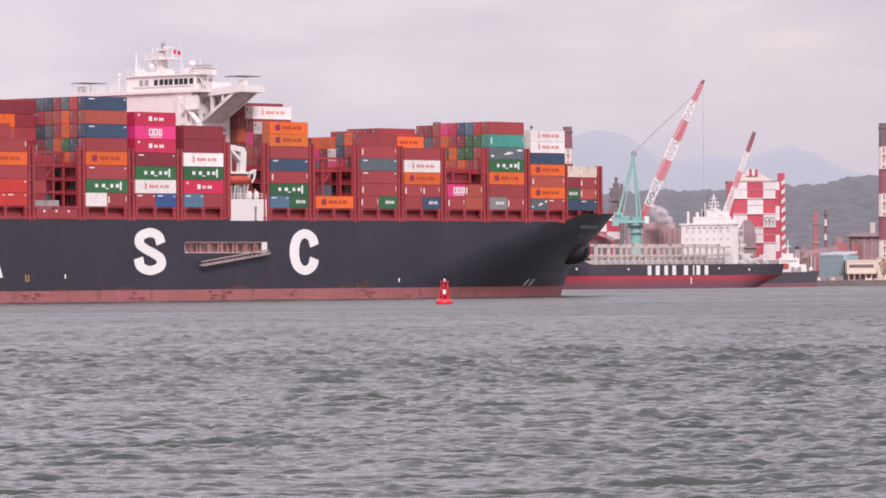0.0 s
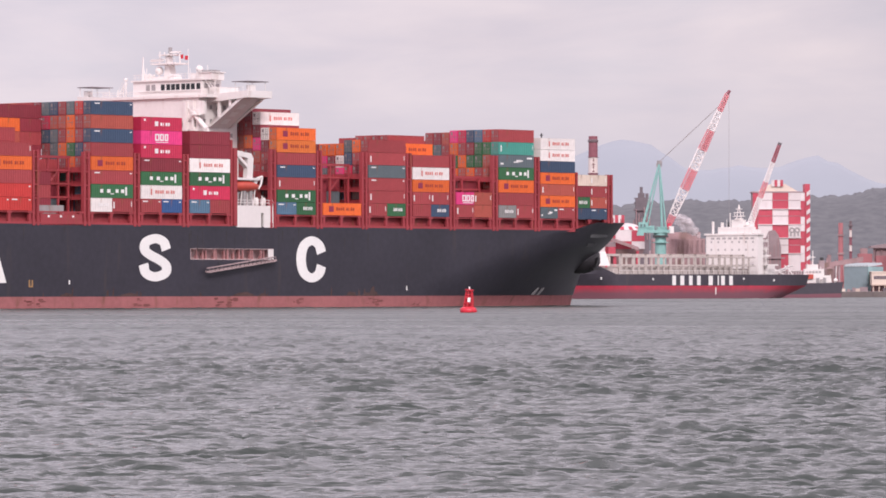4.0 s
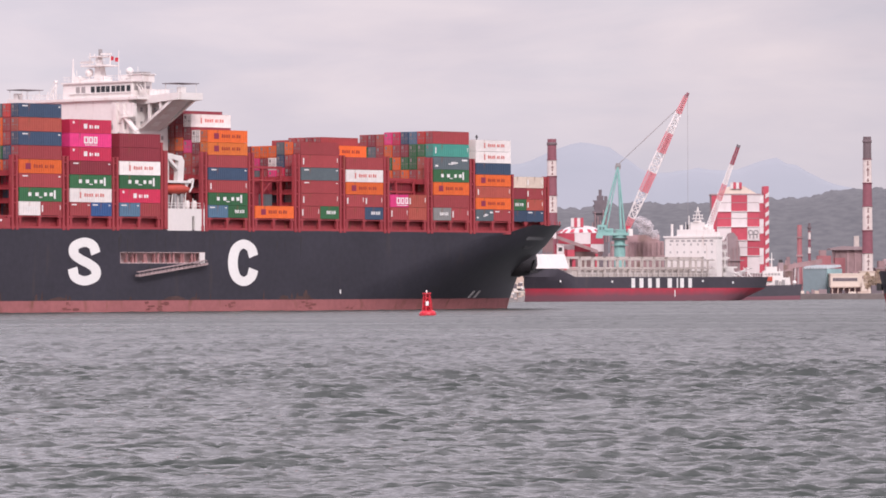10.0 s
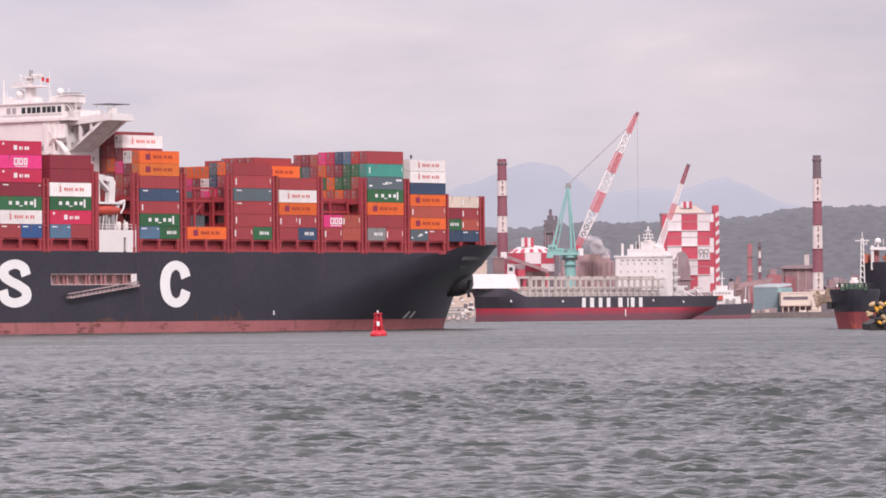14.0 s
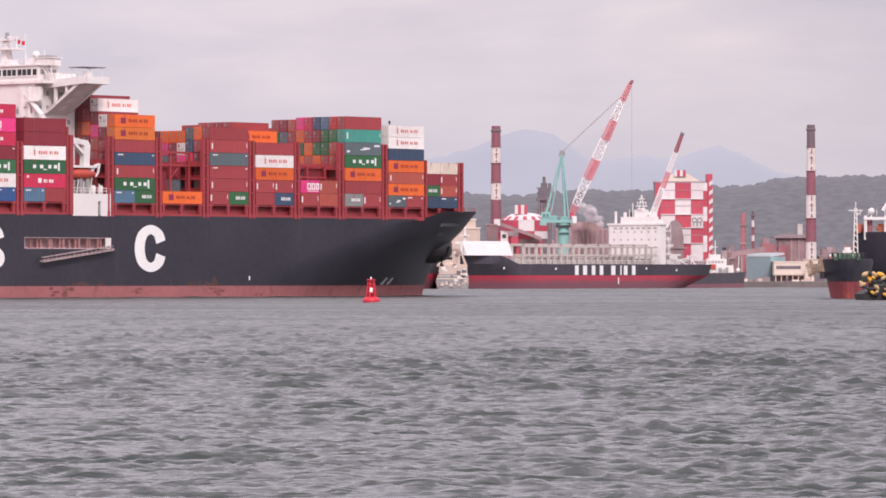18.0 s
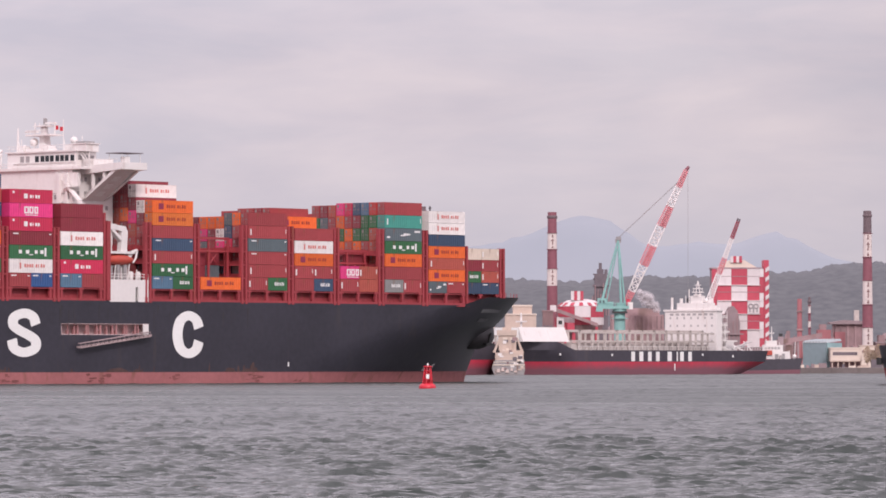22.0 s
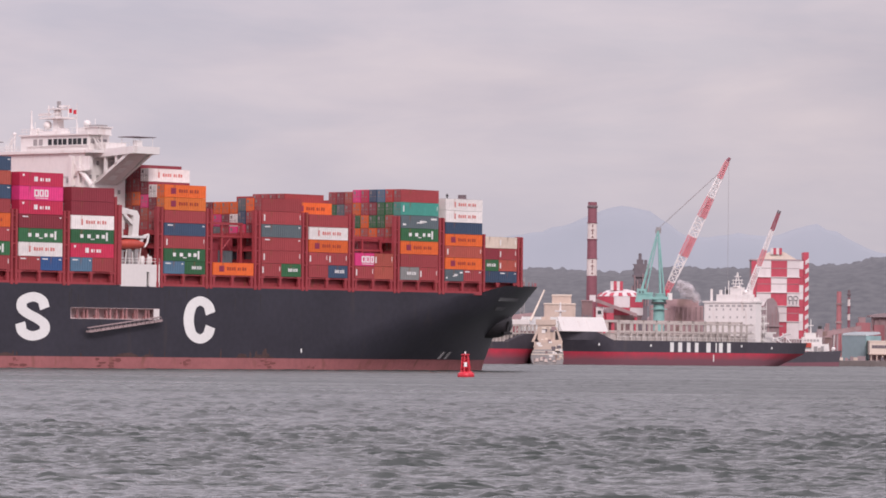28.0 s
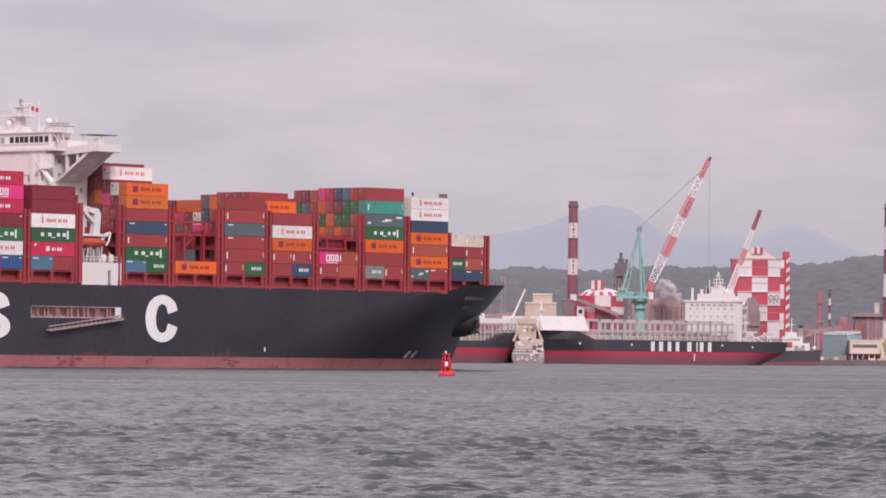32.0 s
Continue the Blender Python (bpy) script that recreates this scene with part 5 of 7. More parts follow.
for z in (12.4, 15.4, 18.4, 21.4):
    for i in range(7):
        part("porthole", boxes((119.92, -10.4 + i * 3.3, z, 120.02, -9.7 + i * 3.3, z + 0.8)), FAINT, block)
for i in range(8):
    part("window", boxes((119.9, -10.6 + i * 2.7, 22.8, 120.05, -9.0 + i * 2.7, 23.6)), FAINT, block)
for i in range(5):
    z = 9.8 + i * 3.0
    balcony = part("side_balcony", boxes((123.4, -12.4, z, 127.0, -8.0, z + 0.25)), SHIP_WHITE, block)
    bm = bmesh.new()
    for d in (0.5, 1.0):
        bar(bm, (123.4, -12.3, z + d), (127.0, -12.3, z + d), 0.08, 4)
    for j in range(4):
        bar(bm, (123.6 + j * 1.1, -12.3, z), (123.6 + j * 1.1, -12.3, z + (3.0 if j == 3 else 1.0)), 0.1, 4)
    part("balcony_rail", bm, SHIP_WHITE, balcony)["kind"] = "stuff"
    bm = bmesh.new()
    for d in (0.0, 0.8):
        bar(bm, (123.6, -11.0 + d, z), (126.8, -11.0 + d, z + 3.0), 0.12, 4)
    part("balcony_stair", bm, SHIP_WHITE, balcony)
part("mast_house", boxes((121.4, -4.2, 27.6, 123.6, 1.2, 30.4), (121.0, -2.6, 30.4, 124, -0.6, 31.0)), SHIP_WHITE, block)
part("vent_pipe", boxes((120.8, 9.5, 25.1, 121.6, 10.1, 29.8)), SHIP_WHITE, block)
part("vent_pipe", boxes((121, 5.2, 27.6, 122, 6.0, 29.4)), SHIP_WHITE, block)
part("locker", boxes((121, -11.8, 25.1, 123, -10.4, 26.6)), SHIP_WHITE, block)
bm = bmesh.new()
for y in (-2.8, -0.4):
    bar(bm, (122.5, y, 30.4), (122.5, -1.6, 36.2), 0.22, 5)
for z, w in ((31.6, 2.6), (33.0, 2.2), (34.4, 1.3)):
    box(bm, 122.1, -1.6 - w, z, 122.9, -1.6 + w, z + 0.3)
for y in (-3.6, 0.4):
    bar(bm, (122.5, y, 31.6), (122.5, y, 33.4), 0.16, 4)
part("mast", bm, SHIP_WHITE, block)
for y, z, r in ((2.6, 33.0, 0.2), (-7.4, 31.4, 0.25), (4.2, 30.6, 0.12)):
    bm = bmesh.new()
    bar(bm, (122.5, y, 27.6), (122.5, y, z), r, 5)
    part("aerial", bm, SHIP_WHITE, block)
bm = bmesh.new()
ball(bm, 122.5, -5.6, 28.6, 0.9)
smooth(part("radome", bm, SHIP_WHITE, block))
bm = bmesh.new()
rngs = random.Random(31)
for i in range(26):
    x = 127 + rngs.uniform(0, 22)
    bar(bm, (x, rngs.uniform(-11.6, 4), 9.2), (x, rngs.uniform(-11.6, 4), 9.2 + rngs.uniform(2, 9 if x < 134 else 4)), 0.22, 4)
box(bm, 127, -12.0, 12.6, 134, -11.2, 13.2)
box(bm, 127, -9, 9.2, 136, 6, 13.0)
bar(bm, (128.4, -10, 9.2), (128.4, -10, 19.5), 0.55, 6)
box(bm, 127.4, -10.6, 16.2, 131.0, -9.4, 16.8)
part("stern_gear", bm, SHIP_WHITE, moored, "white posts, stairs and rails behind the deckhouse")
part("funnel", boxes((129, -6, 13.0, 134, 1, 23.0), (129.6, -5.4, 23.0, 133.4, 0.4, 24.6)), WORKS_GREY, moored)
bm = bmesh.new()
for i in range(70):
    x = 32 + i * 1.75
    bar(bm, (x, -12.2, 9.2), (x, -12.2, 10.6), 0.09, 4)
bar(bm, (32, -12.2, 10.6), (154, -12.2, 10.6), 0.09, 4)
part("railing", bm, SHIP_WHITE, moored)
x = 64.5
for i, w in enumerate((4.2, 4.6, 4.2, 4.2, 0, 5.0, 1.3, 4.4, 4.2)):
    if w:
        part("mark_bar", boxes((x, -12.62, 5.1, x + w * 0.52, -12.45, 8.7)), MARK_WHITE, moored)
    x += (w if w else 1.4) + 0.9
for x, z in ((20, 7.2), (52, 7.0), (110, 7.2), (130, 6.6)):
    part("small_mark", boxes((x, -12.65, z, x + 0.8, -12.45, z + 0.8)), MARK_WHITE, moored)
part("draught_marks", boxes((92, -12.62, 1.6, 92.5, -12.45, 4.2)), MARK_WHITE, moored)

# ---- the ship whose bow lies beyond the big ship ----
second = thing("moored_ship", pose(31.0, 1829, 0, 0, 0, 180 + YARD_ANGLE) @ pose(0, -12, 0), "black and red ship with a pale deckhouse moored at the quay", "ship")
top, low = side_hull(150, 24, 8.2, 5.6, 3.0, 1.6, ent=0.05)
for bm in (top, low):
    bmesh.ops.translate(bm, verts=bm.verts, vec=(-3.4, 0, 0))
smooth(part("hull", top, YARD_BLACK, second, "black topsides")).data.set_sharp_from_angle(angle=radians(25))
smooth(part("boot_top", low, YARD_RED, second, "bright red lower hull")).data.set_sharp_from_angle(angle=radians(25))
for i in range(9):
    x = 6 + i * 4.6
    part("cell_guide", boxes((x, 9.6, 8.2, x + 0.7, 10.2, 14.6), (x, -9, 13.9, x + 0.7, 10.2, 14.6), (x, 9.6, 11.0, x + 4.6, 10.0, 11.5), (x, 9.6, 13.9, x + 4.6, 10.0, 14.5), (x + 2.2, 9.6, 8.2, x + 2.6, 10.0, 14.0)), HATCH_BEIGE, second)
for i in range(3):
    part("hatch_cover", boxes((7 + i * 13.5, -9, 8.2, 19.8 + i * 13.5, 9.0, 11.6)), HATCH_BEIGE, second)
block = part("deckhouse", boxes((8, -8, 14.6, 44, 8.5, 16.4), (20, -6, 16.4, 40, 6, 18.2)), SHIP_WHITE, second, "low white house over the hatches")
for i in range(7):
    part("window", boxes((21 + i * 2.6, 5.95, 16.9, 22.2 + i * 2.6, 6.05, 17.7)), FAINT, block)
bm = bmesh.new()
bar(bm, (20, 4, 18), (20, 4, 28), 0.4, 6, 0.2)
box(bm, 18.6, 3.2, 24, 21.4, 4.8, 24.4)
part("mast", bm, SHIP_WHITE, second)
bm = bmesh.new()
bar(bm, (9.0, 10, 16), (1.0, 10, 27.3), 0.45, 6, 0.3)
part("derrick", bm, CREAM, second, "cream derrick boom raised over the bow")
bm = bmesh.new()
for i in range(22):
    x = 44 + i * 2.4
    box(bm, x, 10.8, 8.2, x + 0.5, 11.4, 11.5 + (i % 3) * 1.2)
box(bm, 44, 10.7, 12.2, 98, 11.2, 12.7)
part("deck_gear", bm, GREY_STEEL, second)

# ---- the small beige workboat between the two moored bows ----
BUNDLE = paint("bundle_canvas", (0.62, 0.50, 0.46), 0.9, grain=2.0, vary=0.2)
workboat = thing("workboat", pose(29.8, 1806, 0), "small cluttered beige workboat seen end on", "boat")
bm = bmesh.new()
prism(bm, [(-5.0, -0.8), (5.4, -0.8), (5.9, 2.0), (5.6, 5.6), (-5.2, 5.4), (-6.0, 2.4)], 0, 22, "y")
part("hull", bm, GREY_STEEL, workboat, "grey rust-streaked hull")
bm = boxes((-3.2, 2, 8.2, 4.4, 12, 9.0), (-4.8, 1, 5.4, 5.4, 14, 8.2), (-3.6, 3, 9.0, 2.8, 10, 14.4), (-4.2, 2.6, 14.4, 3.0, 11, 16.4), (-2.2, 4, 16.4, 1.0, 8, 17.4))
house2 = part("deckhouse", bm, BEIGE, workboat)
rngb = random.Random(3)
for i in range(40):
    x, z = rngb.uniform(-5.2, 4.6), rngb.uniform(1.2, 13.4)
    y = (-0.12 if z < 5.4 else (0.86 if z < 8.2 else 2.88)) - 0.01 * (i % 8)
    if z > 8.2 and abs(x) > 2.4:
        continue
    part("hatch", boxes((x, y, z, x + rngb.uniform(0.7, 1.8), y + 0.2, z + rngb.uniform(0.5, 1.3))), rngb.choice([FURNACE_DARK, WORKS_RUST, SHIP_WHITE, CREAM, BEIGE]), house2)
for x, z, w, h in ((-4.6, 1.0, 1.6, 1.3), (-2.8, 1.4, 1.2, 1.5), (-1.3, 0.9, 1.5, 1.2), (0.6, 1.6, 0.9, 1.0), (1.8, 1.0, 1.2, 0.7)):
    bm = bmesh.new()
    prism(bm, [(x, z), (x + w, z), (x + w * 0.8, z + h), (x + w * 0.25, z + h * 0.9)], -0.45, 0.02, "y")
    part("canvas_bundle", bm, BUNDLE, workboat, "pale canvas bundle hung over the side")
part("rubbing_strake", boxes((-5.9, -0.2, 3.5, 5.8, 0.05, 3.9), (-5.5, -0.15, 4.6, 5.7, 0.05, 4.85)), CREAM, workboat)
bm = bmesh.new()
prism(bm, [(-5.8, 8.2), (-4.8, 8.2), (-3.0, 13.2), (-3.6, 13.2)], 2.5, 11, "y")
part("side_screen", bm, BEIGE, workboat)
bm = bmesh.new()
prism(bm, [(4.5, 8.2), (5.6, 8.2), (3.4, 13.6), (2.9, 13.6)], 2.5, 11, "y")
part("side_screen", bm, BEIGE, workboat)

# ---- the grey ship astern of the moored ship ----
stern_ship = thing("patrol_ship", pose(124.5, 1990, 0), "low dark grey ship with white upper works at the quay", "ship")
bm = bmesh.new()
prism(bm, [(2.0, -1.0), (25.0, -1.0), (25.4, 3.0), (25.9, 6.4), (19.6, 6.0), (0.0, 5.6), (0.0, 1.0)], 0, 10, "y")
part("hull", bm, YARD_BLACK, stern_ship, "dark grey hull")
bm = bmesh.new()
prism(bm, [(2.1, -1.0), (24.9, -1.0), (25.2, 1.8), (1.0, 1.3)], -0.15, 10.1, "y")
part("boot_top", bm, YARD_RED, stern_ship)
cabin = part("deckhouse", boxes((9.6, 1, 6.0, 21.0, 9, 9.0), (10.4, 1.4, 9.0, 18.4, 8, 11.6), (11.4, 2, 11.6, 16.0, 7, 13.4)), SHIP_WHITE, stern_ship, "white upper works")
for i in range(5):
    part("window", boxes((11.0 + i * 1.3, 1.28, 9.9, 11.9 + i * 1.3, 1.45, 10.8)), FAINT, cabin)
for x in (20.4, 23.0):
    bm = bmesh.new()
    ball(bm, x, 2.0, 7.0, 0.9)
    smooth(part("radome", bm, SHIP_WHITE, stern_ship))
part("funnel", boxes((16.6, 2.5, 11.6, 18.6, 6.5, 15.0)), WORKS_GREY, stern_ship)
part("funnel_top", boxes((16.9, 2.8, 15.0, 18.3, 6.2, 16.2)), DARK_STEEL, stern_ship)
bm = bmesh.new()
bar(bm, (14, 4, 13.4), (14, 4, 19), 0.25, 6, 0.15)
box(bm, 12.9, 3.6, 16.2, 15.1, 4.4, 16.5)
part("mast", bm, SHIP_WHITE, stern_ship)
for i in range(9):
    bm = bmesh.new()
    bar(bm, (1.0 + i * 2.7, 0.1, 5.6), (1.0 + i * 2.7, 0.1, 7.2), 0.12, 4)
    part("rail_post", bm, SHIP_WHITE, stern_ship)
part("lifeboat", boxes((11.4, 0.2, 7.6, 14.0, 1.0, 9.4)), BOAT_RED, stern_ship)
gear = random.Random(44)
for i in range(16):
    x, w, h = gear.uniform(0.6, 24.0), gear.uniform(0.5, 1.5), gear.uniform(0.6, 2.2)
    part("deck_locker", boxes((x, 0.3 + 0.05 * i, 5.7, x + w, 1.2 + 0.05 * i, 6.2 + h)), gear.choice([SHIP_WHITE, SHIP_WHITE, GREY_STEEL, FURNACE_DARK, BEIGE]), stern_ship)
for i in range(7):
    x = gear.uniform(2, 23)
    bm = bmesh.new()
    bar(bm, (x, 1.6, 5.8), (x + gear.uniform(-0.6, 0.6), 1.6, gear.uniform(9.0, 14.5)), 0.14, 4)
    part("stanchion", bm, SHIP_WHITE, stern_ship)

# ---- shore: ground, quay, hills ----
ca, sa = math.cos(radians(YARD_ANGLE)), math.sin(radians(YARD_ANGLE))
edge0 = (36.5 - 42 * sa - 520 * ca, 1821 + 42 * ca - 520 * sa)
edge1 = (36.5 - 42 * sa + 260 * ca, 1821 + 42 * ca + 260 * sa)
bm = bmesh.new()
prism(bm, [edge0, edge1, (1500, 2150), (4800, 2150), (4800, 4880), (-4800, 4880), (-4800, 2150), (-700, edge0[1])], -1.0, 2.4)
ground = thing("ground", pose(0, 0, 0), "flat brown industrial ground behind the quay", "ground", kind="structure", bm=bm, material=QUAY)
bm = bmesh.new()
for i in range(60):
    a = -300 + i * 9.0
    p = (36.5 - 41.6 * sa + a * ca, 1821 + 41.6 * ca + a * sa)
    box(bm, p[0] - 0.8, p[1] - 0.8, -1, p[0] + 0.8, p[1] + 0.8, 2.6)
thing("quay_fenders", pose(0, 0, 0), "dark fenders along the quay wall", "fenders", kind="stuff", bm=bm, material=RUBBER)


def ridge(name, label, dist, depth, crest, rough, size, material, x0, x1, step, kind="structure"):
    """A wooded ridge: rows from the foot to the crest and down behind."""
    bm = bmesh.new()
    xs = np.arange(x0, x1 + step, step)
    rows = []
    for j, (q, back) in enumerate(((0.0, 0.0), (0.35, 0.25), (0.62, 0.45), (0.82, 0.62), (0.94, 0.8), (1.0, 1.0), (0.7, 1.5), (0.0, 2.2))):
        row = []
        for x in xs:
            h = along(crest, x) * q
            if 0 < q:
                h += rough * q * (q ** 4 * noise.fractal(Vector((x / size, j * 7.3, 1.0)), 1.0, 2.0, 5) + 0.75 * q ** 6 * noise.noise(Vector((x / (size * 0.16), j * 3.1, 5.0))) + 0.75 * q ** 6 * noise.noise(Vector((x / (size * 0.07), j * 5.3, 9.0))))
            row.append(bm.verts.new((x, dist + depth * back, max(h, 0))))
        rows.append(row)
    for a, b in zip(rows, rows[1:]):
        for i in range(len(xs) - 1):
            bm.faces.new((a[i], a[i + 1], b[i + 1], b[i]))
    return smooth(thing(name, pose(0, 0, 0), label, "hill", kind=kind, bm=bm, material=material))


HILL = [(-2000, 30), (-300, 44), (0, 54), (38, 57.5), (56, 57), (84, 58), (99, 57), (135, 59.3), (156, 61), (181, 59), (225, 62.5), (267, 67), (330, 70), (420, 74), (900, 60), (2000, 30)]
ridge("wooded_hill", "grey-green wooded hill behind the steelworks, haze painted in as glow", 2900, 260, HILL, 1.7, 26, HILL_WOODS, -1200, 1500, 1.6)
PEAKS = [(-3000, 60), (-600, 80), (-100, 92), (0, 100), (51, 113), (85, 121), (111, 129), (132, 136), (149, 138.5), (166, 134), (183, 126), (197, 115), (208, 111.5), (221, 112.5), (236, 116), (252, 117), (272, 113), (288, 114), (304, 121), (320, 123), (334, 120), (349, 111), (364, 103), (385, 97), (470, 92), (700, 70), (3000, 40)]
ridge("mountains", "far mountains with haze painted in as pale blue glow", 4300, 250, PEAKS, 2.5, 70, RIDGE_HAZE, -3000, 3000, 9.0)


# ---- chimneys ----
STACK_MARK = paint("stack_mark", (0.21, 0.125, 0.12), 0.8, grain=1.0, vary=0.3)


def chimney(x, y, top, r0, r1, bands, label, ladder=True):
    ob = thing("chimney", pose(x, y, 0), label, "chimney", "tall banded chimneys")
    rad = lambda z: r0 + (r1 - r0) * z / top
    edges = [2.4] + bands + [top]
    for i, (a, b) in enumerate(zip(edges, edges[1:])):
        bm = bmesh.new()
        turned(bm, [(rad(a), a), (rad(b), b)], sides=20)
        last = i == len(edges) - 2
        red = (len(edges) - 2 - i) % 2 == 0
        smooth(part("band", bm, STACK_SOOT if last and r1 < 2 else STACK_RED if red else STACK_WHITE, ob)).data.set_sharp_from_angle(angle=radians(40))
        if not red and ladder:
            step = (b - a - 1.0) / 4
            for n in range(4):
                z, w = a + 0.6 + n * step, (0.5, 0.3, 0.6, 0.35)[n]
                part("painted_mark", boxes((0.1 - w, -rad(a) - 0.08, z, 0.1 + w, -rad(a) + 0.5, z + step * 0.3), (-0.1, -rad(a) - 0.1, z + step * 0.25, 0.4, -rad(a) + 0.5, z + step * (0.9 if n % 2 else 0.6))), STACK_MARK, ob, "unreadable faded mark")
            part("flue_joint", boxes((rad(a) * 0.5, -rad(a) * 0.9 - 0.1, a + 0.4, rad(a) * 0.5 + 0.35, -rad(b) * 0.8, b - 0.4)), STACK_WHITE, ob)
    for z in bands[1:]:
        bm = bmesh.new()
        turned(bm, [(rad(z) + 0.1, z - 0.15), (rad(z) + 0.5, z), (rad(z) + 0.1, z + 0.2)], sides=20)
        part("gallery", bm, STACK_RED, ob)
    bm = bmesh.new()
    turned(bm, [(r1 + 0.05, top - 3.0), (r1 + 0.35, top - 2.6), (r1 + 0.35, top - 1.9), (r1 + 0.05, top - 1.5)], sides=20)
    part("crown_gallery", bm, STACK_SOOT, ob)
    return ob


chimney(58.1, 2300, 74.3, 2.75, 2.05, [40.2, 48.1, 57.0, 64.6], "red and white banded chimney with a sooty crown")
chimney(204.2, 2300, 74.9, 2.7, 1.85, [12.5, 20.9, 31.4, 42.6, 53.4, 64.4], "red and white banded chimney with a sooty crown")
chimney(-2.35, 2300, 76.9, 2.6, 1.9, [40.2, 48.1, 57.0, 64.6], "red and white banded chimney beyond the container ship")
chimney(184.6, 2395, 36.2, 0.7, 0.6, [18.0, 21.4, 24.8, 28.2, 32.0], "thin red and white stack above the steelworks", False)
bm = bmesh.new()
turned(bm, [(1.35, 2.4), (1.1, 35.4)], sides=14)
ob = thing("furnace_stack", pose(180.2, 2400, 0), "plain rust-red steel stack", "chimney")
part("shaft", bm, WORKS_RED, ob)
part("lagging", boxes((-1.6, -1.6, 20, 1.6, 1.6, 21)), WORKS_RUST, ob)
part("lagging", boxes((-1.5, -1.5, 29, 1.5, 1.5, 29.8)), WORKS_RUST, ob)


# ---- luffing cranes ----
def lattice(bm, a, b, w0, w1, n, r):
    """A four-chord lattice boom from a to b."""
    a, b = Vector(a), Vector(b)
    d = (b - a).normalized()
    side = Vector((0, 1, 0))
    up = d.cross(side).normalized()
    rings = []
    for i in range(n + 1):
        w = w0 + (w1 - w0) * i / n
        c = a.lerp(b, i / n)
        rings.append([c + up * sx * w / 2 + side * sy * w / 2 for sx, sy in ((-1, -1), (1, -1), (1, 1), (-1, 1))])
    for i in range(n):
        for j in range(4):
            bar(bm, rings[i][j], rings[i + 1][j], r, 4)
            bar(bm, rings[i][j], rings[i + 1][(j + 1) % 4], r * 0.7, 4)
            bar(bm, rings[i][j], rings[i][(j + 1) % 4], r * 0.7, 4)


JIB_DARK = paint("jib_dark_red", (0.34, 0.075, 0.105), 0.6, grain=0.6, vary=0.15)
JIB_RED = paint("jib_red", (0.66, 0.25, 0.275), 0.6, grain=0.6, vary=0.15)
FAINT_GREEN = paint("crane_glass", (0.10, 0.16, 0.16), 0.3, grain=1)
crane = thing("luffing_crane", pose(76.9, 1980, 0), "turquoise quay crane with a red and white lattice jib", "crane", "luffing cranes")
bm = bmesh.new()
turned(bm, [(2.6, 2.4), (2.25, 12), (2.2, 24.0), (2.8, 25.0), (2.8, 26.0)], sides=14)
smooth(part("pedestal", bm, CRANE_GREEN, crane, "round turquoise pedestal")).data.set_sharp_from_angle(angle=radians(30))
house3 = part("machinery_house", boxes((-9.2, -3, 26.0, 3.6, 3, 27.0), (-8.8, -2.8, 27.0, -5.4, 2.8, 30.2), (-5.4, -2.4, 27.0, -2.6, 2.4, 28.8), (-1.6, -2.4, 27.0, 1.8, 2.4, 28.4), (-9.4, -3.2, 24.9, -6.8, 3.2, 26.0)), CRANE_GREEN, crane)
for x in (-8.2, -6.9):
    part("window", boxes((x, -2.9, 28.2, x + 0.8, -2.78, 29.4)), FAINT_GREEN, house3)
bm = bmesh.new()
for i in range(12):
    bar(bm, (-9.2 + i * 1.16, -3.1, 27.0), (-9.2 + i * 1.16, -3.1, 28.2), 0.08, 4)
bar(bm, (-9.2, -3.1, 28.2), (3.6, -3.1, 28.2), 0.08, 4)
part("railing", bm, CRANE_GREEN, house3)["kind"] = "stuff"
bm = bmesh.new()
turned(bm, [(3.4, 22.0), (3.4, 22.3)], sides=14)
part("pedestal_gallery", bm, CRANE_GREEN, crane)
part("cabin", boxes((3.2, -2.6, 25.8, 5.2, -0.4, 28.6)), SHIP_WHITE, crane)
part("slewing_ring", boxes((-3.0, -3.0, 24.2, 3.0, 3.0, 25.0)), DARK_STEEL, crane)
for y in (-2.0, 2.0):
    bm = bmesh.new()
    bar(bm, (-7.6, y, 27), (-0.6, y * 0.5, 53.6), 0.5, 6, 0.35)
    bar(bm, (0.6, y, 27), (-0.5, y * 0.5, 53.6), 0.42, 6, 0.32)
    bar(bm, (2.2, y, 27), (-0.3, y * 0.5, 52.0), 0.28, 6)
    bar(bm, (-5.6, y, 27), (-0.9, y * 0.5, 50.0), 0.26, 5)
    part("gantry_leg", bm, CRANE_GREEN, crane)
part("gantry_head", boxes((-1.7, -1.2, 52.4, 0.5, 1.2, 53.9), (-1.4, -0.8, 53.9, 0.0, 0.8, 54.8)), GREY_STEEL, crane)
part("sheave", boxes((-1.2, -1.5, 53.4, 0.6, -1.2, 54.6)), GREY_STEEL, crane)
foot, tip = Vector((3.2, 0, 29.4)), Vector((26.7, 0, 81.4))
jib = part("jib", boxes((2.6, -1.6, 27.6, 4.0, 1.6, 29.8)), BAND_RED, crane, "red and white lattice jib")
marks = [0.0, 0.07, 0.27, 0.42, 0.57, 0.72, 0.87, 1.0]
for i, (a, b) in enumerate(zip(marks, marks[1:])):
    bm = bmesh.new()
    wide = lambda q: 3.4 - 1.9 * max(0, (q - 0.55) / 0.45) if q > 0.55 else 2.2 + 1.2 * min(1, q / 0.25)
    lattice(bm, foot.lerp(tip, a), foot.lerp(tip, b), wide(a), wide(b), max(1, round((b - a) * (20 if i % 2 else 64))), 0.26 if i % 2 else 0.2)
    part("lattice_section", bm, BAND_WHITE if i % 2 else JIB_RED, jib)
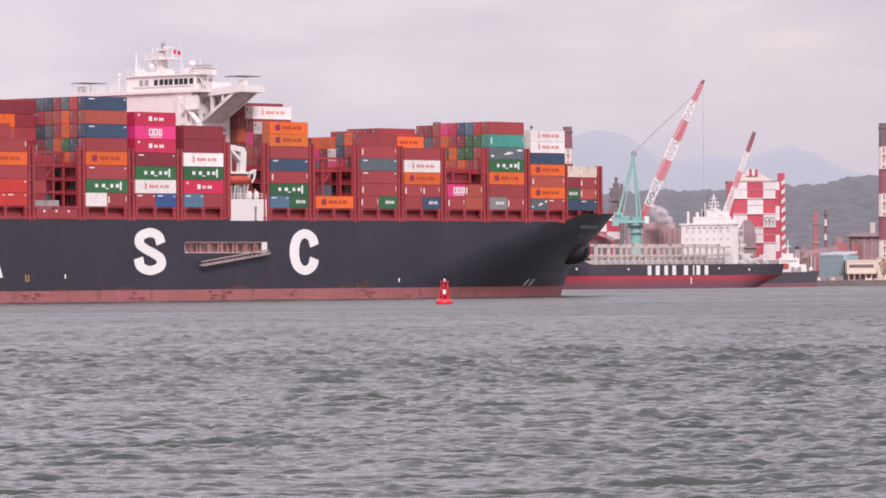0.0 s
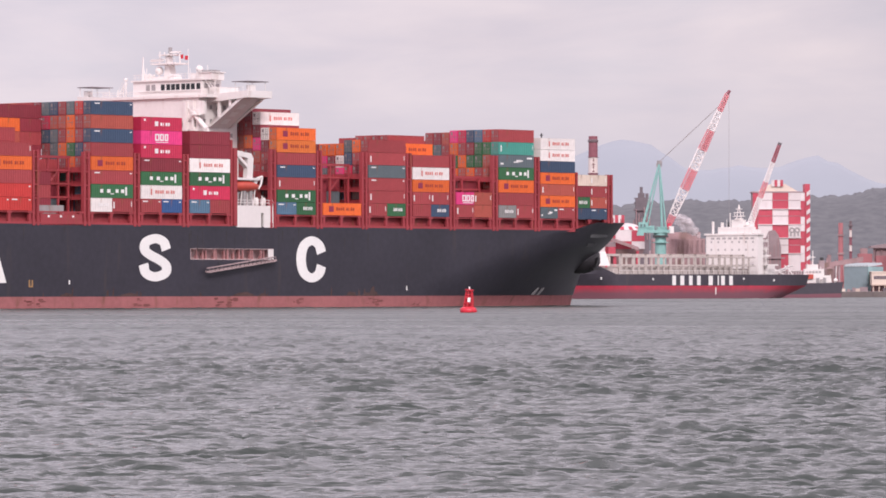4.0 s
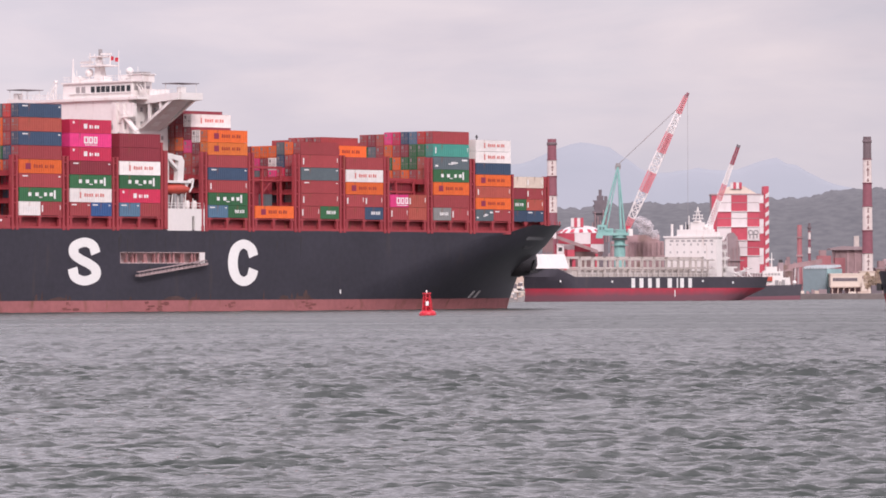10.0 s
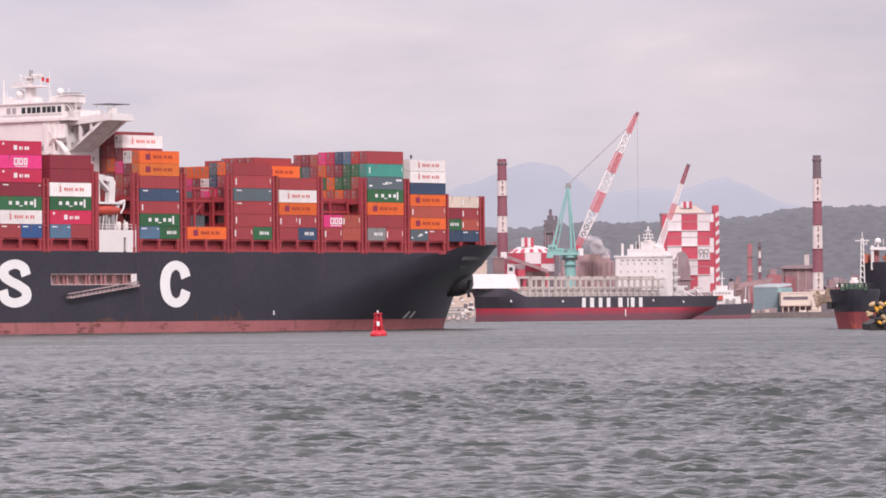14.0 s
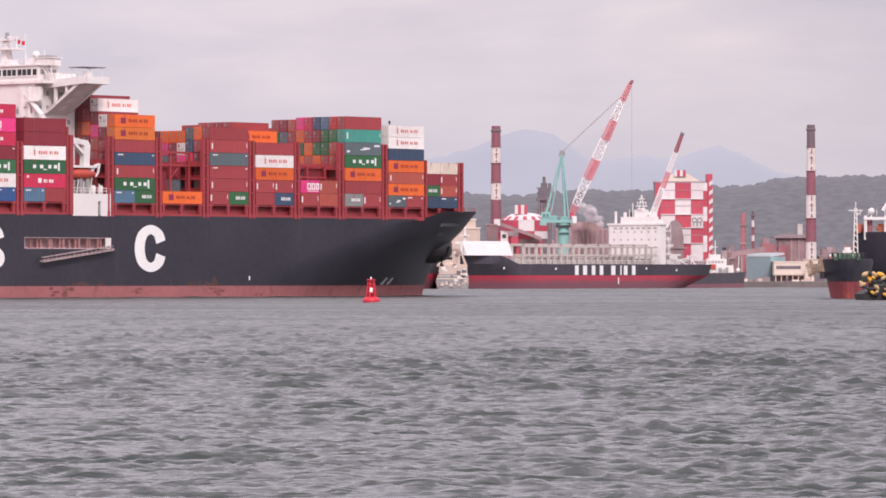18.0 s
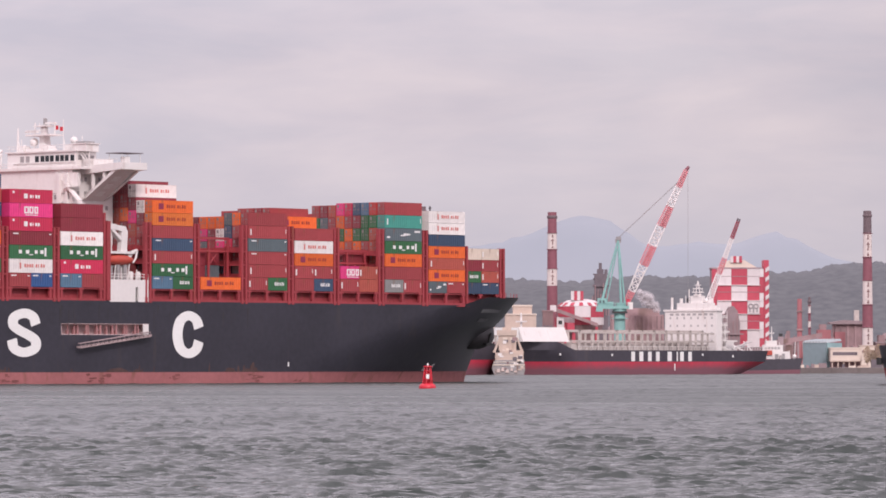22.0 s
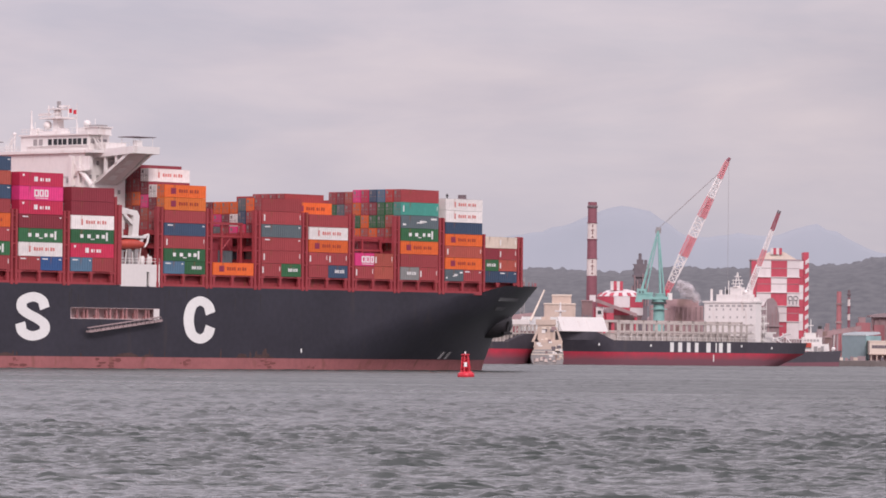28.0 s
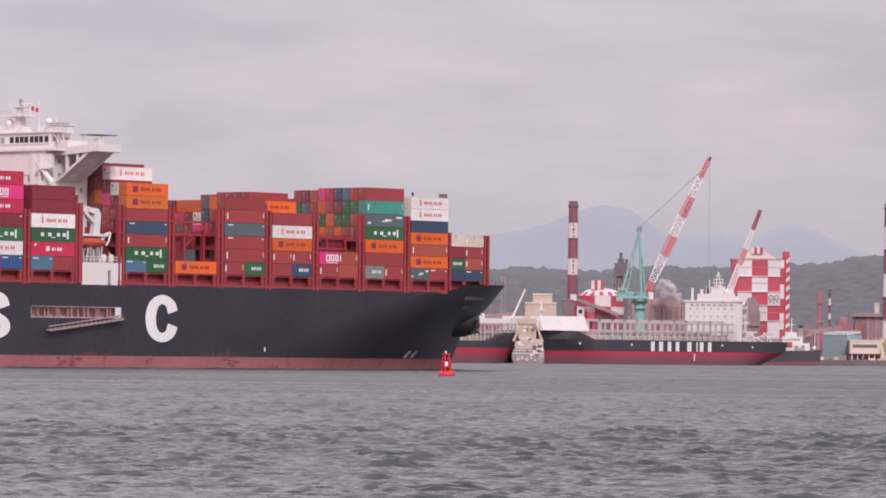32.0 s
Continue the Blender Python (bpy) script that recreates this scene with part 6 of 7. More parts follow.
bm = bmesh.new()
bar(bm, tip, tip + Vector((1.0, 0, 1.4)), 0.9, 6, 0.6)
part("jib_head", bm, STACK_RED, jib)
for dy in (-0.8, 0.8):
    bm = bmesh.new()
    bar(bm, (-0.6, dy, 54.2), foot.lerp(tip, 0.90) + Vector((-1.0, dy, 0.4)), 0.13, 4)
    part("luffing_rope", bm, GREY_STEEL, crane)
    bm = bmesh.new()
    bar(bm, tip + Vector((0.6, dy * 0.5, 0)), (27.3, dy * 0.5, 30), 0.035, 4)
    part("hoist_rope", bm, GREY_STEEL, crane)
part("hook_block", boxes((26.8, -0.5, 28.4, 27.8, 0.5, 30.2)), DARK_STEEL, crane)

small = thing("luffing_crane", pose(117.5, 2080, 0), "smaller quay crane with a red and white jib", "crane", "luffing cranes")
bm = bmesh.new()
turned(bm, [(2.2, 2.4), (1.8, 24), (2.4, 25), (2.4, 27)], sides=12)
part("pedestal", bm, BAND_RED, small)
part("machinery_house", boxes((-5, -2.4, 27, 2.5, 2.4, 31)), BAND_WHITE, small)
foot, tip = Vector((0.8, 0, 30.5)), Vector((13.4, 0, 64.9))
jib = part("jib", boxes((0, -1.2, 29, 1.6, 1.2, 31)), BAND_WHITE, small, "red and white lattice jib")
for i, (a, b) in enumerate(zip([0.0, 0.33, 0.52, 0.76, 0.97], [0.33, 0.52, 0.76, 0.97, 1.0])):
    bm = bmesh.new()
    lattice(bm, foot.lerp(tip, a), foot.lerp(tip, b), 2.4 - 1.3 * a, 2.4 - 1.3 * b, max(1, round((b - a) * 34)), 0.2)
    part("lattice_section", bm, (BAND_WHITE, JIB_RED, BAND_WHITE, JIB_DARK, FURNACE_DARK)[i], jib)


# ---- chequered towers ----
def chequers(ob, x0, x1, y, zs, cols, first, mats=(BAND_RED, BAND_WHITE), depth=0.25):
    """Painted cladding panels on a wall that faces the water."""
    w = (x1 - x0) / cols
    for j, (z0, z1) in enumerate(zip(zs, zs[1:])):
        for i in range(cols):
            part("panel", boxes((x0 + i * w + 0.03, y - depth, z0 + 0.03, x0 + (i + 1) * w - 0.03, y, z1 - 0.03)), mats[(i + j + first) % 2], ob)


tower = thing("chequered_tower", pose(0, 2150, 0), "tall steelworks tower clad in red and white chequers", "tower")
PANEL_WHITE = paint("panel_white", (0.65, 0.59, 0.59), 0.6, grain=0.4, vary=0.10, stain=(0.48, 0.38, 0.35), stain_amount=0.15, streak=5, each=0.06)
PANEL_RED = paint("panel_red", (0.47, 0.062, 0.095), 0.6, grain=0.4, vary=0.14, stain=(0.32, 0.07, 0.08), stain_amount=0.15, streak=5, each=0.08)
PANELS = (PANEL_RED, PANEL_WHITE)
part("core", boxes((123.6, 0.2, 2.4, 144.2, 18, 45.6)), WORKS_GREY, tower)
part("core_ledge", boxes((123.2, -0.4, 45.2, 144.8, 18, 45.8)), WORKS_GREY, tower)
cols, rows = (125.7, 131.9, 138.8, 144.1, 145.9), (11.4, 18.9, 25.6, 31.4, 38.1, 45.2)
for j, (z0, z1) in enumerate(zip(rows, rows[1:])):
    for i, (x0, x1) in enumerate(zip(cols, cols[1:])):
        mid = (z0 + z1) / 2
        for n, (a, b) in enumerate(((z0, mid), (mid, z1)) if i == 3 else ((z0, z1),)):
            part("panel", boxes((x0 + 0.03, -0.25, a + 0.03, x1 - 0.03, 0.15, b - 0.03)), PANELS[(i + j + n + 1) % 2], tower)
for z in rows[1:-1]:
    part("ledge", boxes((125.6, -0.8, z - 0.15, 144.4, -0.25, z + 0.15)), PANEL_WHITE, tower)
for z in (41.8, 35.0, 22.4):
    part("seam", boxes((125.9, -0.34, z, 144.0, -0.25, z + 0.22)), WORKS_GREY, tower)
part("edge_strip", boxes((123.4, -0.3, 18, 125.5, 0.15, 45.0)), PANEL_RED, tower)
part("stair_shaft", boxes((146.0, 0.5, 2.4, 148.2, 14, 49.0)), PANEL_RED, tower)
for i in range(8):
    bm = bmesh.new()
    z = 15.5 + i * 4.0
    prism(bm, [(146.7, z), (148.3, z + 1.2), (148.3, z + 3.0), (146.7, z + 1.8)], 0.1, 0.45, "y")
    part("stair_flight", bm, PANEL_WHITE, tower)
bm = bmesh.new()
prism(bm, [(126, 45.8), (143, 45.8), (137.6, 49.0), (131.2, 49.0)], 1, 14, "y")
part("roof", bm, CREAM, tower)
for i in range(4):
    part("roof_stripe", boxes((131.6 + i * 1.25, 0.2, 47.9, 132.8 + i * 1.25, 1.6, 50.7)), PANELS[i % 2 == 0], tower)
part("emblem", boxes((138.9, -0.5, 25.9, 144.0, -0.26, 31.2)), PANEL_WHITE, tower)
for cx in (140.3, 142.6):
    bm = bmesh.new()
    for i in range(10):
        p, q = math.tau * i / 10, math.tau * (i + 1) / 10
        bar(bm, (cx + 0.95 * math.cos(p), -0.6, 29.0 + 0.95 * math.sin(p)), (cx + 0.95 * math.cos(q), -0.6, 29.0 + 0.95 * math.sin(q)), 0.26, 4)
    part("emblem_ring", bm, GREY_STEEL, tower)
for x0, z0, x1, z1 in ((139.6, 26.5, 140.2, 28.0), (141.1, 26.3, 141.8, 29.4), (142.7, 26.5, 143.3, 28.0)):
    part("emblem_bar", boxes((x0, -0.8, z0, x1, -0.5, z1)), GREY_STEEL, tower)
bunker = thing("works_building", pose(127.6, 2140, 2.4), "grey-brown bunker leaning against the chequered tower", "industrial building", "steelworks halls")
bm = bmesh.new()
prism(bm, [(0, 0), (7.4, 0), (7.4, 19), (6.4, 24.4), (4.6, 26.6), (2.6, 26.2), (1.2, 23.4), (0.4, 17)], 0, 7, "y")
part("wall", bm, WORKS_GREY, bunker)
for i in range(4):
    part("pipe", boxes((0.8 + i * 1.7, -0.4, 0, 1.3 + i * 1.7, 0, 14 + 3 * i)), WORKS_RUST, bunker)
part("platform", boxes((-0.6, -1, 14.2, 9, 0, 14.7)), WORKS_GREY, bunker)

silo = thing("chequered_silo", pose(0, 2150, 0), "low round steelworks silo in red and white chequers", "silo")
CX, CY, CR = 67.0, 10.0, 10.0
bm = bmesh.new()
turned(bm, [(6.5, 12), (9.7, 20.4), (9.7, 28.9)], CX, CY, sides=24)
part("shell", bm, WORKS_RUST, silo)
for j, (z0, z1) in enumerate(((20.9, 24.2), (24.2, 29.0))):
    edges = [math.pi * v for v in (1.0, 1.403, 1.631, 2.0)]
    for i, (a0, a1) in enumerate(zip(edges, edges[1:])):
        bm = bmesh.new()
        steps = [a0 + 0.006 + (a1 - a0 - 0.012) * n / 9 for n in range(10)]
        prism(bm, [(CX + (CR - 0.3) * math.cos(a), CY + (CR - 0.3) * math.sin(a)) for a in steps] + [(CX + CR * math.cos(a), CY + CR * math.sin(a)) for a in reversed(steps)], z0 + 0.03, z1 - 0.03)
        part("panel", bm, PANELS[(i + j + 1) % 2], silo)
bm = bmesh.new()
turned(bm, [(CR + 0.15, 29.0), (CR - 0.1, 29.4), (6, 31.6), (3, 32.2)], CX, CY, sides=24)
part("roof", bm, PANEL_WHITE, silo)
for i in range(15):
    a0, a1 = math.tau * i / 15, math.tau * (i + 0.42) / 15
    bm = bmesh.new()
    ring = [[bm.verts.new((CX + r * math.cos(a), CY + r * math.sin(a), z + d)) for r, z, a in ((CR + 0.12, 29.15, a0), (CR + 0.12, 29.15, a1), (8.3, 30.4, a1), (8.3, 30.4, a0))] for d in (0.0, 0.25)]
    for f in ((0, 1), (1, 2), (2, 3), (3, 0)):
        bm.faces.new((ring[0][f[0]], ring[0][f[1]], ring[1][f[1]], ring[1][f[0]]))
    bm.faces.new(ring[1])
    part("roof_sheet", bm, PANEL_RED, silo)
for i in range(4):
    part("roof_stripe", boxes((62.6 + i * 1.35, 3.6, 31.6, 63.9 + i * 1.35, 6.5, 35.6)), PANELS[i % 2 == 0], silo)
bm = bmesh.new()
prism(bm, [(54.0, 27.2), (54.0, 28.8), (74.0, 21.6), (74.0, 20.2)], -3.0, -0.8, "y")
part("conveyor", bm, WORKS_RUST, silo, "sloping brown conveyor gallery")
part("conveyor_head", boxes((53.4, -3.2, 26.6, 56.0, -0.4, 29.4)), PANEL_WHITE, silo)
for x0, x1, z1 in ((55.5, 56.7, 24), (59.6, 60.8, 22), (63, 64.4, 21), (73, 74.2, 20)):
    part("post", boxes((x0, 2, 2.4, x1, 4, z1)), PANEL_RED, silo)
part("hopper", boxes((56.3, -0.6, 18.7, 59.4, 1, 24.4)), PANEL_WHITE, silo)
part("hopper", boxes((60.8, -0.6, 18.7, 64.0, 1, 21.8)), PANEL_RED, silo)
part("hopper_window", boxes((57.0, -0.8, 21.2, 58.6, -0.6, 22.8)), DARK_STEEL, silo)

# ---- sheds and offices by the quay ----
shed = thing("shed", pose(0, 2190, 0), "blue metal-clad shed with a ridged pale roof", "shed")
bm = bmesh.new()
prism(bm, [(165.9, 0), (176.3, 0), (184.0, 14), (173.6, 14)], 2.4, 13.4)
part("wall", bm, SHED_BLUE, shed)
for i in range(7):
    part("rib", boxes((166.6 + i * 1.55, -0.12, 2.6, 166.75 + i * 1.55, 0, 13.2)), SHED_BLUE, shed)
bm = bmesh.new()
prism(bm, [(176.42, 0.1), (184.1, 14.0), (184.3, 13.9), (176.6, 0.0)], 2.6, 13.3)
part("clad_panel", bm, paint("shed_side", (0.27, 0.42, 0.43), 0.6, grain=0.5), shed)
for i in range(8):
    bm = bmesh.new()
    prism(bm, [(165.7 + i * 1.36, 13.3), (167.0 + i * 1.36, 13.3), (166.4 + i * 1.36, 14.3)], -0.3, 0.6, "y")
    bmesh.ops.translate(bm, verts=[v for v in bm.verts if v.co.y > 0.3], vec=(7.6, 13.6, 0.9))
    part("roof_ridge", bm, SHED_BLUE_LIGHT, shed)
office = thing("office", pose(0, 2180, 0), "cream office building with one dark window band on posts", "building")
part("wall", boxes((177.3, 0, 5.2, 191.0, 12, 11.0)), CREAM, office)
for i in range(8):
    part("window", boxes((178.2 + i * 1.36, -0.12, 7.8, 179.5 + i * 1.36, 0.05, 9.2)), FURNACE_DARK, office)
part("cornice", boxes((177.1, -0.3, 10.6, 191.2, 12, 11.2)), CREAM, office)
part("sill", boxes((177.1, -0.3, 5.0, 191.2, 0, 5.5)), BEIGE, office)
for i in range(6):
    part("post", boxes((177.8 + i * 2.5, 0.3, 2.4, 178.3 + i * 2.5, 0.8, 5.2)), BEIGE, office)
part("undercroft", boxes((177.8, 3, 2.4, 190.6, 11, 5.2)), WORKS_RUST, office)
yard_gear = random.Random(77)
for i in range(34):
    x = yard_gear.uniform(152, 214)
    y = 2150 + (x - 152) * 0.3
    w, h = yard_gear.uniform(0.8, 3.6), yard_gear.uniform(0.5, 1.9) * (1.9 if 190 < x < 199 else 1)
    thing("yard_crate", pose(x, y, 2.4), "rusty crate or scrap standing on the quay", "crate", "scrap along the quay", bm=boxes((0, 0, 0, w, 2, h)), material=yard_gear.choice([WORKS_RUST, WORKS_GREY, CREAM, BEIGE, FURNACE_DARK, WORKS_RED]))
LEAF_TAN = paint("dry_leaf", (0.42, 0.32, 0.23), 0.9, grain=1.5, vary=0.3, each=0.2)
tree_rng = random.Random(12)
for tx, th in ((193.0, 9.4), (195.4, 7.6), (198.0, 10.4)):
    tree = thing("shrub_tree", pose(tx, 2176, 2.4), "thin dusty tree with dry brown leaves on the quay", "tree", "dusty quay trees")
    bm = bmesh.new()
    bar(bm, (0, 0, 0), (0.3, 0, th * 0.5), 0.28, 6, 0.16)
    for i in range(7):
        a = math.tau * i / 7
        bar(bm, (0.2, 0, th * (0.25 + 0.05 * i)), (1.7 * math.cos(a), 1.7 * math.sin(a), th * (0.5 + 0.06 * i)), 0.1, 4, 0.04)
    part("trunk", bm, WORKS_RUST, tree)
    bm = bmesh.new()
    for i in range(620):
        a, q, z = tree_rng.uniform(0, math.tau), tree_rng.random() ** 0.5, tree_rng.random()
        r = 2.9 * math.sin(math.pi * (0.12 + 0.8 * z)) * q * (0.75 + 0.25 * math.sin(3 * a + 5 * z))
        c = Vector((r * math.cos(a), r * math.sin(a), th * (0.22 + 0.78 * z)))
        d1 = Vector((tree_rng.uniform(-1, 1), tree_rng.uniform(-1, 1), tree_rng.uniform(-1, 1))).normalized() * 0.3
        d2 = d1.orthogonal().normalized() * 0.2
        bm.faces.new([bm.verts.new(c + v) for v in (d1, d2, -d1, -d2)])
    part("crown", bm, LEAF_TAN, tree)["kind"] = "stuff"

plinth = thing("pump_house", pose(196.6, 2215, 2.4), "pale beige pump house at the foot of the chimney", "building")
part("wall", boxes((-3.2, 0, 0, 3.2, 6, 9.4)), CREAM, plinth)
part("roof", boxes((-3.5, -0.3, 9.4, 3.5, 6.3, 9.9)), BEIGE, plinth)
for i in range(3):
    part("window", boxes((-2.4 + i * 1.8, -0.1, 6.4, -1.2 + i * 1.8, 0.05, 7.6)), WORKS_RUST, plinth)
hall = thing("office", pose(0, 2150, 0), "beige two-step building behind the moored bows", "building")
part("wall", boxes((34.0, 0, 2.4, 47.4, 18, 25.6), (37.4, 2, 25.6, 45.6, 14, 29.4)), BEIGE, hall)
part("cornice", boxes((33.8, -0.4, 25.2, 47.6, 18, 25.8), (37.2, 1.7, 28.9, 45.8, 14.2, 29.6)), CREAM, hall)

bin_house = thing("works_building", pose(48.0, 2080, 2.4), "brown box-shaped works building behind the moored bows", "industrial building", "steelworks halls")
BIN_BROWN = paint("bin_brown", (0.22, 0.135, 0.135), 0.8, grain=0.4, vary=0.2)
part("wall", boxes((0.6, 0, 0, 4.9, 9, 23.6)), BIN_BROWN, bin_house)
part("roof", boxes((0.3, -0.3, 23.6, 5.2, 9.3, 24.1)), WORKS_RUST, bin_house)
for i in range(3):
    part("bay_opening", boxes((1.0 + i * 1.3, -0.1, 16.2, 1.8 + i * 1.3, 0.1, 18.0)), FURNACE_DARK, bin_house)

# ---- the steelworks behind ----
rngw = random.Random(21)
x = -70.0
while x < 262:
    w, d = rngw.uniform(5, 15), rngw.uniform(10, 24)
    y = rngw.uniform(2320, 2460)
    q = x * 2300 / y
    hgt = rngw.uniform(10, 22) if x < 150 else rngw.uniform(8, 18)
    bld = thing("works_building", pose(x, y, 2.4), rngw.choice(["rusty brown steelworks hall", "grey-brown steelworks hall with pipes"]), "industrial building", "steelworks halls")
    mt = rngw.choice([WORKS_RUST, WORKS_RUST, WORKS_GREY, WORKS_RED if rngw.random() < 0.5 else WORKS_RUST])
    style = rngw.randint(0, 2)
    part("wall", boxes((0, 0, 0, w, d, hgt * 0.85)), mt, bld)
    if style == 0:
        bm = bmesh.new()
        prism(bm, [(-0.3, hgt * 0.85), (w + 0.3, hgt * 0.85), (w * 0.5, hgt)], -0.5, d + 0.5, "y")
        part("roof", bm, rngw.choice([WORKS_GREY, WORKS_RUST]), bld)
    else:
        part("roof", boxes((-0.3, -0.4, hgt * 0.85, w + 0.3, d, hgt * 0.89)), WORKS_GREY, bld)
        for i in range(rngw.randint(1, 3)):
            xx = w * rngw.uniform(0.0, 0.75)
            part("roof_house", boxes((xx, 1 + 0.3 * i, hgt * 0.87 + 0.05 * i, xx + w * rngw.uniform(0.1, 0.3), 5, hgt * rngw.uniform(0.95, 1.2))), rngw.choice([WORKS_RUST, WORKS_GREY, mt]), bld)
    for i in range(rngw.randint(3, 6)):
        xx = w * rngw.uniform(0.05, 0.95)
        bm = bmesh.new()
        bar(bm, (xx, -0.8, 0), (xx, -0.8, hgt * rngw.uniform(0.6, 1.25)), rngw.uniform(0.18, 0.5), 6)
        part("pipe", bm, rngw.choice([WORKS_RED, WORKS_GREY, WORKS_RUST]), bld)
    for i in range(rngw.randint(2, 4)):
        xx, zz = w * rngw.uniform(0, 0.7), hgt * rngw.uniform(0.15, 0.7)
        part("annex", boxes((xx, -1.2 - 0.15 * i, zz, xx + w * rngw.uniform(0.12, 0.4), -0.02, zz + hgt * rngw.uniform(0.08, 0.22))), rngw.choice([WORKS_RED, WORKS_GREY, WORKS_RUST, FURNACE_DARK]), bld)
    n = int(w / 2.2)
    for i in range(n):
        part("bay_opening", boxes((0.5 + i * 2.2, -0.12, hgt * 0.25, 1.5 + i * 2.2, 0.05, hgt * 0.6)), FURNACE_DARK if rngw.random() < 0.35 else WORKS_GREY, bld)
    x += w * rngw.uniform(0.7, 1.05)
crusher = thing("works_building", pose(0, 2330, 2.4), "bright red ore bunker of the steelworks", "industrial building", "steelworks halls")
part("wall", boxes((183.4, 0, 0, 189.8, 8, 17.6)), WORKS_RED, crusher)
part("roof_house", boxes((184.4, 1, 17.6, 187.6, 6, 20.2)), WORKS_RUST, crusher)
part("annex", boxes((191.5, 0, 0, 196.4, 8, 16.6)), WORKS_RED, crusher)
part("link", boxes((189.8, 1, 10, 191.5, 4, 14)), WORKS_RUST, crusher)
casthouse = thing("works_building", pose(0, 2380, 2.4), "brown casting hall with a wide roof and posts", "industrial building", "steelworks halls")
part("wall", boxes((196.0, 2, 0, 209.0, 16, 20.5)), WORKS_RUST, casthouse)
bm = bmesh.new()
prism(bm, [(193.4, 20.6), (193.4, 21.6), (200.0, 22.6), (212.0, 22.0), (212.0, 20.6)], 0, 18, "y")
part("roof", bm, WORKS_GREY, casthouse)
for i in range(5):
    part("post", boxes((194.4 + i * 3.6, 1.4, 0, 195.2 + i * 3.6, 1.9, 20.6)), WORKS_RUST, casthouse)
part("dust_tower", boxes((205.4, 4, 20, 207.6, 8, 27.4)), HATCH_BEIGE, casthouse)
for x, y, z0, z1, wdt in ((-20, 2225, 14, 20, 50), (84, 2225, 16, 19, 40), (150, 2260, 11, 16, 30), (216, 2260, 17, 12, 40)):
    bm = bmesh.new()
    prism(bm, [(0, z0), (wdt, z1), (wdt, z1 + 2.2), (0, z0 + 2.2)], 0, 3, "y")
    conv = thing("conveyor_gallery", pose(x, y, 0), "rusty inclined conveyor gallery on trestles", "conveyor")
    part("gallery", bm, WORKS_RUST, conv)
    for i in range(4):
        q = (i + 0.5) / 4
        part("trestle", boxes((wdt * q, 0.5, 2.4, wdt * q + 0.8, 2.5, z0 + (z1 - z0) * q + 0.3)), WORKS_GREY, conv)
furnace = thing("blast_furnace", pose(80.6, 2300, 2.4), "dark blast furnace tower with platforms", "tower")
part("frame", boxes((-3.4, 0, 0, 3.4, 8, 33.6), (-2.8, 1, 33.6, 2.9, 7, 43.0), (-3.6, 0, 37.4, 3.8, 8, 38.4), (-1.6, 2, 43.0, 1.4, 5, 45.6), (-0.8, 2, 45.6, 0.6, 4, 48.4), (-3.4, 1, 43.0, 3.4, 7, 43.4), (1.8, 2, 43.4, 3.2, 4, 45.4), (-3.4, 2, 40.4, -1.6, 4, 41.4), (2.6, 2, 40, 3.8, 5, 42.2)), FURNACE_DARK, furnace)
bm = bmesh.new()
for i in range(7):
    bar(bm, (-3.8 + i * 1.25, -0.3, 24), (-3.8 + i * 1.25, -0.3, 33 + (i * 5 % 7)), 0.22, 4)
part("pipework", bm, WORKS_RUST, furnace)
stove = thing("stove_house", pose(84, 2260, 2.4), "tall hall with upright ribs near the crane", "industrial building")
part("wall", boxes((0, 0, 0, 24, 16, 24), (2, 2, 24, 22, 14, 27)), WORKS_RUST, stove)
for i in range(12):
    part("rib", boxes((0.4 + i * 2.0, -0.6, 0, 1.2 + i * 2.0, 0, 23.5)), WORKS_RUST, stove)
mast3 = thing("lattice_mast", pose(25.5, 2250, 0), "grey lattice mast above the yard", "mast")
bm = bmesh.new()
lattice(bm, (0, 0, 2.4), (0, 0.01, 38.4), 2.0, 1.7, 18, 0.2)
part("mast", bm, GREY_STEEL, mast3)

# steam over the works, in rigid puffs
puffs = []
rngp = random.Random(8)
for i in range(26):
    bm = bmesh.new()
    bmesh.ops.create_icosphere(bm, subdivisions=3, radius=1.0)
    for v in bm.verts:
        v.co *= 1 + 0.55 * noise.fractal(v.co * 1.5 + Vector((i * 3.0, 0, 0)), 0.8, 2.2, 5)
    q = i / 25
    s = 0.8 + 1.1 * math.sin(math.pi * (0.15 + 0.8 * q)) * rngp.uniform(0.7, 1.2)
    ob = thing("steam_puff", pose(94.4 + 9.6 * q + rngp.uniform(-1.0, 1.0), 2248 + rngp.uniform(-3, 3), 34.6 - 5.0 * q + rngp.uniform(-2.2, 2.6 - 1.5 * q)), "grey-white steam puff drifting over the steelworks", "steam", "steam puffs", bm=bm, material=STEAM)
    ob.scale = (s, s, s)
    smooth(ob)
    puffs.append(ob)

# ---- vessels at the channel's far right: a small bow, a bigger hull and a fendered pontoon ----
COASTER_RED = paint("coaster_red", (0.30, 0.062, 0.070), 0.7, grain=1.2, vary=0.25, stain=(0.42, 0.10, 0.05), stain_amount=0.3, streak=1.5)
coaster = thing("coaster", pose(93.6, 974, 0, 0, 0, 84), "small black coaster with a red waterline, bow on", "ship")
top, low = side_hull(46, 10.0, 7.4, 3.4, 0.5, 3.0, rise_at=0.2, ent=0.2, flare=0.32)
smooth(part("hull", top, HULL_BLACK, coaster)).data.set_sharp_from_angle(angle=radians(30))
smooth(part("boot_top", low, COASTER_RED, coaster)).data.set_sharp_from_angle(angle=radians(30))
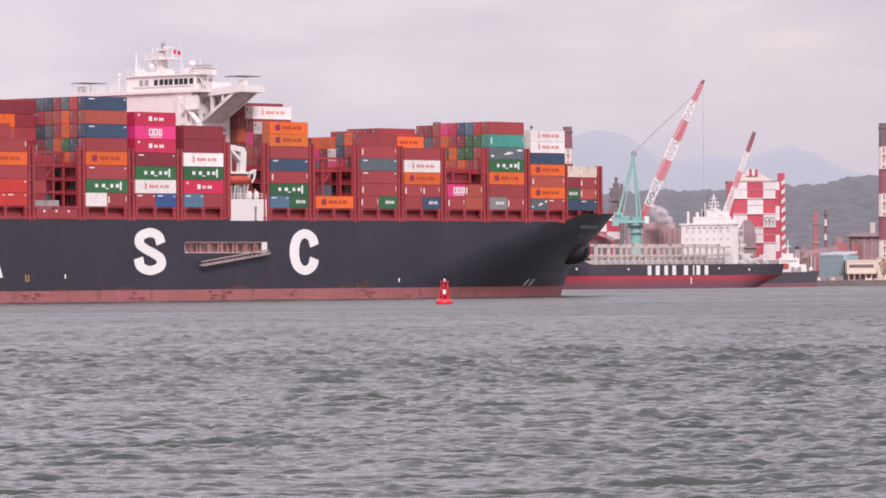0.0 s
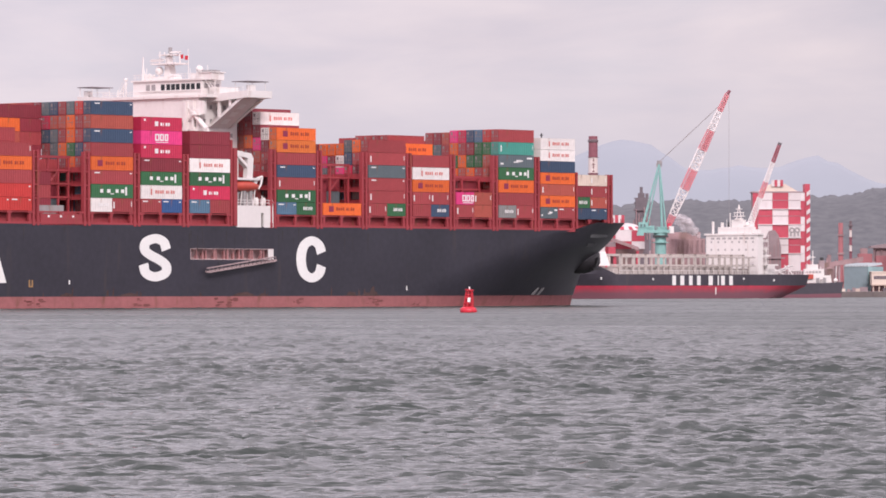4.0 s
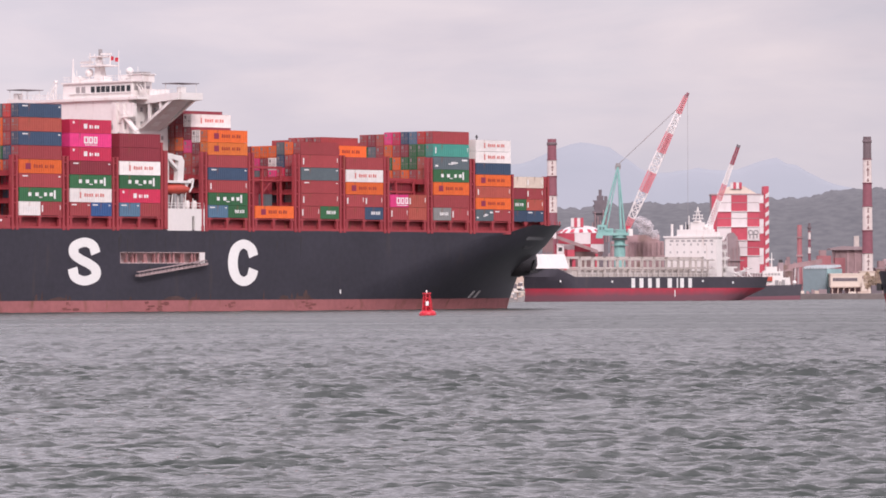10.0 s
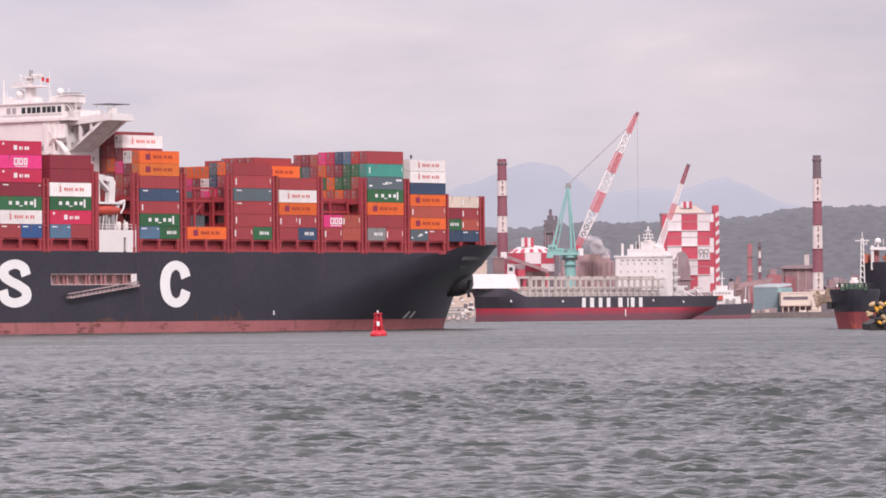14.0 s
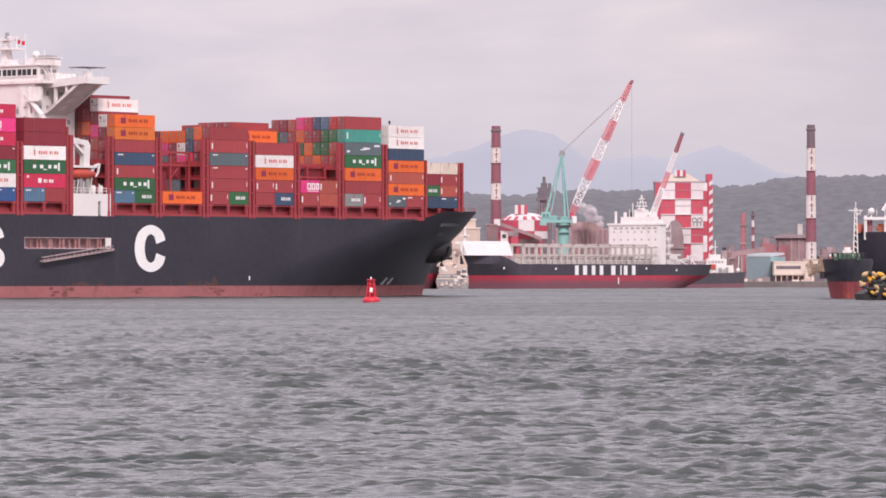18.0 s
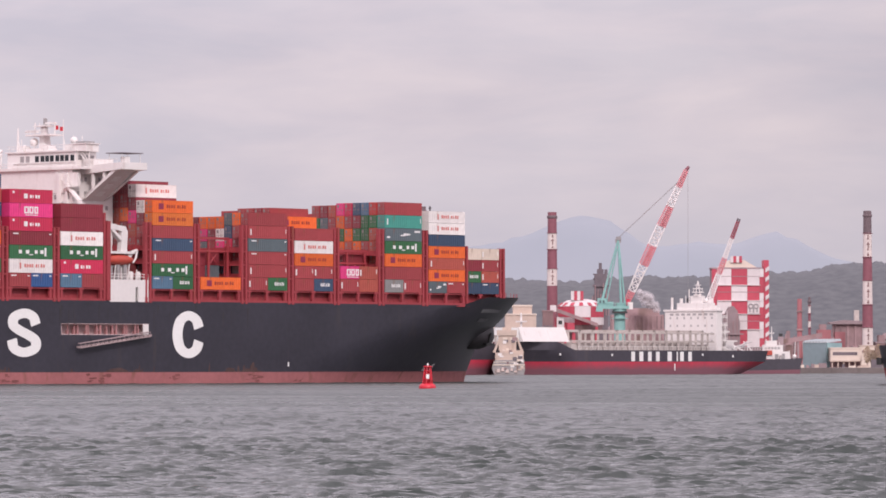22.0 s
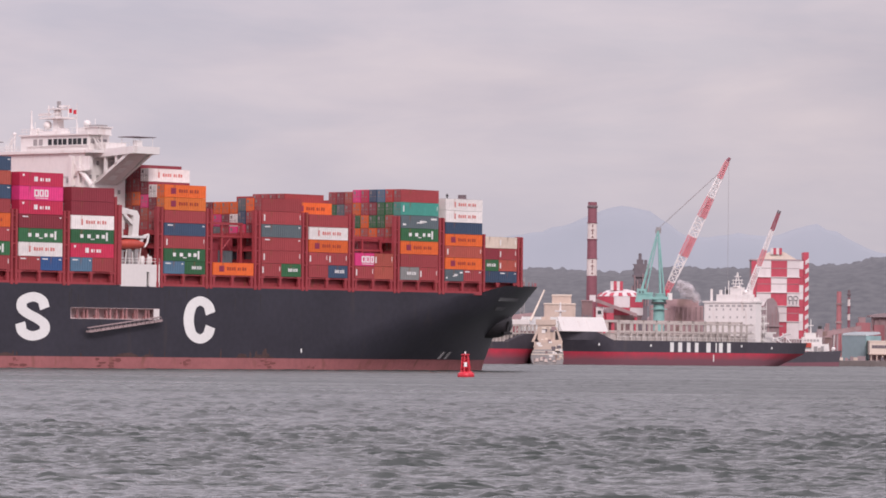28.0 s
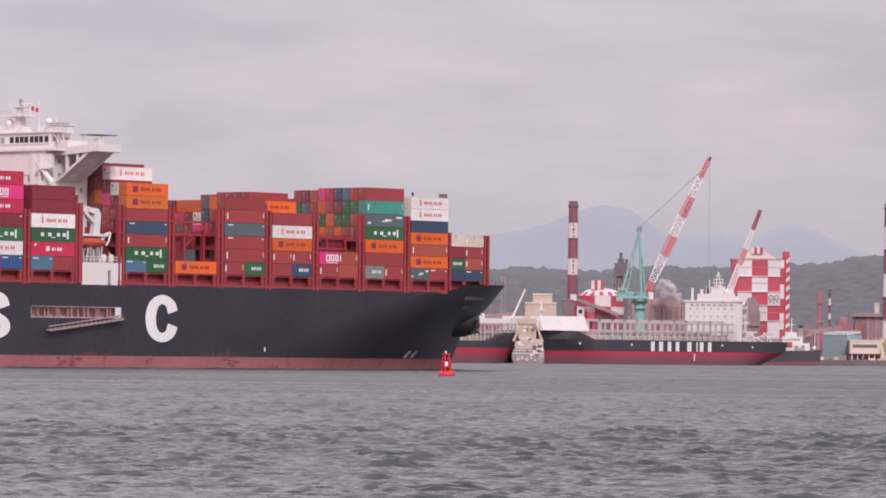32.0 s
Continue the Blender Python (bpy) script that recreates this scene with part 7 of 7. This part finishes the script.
part("forecastle", boxes((1.8, -2.6, 7.6, 8, 2.6, 8.3), (2.0, -1.6, 8.3, 3.0, 2.0, 8.9)), DECK_GREEN, coaster, "green painted foredeck")
PALE_GREEN = paint("pale_green", (0.30, 0.38, 0.27), 0.6, grain=1.5, vary=0.2)
for y, w, h in ((-2.4, 0.8, 0.7), (-1.3, 0.5, 1.1), (1.4, 0.9, 0.8), (2.5, 0.6, 0.5)):
    part("mooring_gear", boxes((1.9, y, 8.3, 2.9, y + w, 8.3 + h)), PALE_GREEN, coaster)
bm = bmesh.new()
for i in range(9):
    bar(bm, (1.2, -3.6 + i * 0.9, 7.8), (1.2, -3.6 + i * 0.9, 9.0), 0.07, 4)
bar(bm, (1.2, -3.6, 9.0), (1.2, 3.6, 9.0), 0.07, 4)
part("bow_rail", bm, DARK_STEEL, coaster)["kind"] = "stuff"
part("winch", boxes((3.0, -0.9, 8.3, 4.6, 0.9, 9.6), (3.2, -0.6, 9.6, 4.2, 0.6, 10.2)), SHIP_WHITE, coaster)
part("deck_locker", boxes((3.4, 2.2, 8.3, 4.6, 3.6, 8.9)), SHIP_WHITE, coaster)
for y in (-3.2, -2.2, 1.6, 2.8):
    part("bollard", boxes((1.6, y, 8.3, 2.0, y + 0.35, 9.0)), DARK_STEEL, coaster)
bm = bmesh.new()
for y in (-0.45, 0.45):
    bar(bm, (8, y - 1.6, 7.0), (8, y * 0.4 - 1.6, 18.0), 0.13, 6)
for i in range(9):
    bar(bm, (8, -2.0, 7.6 + i * 1.15), (8, -1.2, 8.2 + i * 1.15), 0.1, 4)
box(bm, 7.8, -3.0, 17.4, 8.2, -0.2, 17.6)
bar(bm, (8, -3.0, 17.5), (8, -1.9, 16.6), 0.1, 4)
bar(bm, (8, -1.6, 18), (8, -1.6, 19.2), 0.08, 4)
part("foremast", bm, SHIP_WHITE, coaster, "white lattice foremast")
part("anchor", boxes((0.9, -3.6, 3.0, 1.9, -2.6, 4.8)), RUBBER, coaster)
for i in range(7):
    bm = bmesh.new()
    bar(bm, (2 + i * 2.6, 4.9, 5.4 - 0.4 * (i % 2)), (2 + i * 2.6, 4.9, 4.0), 0.5, 8)
    part("tyre_fender", bm, RUBBER, coaster)

tanker = thing("tanker", pose(106.2, 1018, 0, 0, 0, 84), "dark-hulled tanker with white deck gear", "ship")
top, low = side_hull(70, 14, 12.6, 2.2, 1.0, 3.0, rise_at=0.3)
smooth(part("hull", top, HULL_BLACK, tanker)).data.set_sharp_from_angle(angle=radians(30))
smooth(part("boot_top", low, BRIGHT_RED, tanker)).data.set_sharp_from_angle(angle=radians(30))
bm = boxes((4, -6.4, 16.1, 5, 5.0, 16.7))
for y in (-4.6, 0.5, 4.6):
    bar(bm, (4.5, y, 12), (4.5, y, 17), 0.35, 6)
ball(bm, 4.5, 3.4, 17.9, 0.7)
bar(bm, (4.5, 3.4, 16.6), (4.5, 3.4, 17.6), 0.15, 5)
bar(bm, (4.2, 1.0, 18), (4.2, -3.4, 25), 0.45, 6)
for i in range(8):
    bar(bm, (4.0, -6.2 + i * 1.7, 17), (4.0, -6.2 + i * 1.7, 18.3), 0.07, 4)
part("gantry", bm, SHIP_WHITE, tanker, "white pipe gantry and crane")
DECK_ORANGE = paint("deck_orange", (0.42, 0.12, 0.07), 0.6, grain=1, stain=RUST, stain_amount=0.3)
part("deck_box", boxes((8, 3.6, 12.5, 14, 6.2, 15.2)), DECK_ORANGE, tanker)
part("deck_box", boxes((9, -5, 12.5, 16, 0, 14.2)), DECK_RED, tanker)
for i, (y, w, h) in enumerate(((5.6, 1.0, 2.0), (3.2, 1.6, 2.7), (0.8, 1.2, 1.9), (-1.6, 1.8, 2.5), (-4.6, 1.4, 2.2))):
    part("deck_valve", boxes((5.2 + 0.3 * i, y, 13.4, 7.0 + 0.3 * i, y + w, 13.4 + h)), (DECK_ORANGE, WORKS_RED, YELLOW)[i % 3 if i != 2 else 0], tanker)
bm = bmesh.new()
for y in (-3.0, 2.2):
    bar(bm, (4.8, y, 14.6), (30, y, 14.6), 0.35, 6)
part("deck_pipe", bm, DECK_ORANGE, tanker)
part("vent", boxes((3.0, -3.0, 12.4, 3.8, -2.0, 14.0), (3.0, 2.4, 12.4, 3.8, 3.2, 13.6)), SHIP_WHITE, tanker)

pontoon = thing("pontoon", pose(99.5, 912, 0), "black pontoon with yellow fenders and a green deck", "pontoon")
bm = bmesh.new()
prism(bm, [(-8.6, -0.6), (9, -0.6), (9, 2.6), (-6.5, 2.4), (-9.0, 1.2)], 0, 16, "y")
part("hull", bm, RUBBER, pontoon)
part("deck", boxes((-5.0, 0.4, 2.6, 9, 15, 3.4), (-2.0, 4, 3.4, 9, 14, 4.9)), DECK_GREEN, pontoon)
rngf = random.Random(17)
FENDER_TAN = paint("fender_tan", (0.52, 0.36, 0.20), 0.7, grain=2, vary=0.25, stain=(0.2, 0.12, 0.06), stain_amount=0.3)
for i in range(64):
    bm = bmesh.new()
    bmesh.ops.create_icosphere(bm, subdivisions=2, radius=1.0)
    size = rngf.uniform(0.5, 1.0)
    for v in bm.verts:
        v.co = Vector((v.co.x * 0.8, v.co.y * 0.5, v.co.z * 0.45)) * size * (1 + 0.25 * noise.noise(v.co * 2 + Vector((i, 0, 0))))
    fx = rngf.uniform(-9.4, 2.0)
    top = 6.0 - 0.25 * (fx + 9.2)
    turnm = pose(fx, rngf.uniform(-1.0, -0.3), rngf.uniform(max(0.6, top - 4.2), top), 0, rngf.uniform(-60, 60), 0)
    bmesh.ops.transform(bm, matrix=turnm, verts=bm.verts)
    smooth(part("fender", bm, (YELLOW, FENDER_TAN, FENDER_TAN, RUBBER)[i % 4], pontoon))
part("rail", boxes((-6, 0.2, 4.4, 9, 0.35, 4.6), (-3, 0.2, 3.4, -2.8, 0.35, 4.6), (2, 0.2, 3.4, 2.2, 0.35, 4.6)), SHIP_WHITE, pontoon)


# ---- what moves: the ship backs away with its load, the buoy nods, waves and steam drift ----
def motions():
    walk(ship, SHIP_POSES)
    walk(far_stack, SHIP_POSES)
    for ob, local in containers:
        walk(ob, [(t, m @ local) for t, m in SHIP_POSES])
    walk(buoy, [(t, pose(BUOY_AT[0], BUOY_AT[1], 0.06 * math.sin(t * 1.9), 1.2 * math.sin(t * 1.3), 2.6 * math.sin(t * 1.7 + 0.6), 0)) for t in np.arange(0, 32.01, 0.5)])
    walk(water, [(0, pose(0, 0, 0)), (16, pose(1.6, -12.0, 0)), (32, pose(3.2, -24.0, 0))])
    for i, ob in enumerate(puffs):
        p = ob.location.copy()
        walk(ob, [(t, pose(p.x + 0.05 * t + 0.4 * math.sin(t * 0.3 + i), p.y, p.z + 0.02 * t + 0.3 * math.sin(t * 0.25 + 2 * i), 0, 0, 2 * t)) for t in (0, 8, 16, 24, 32)])


motions()
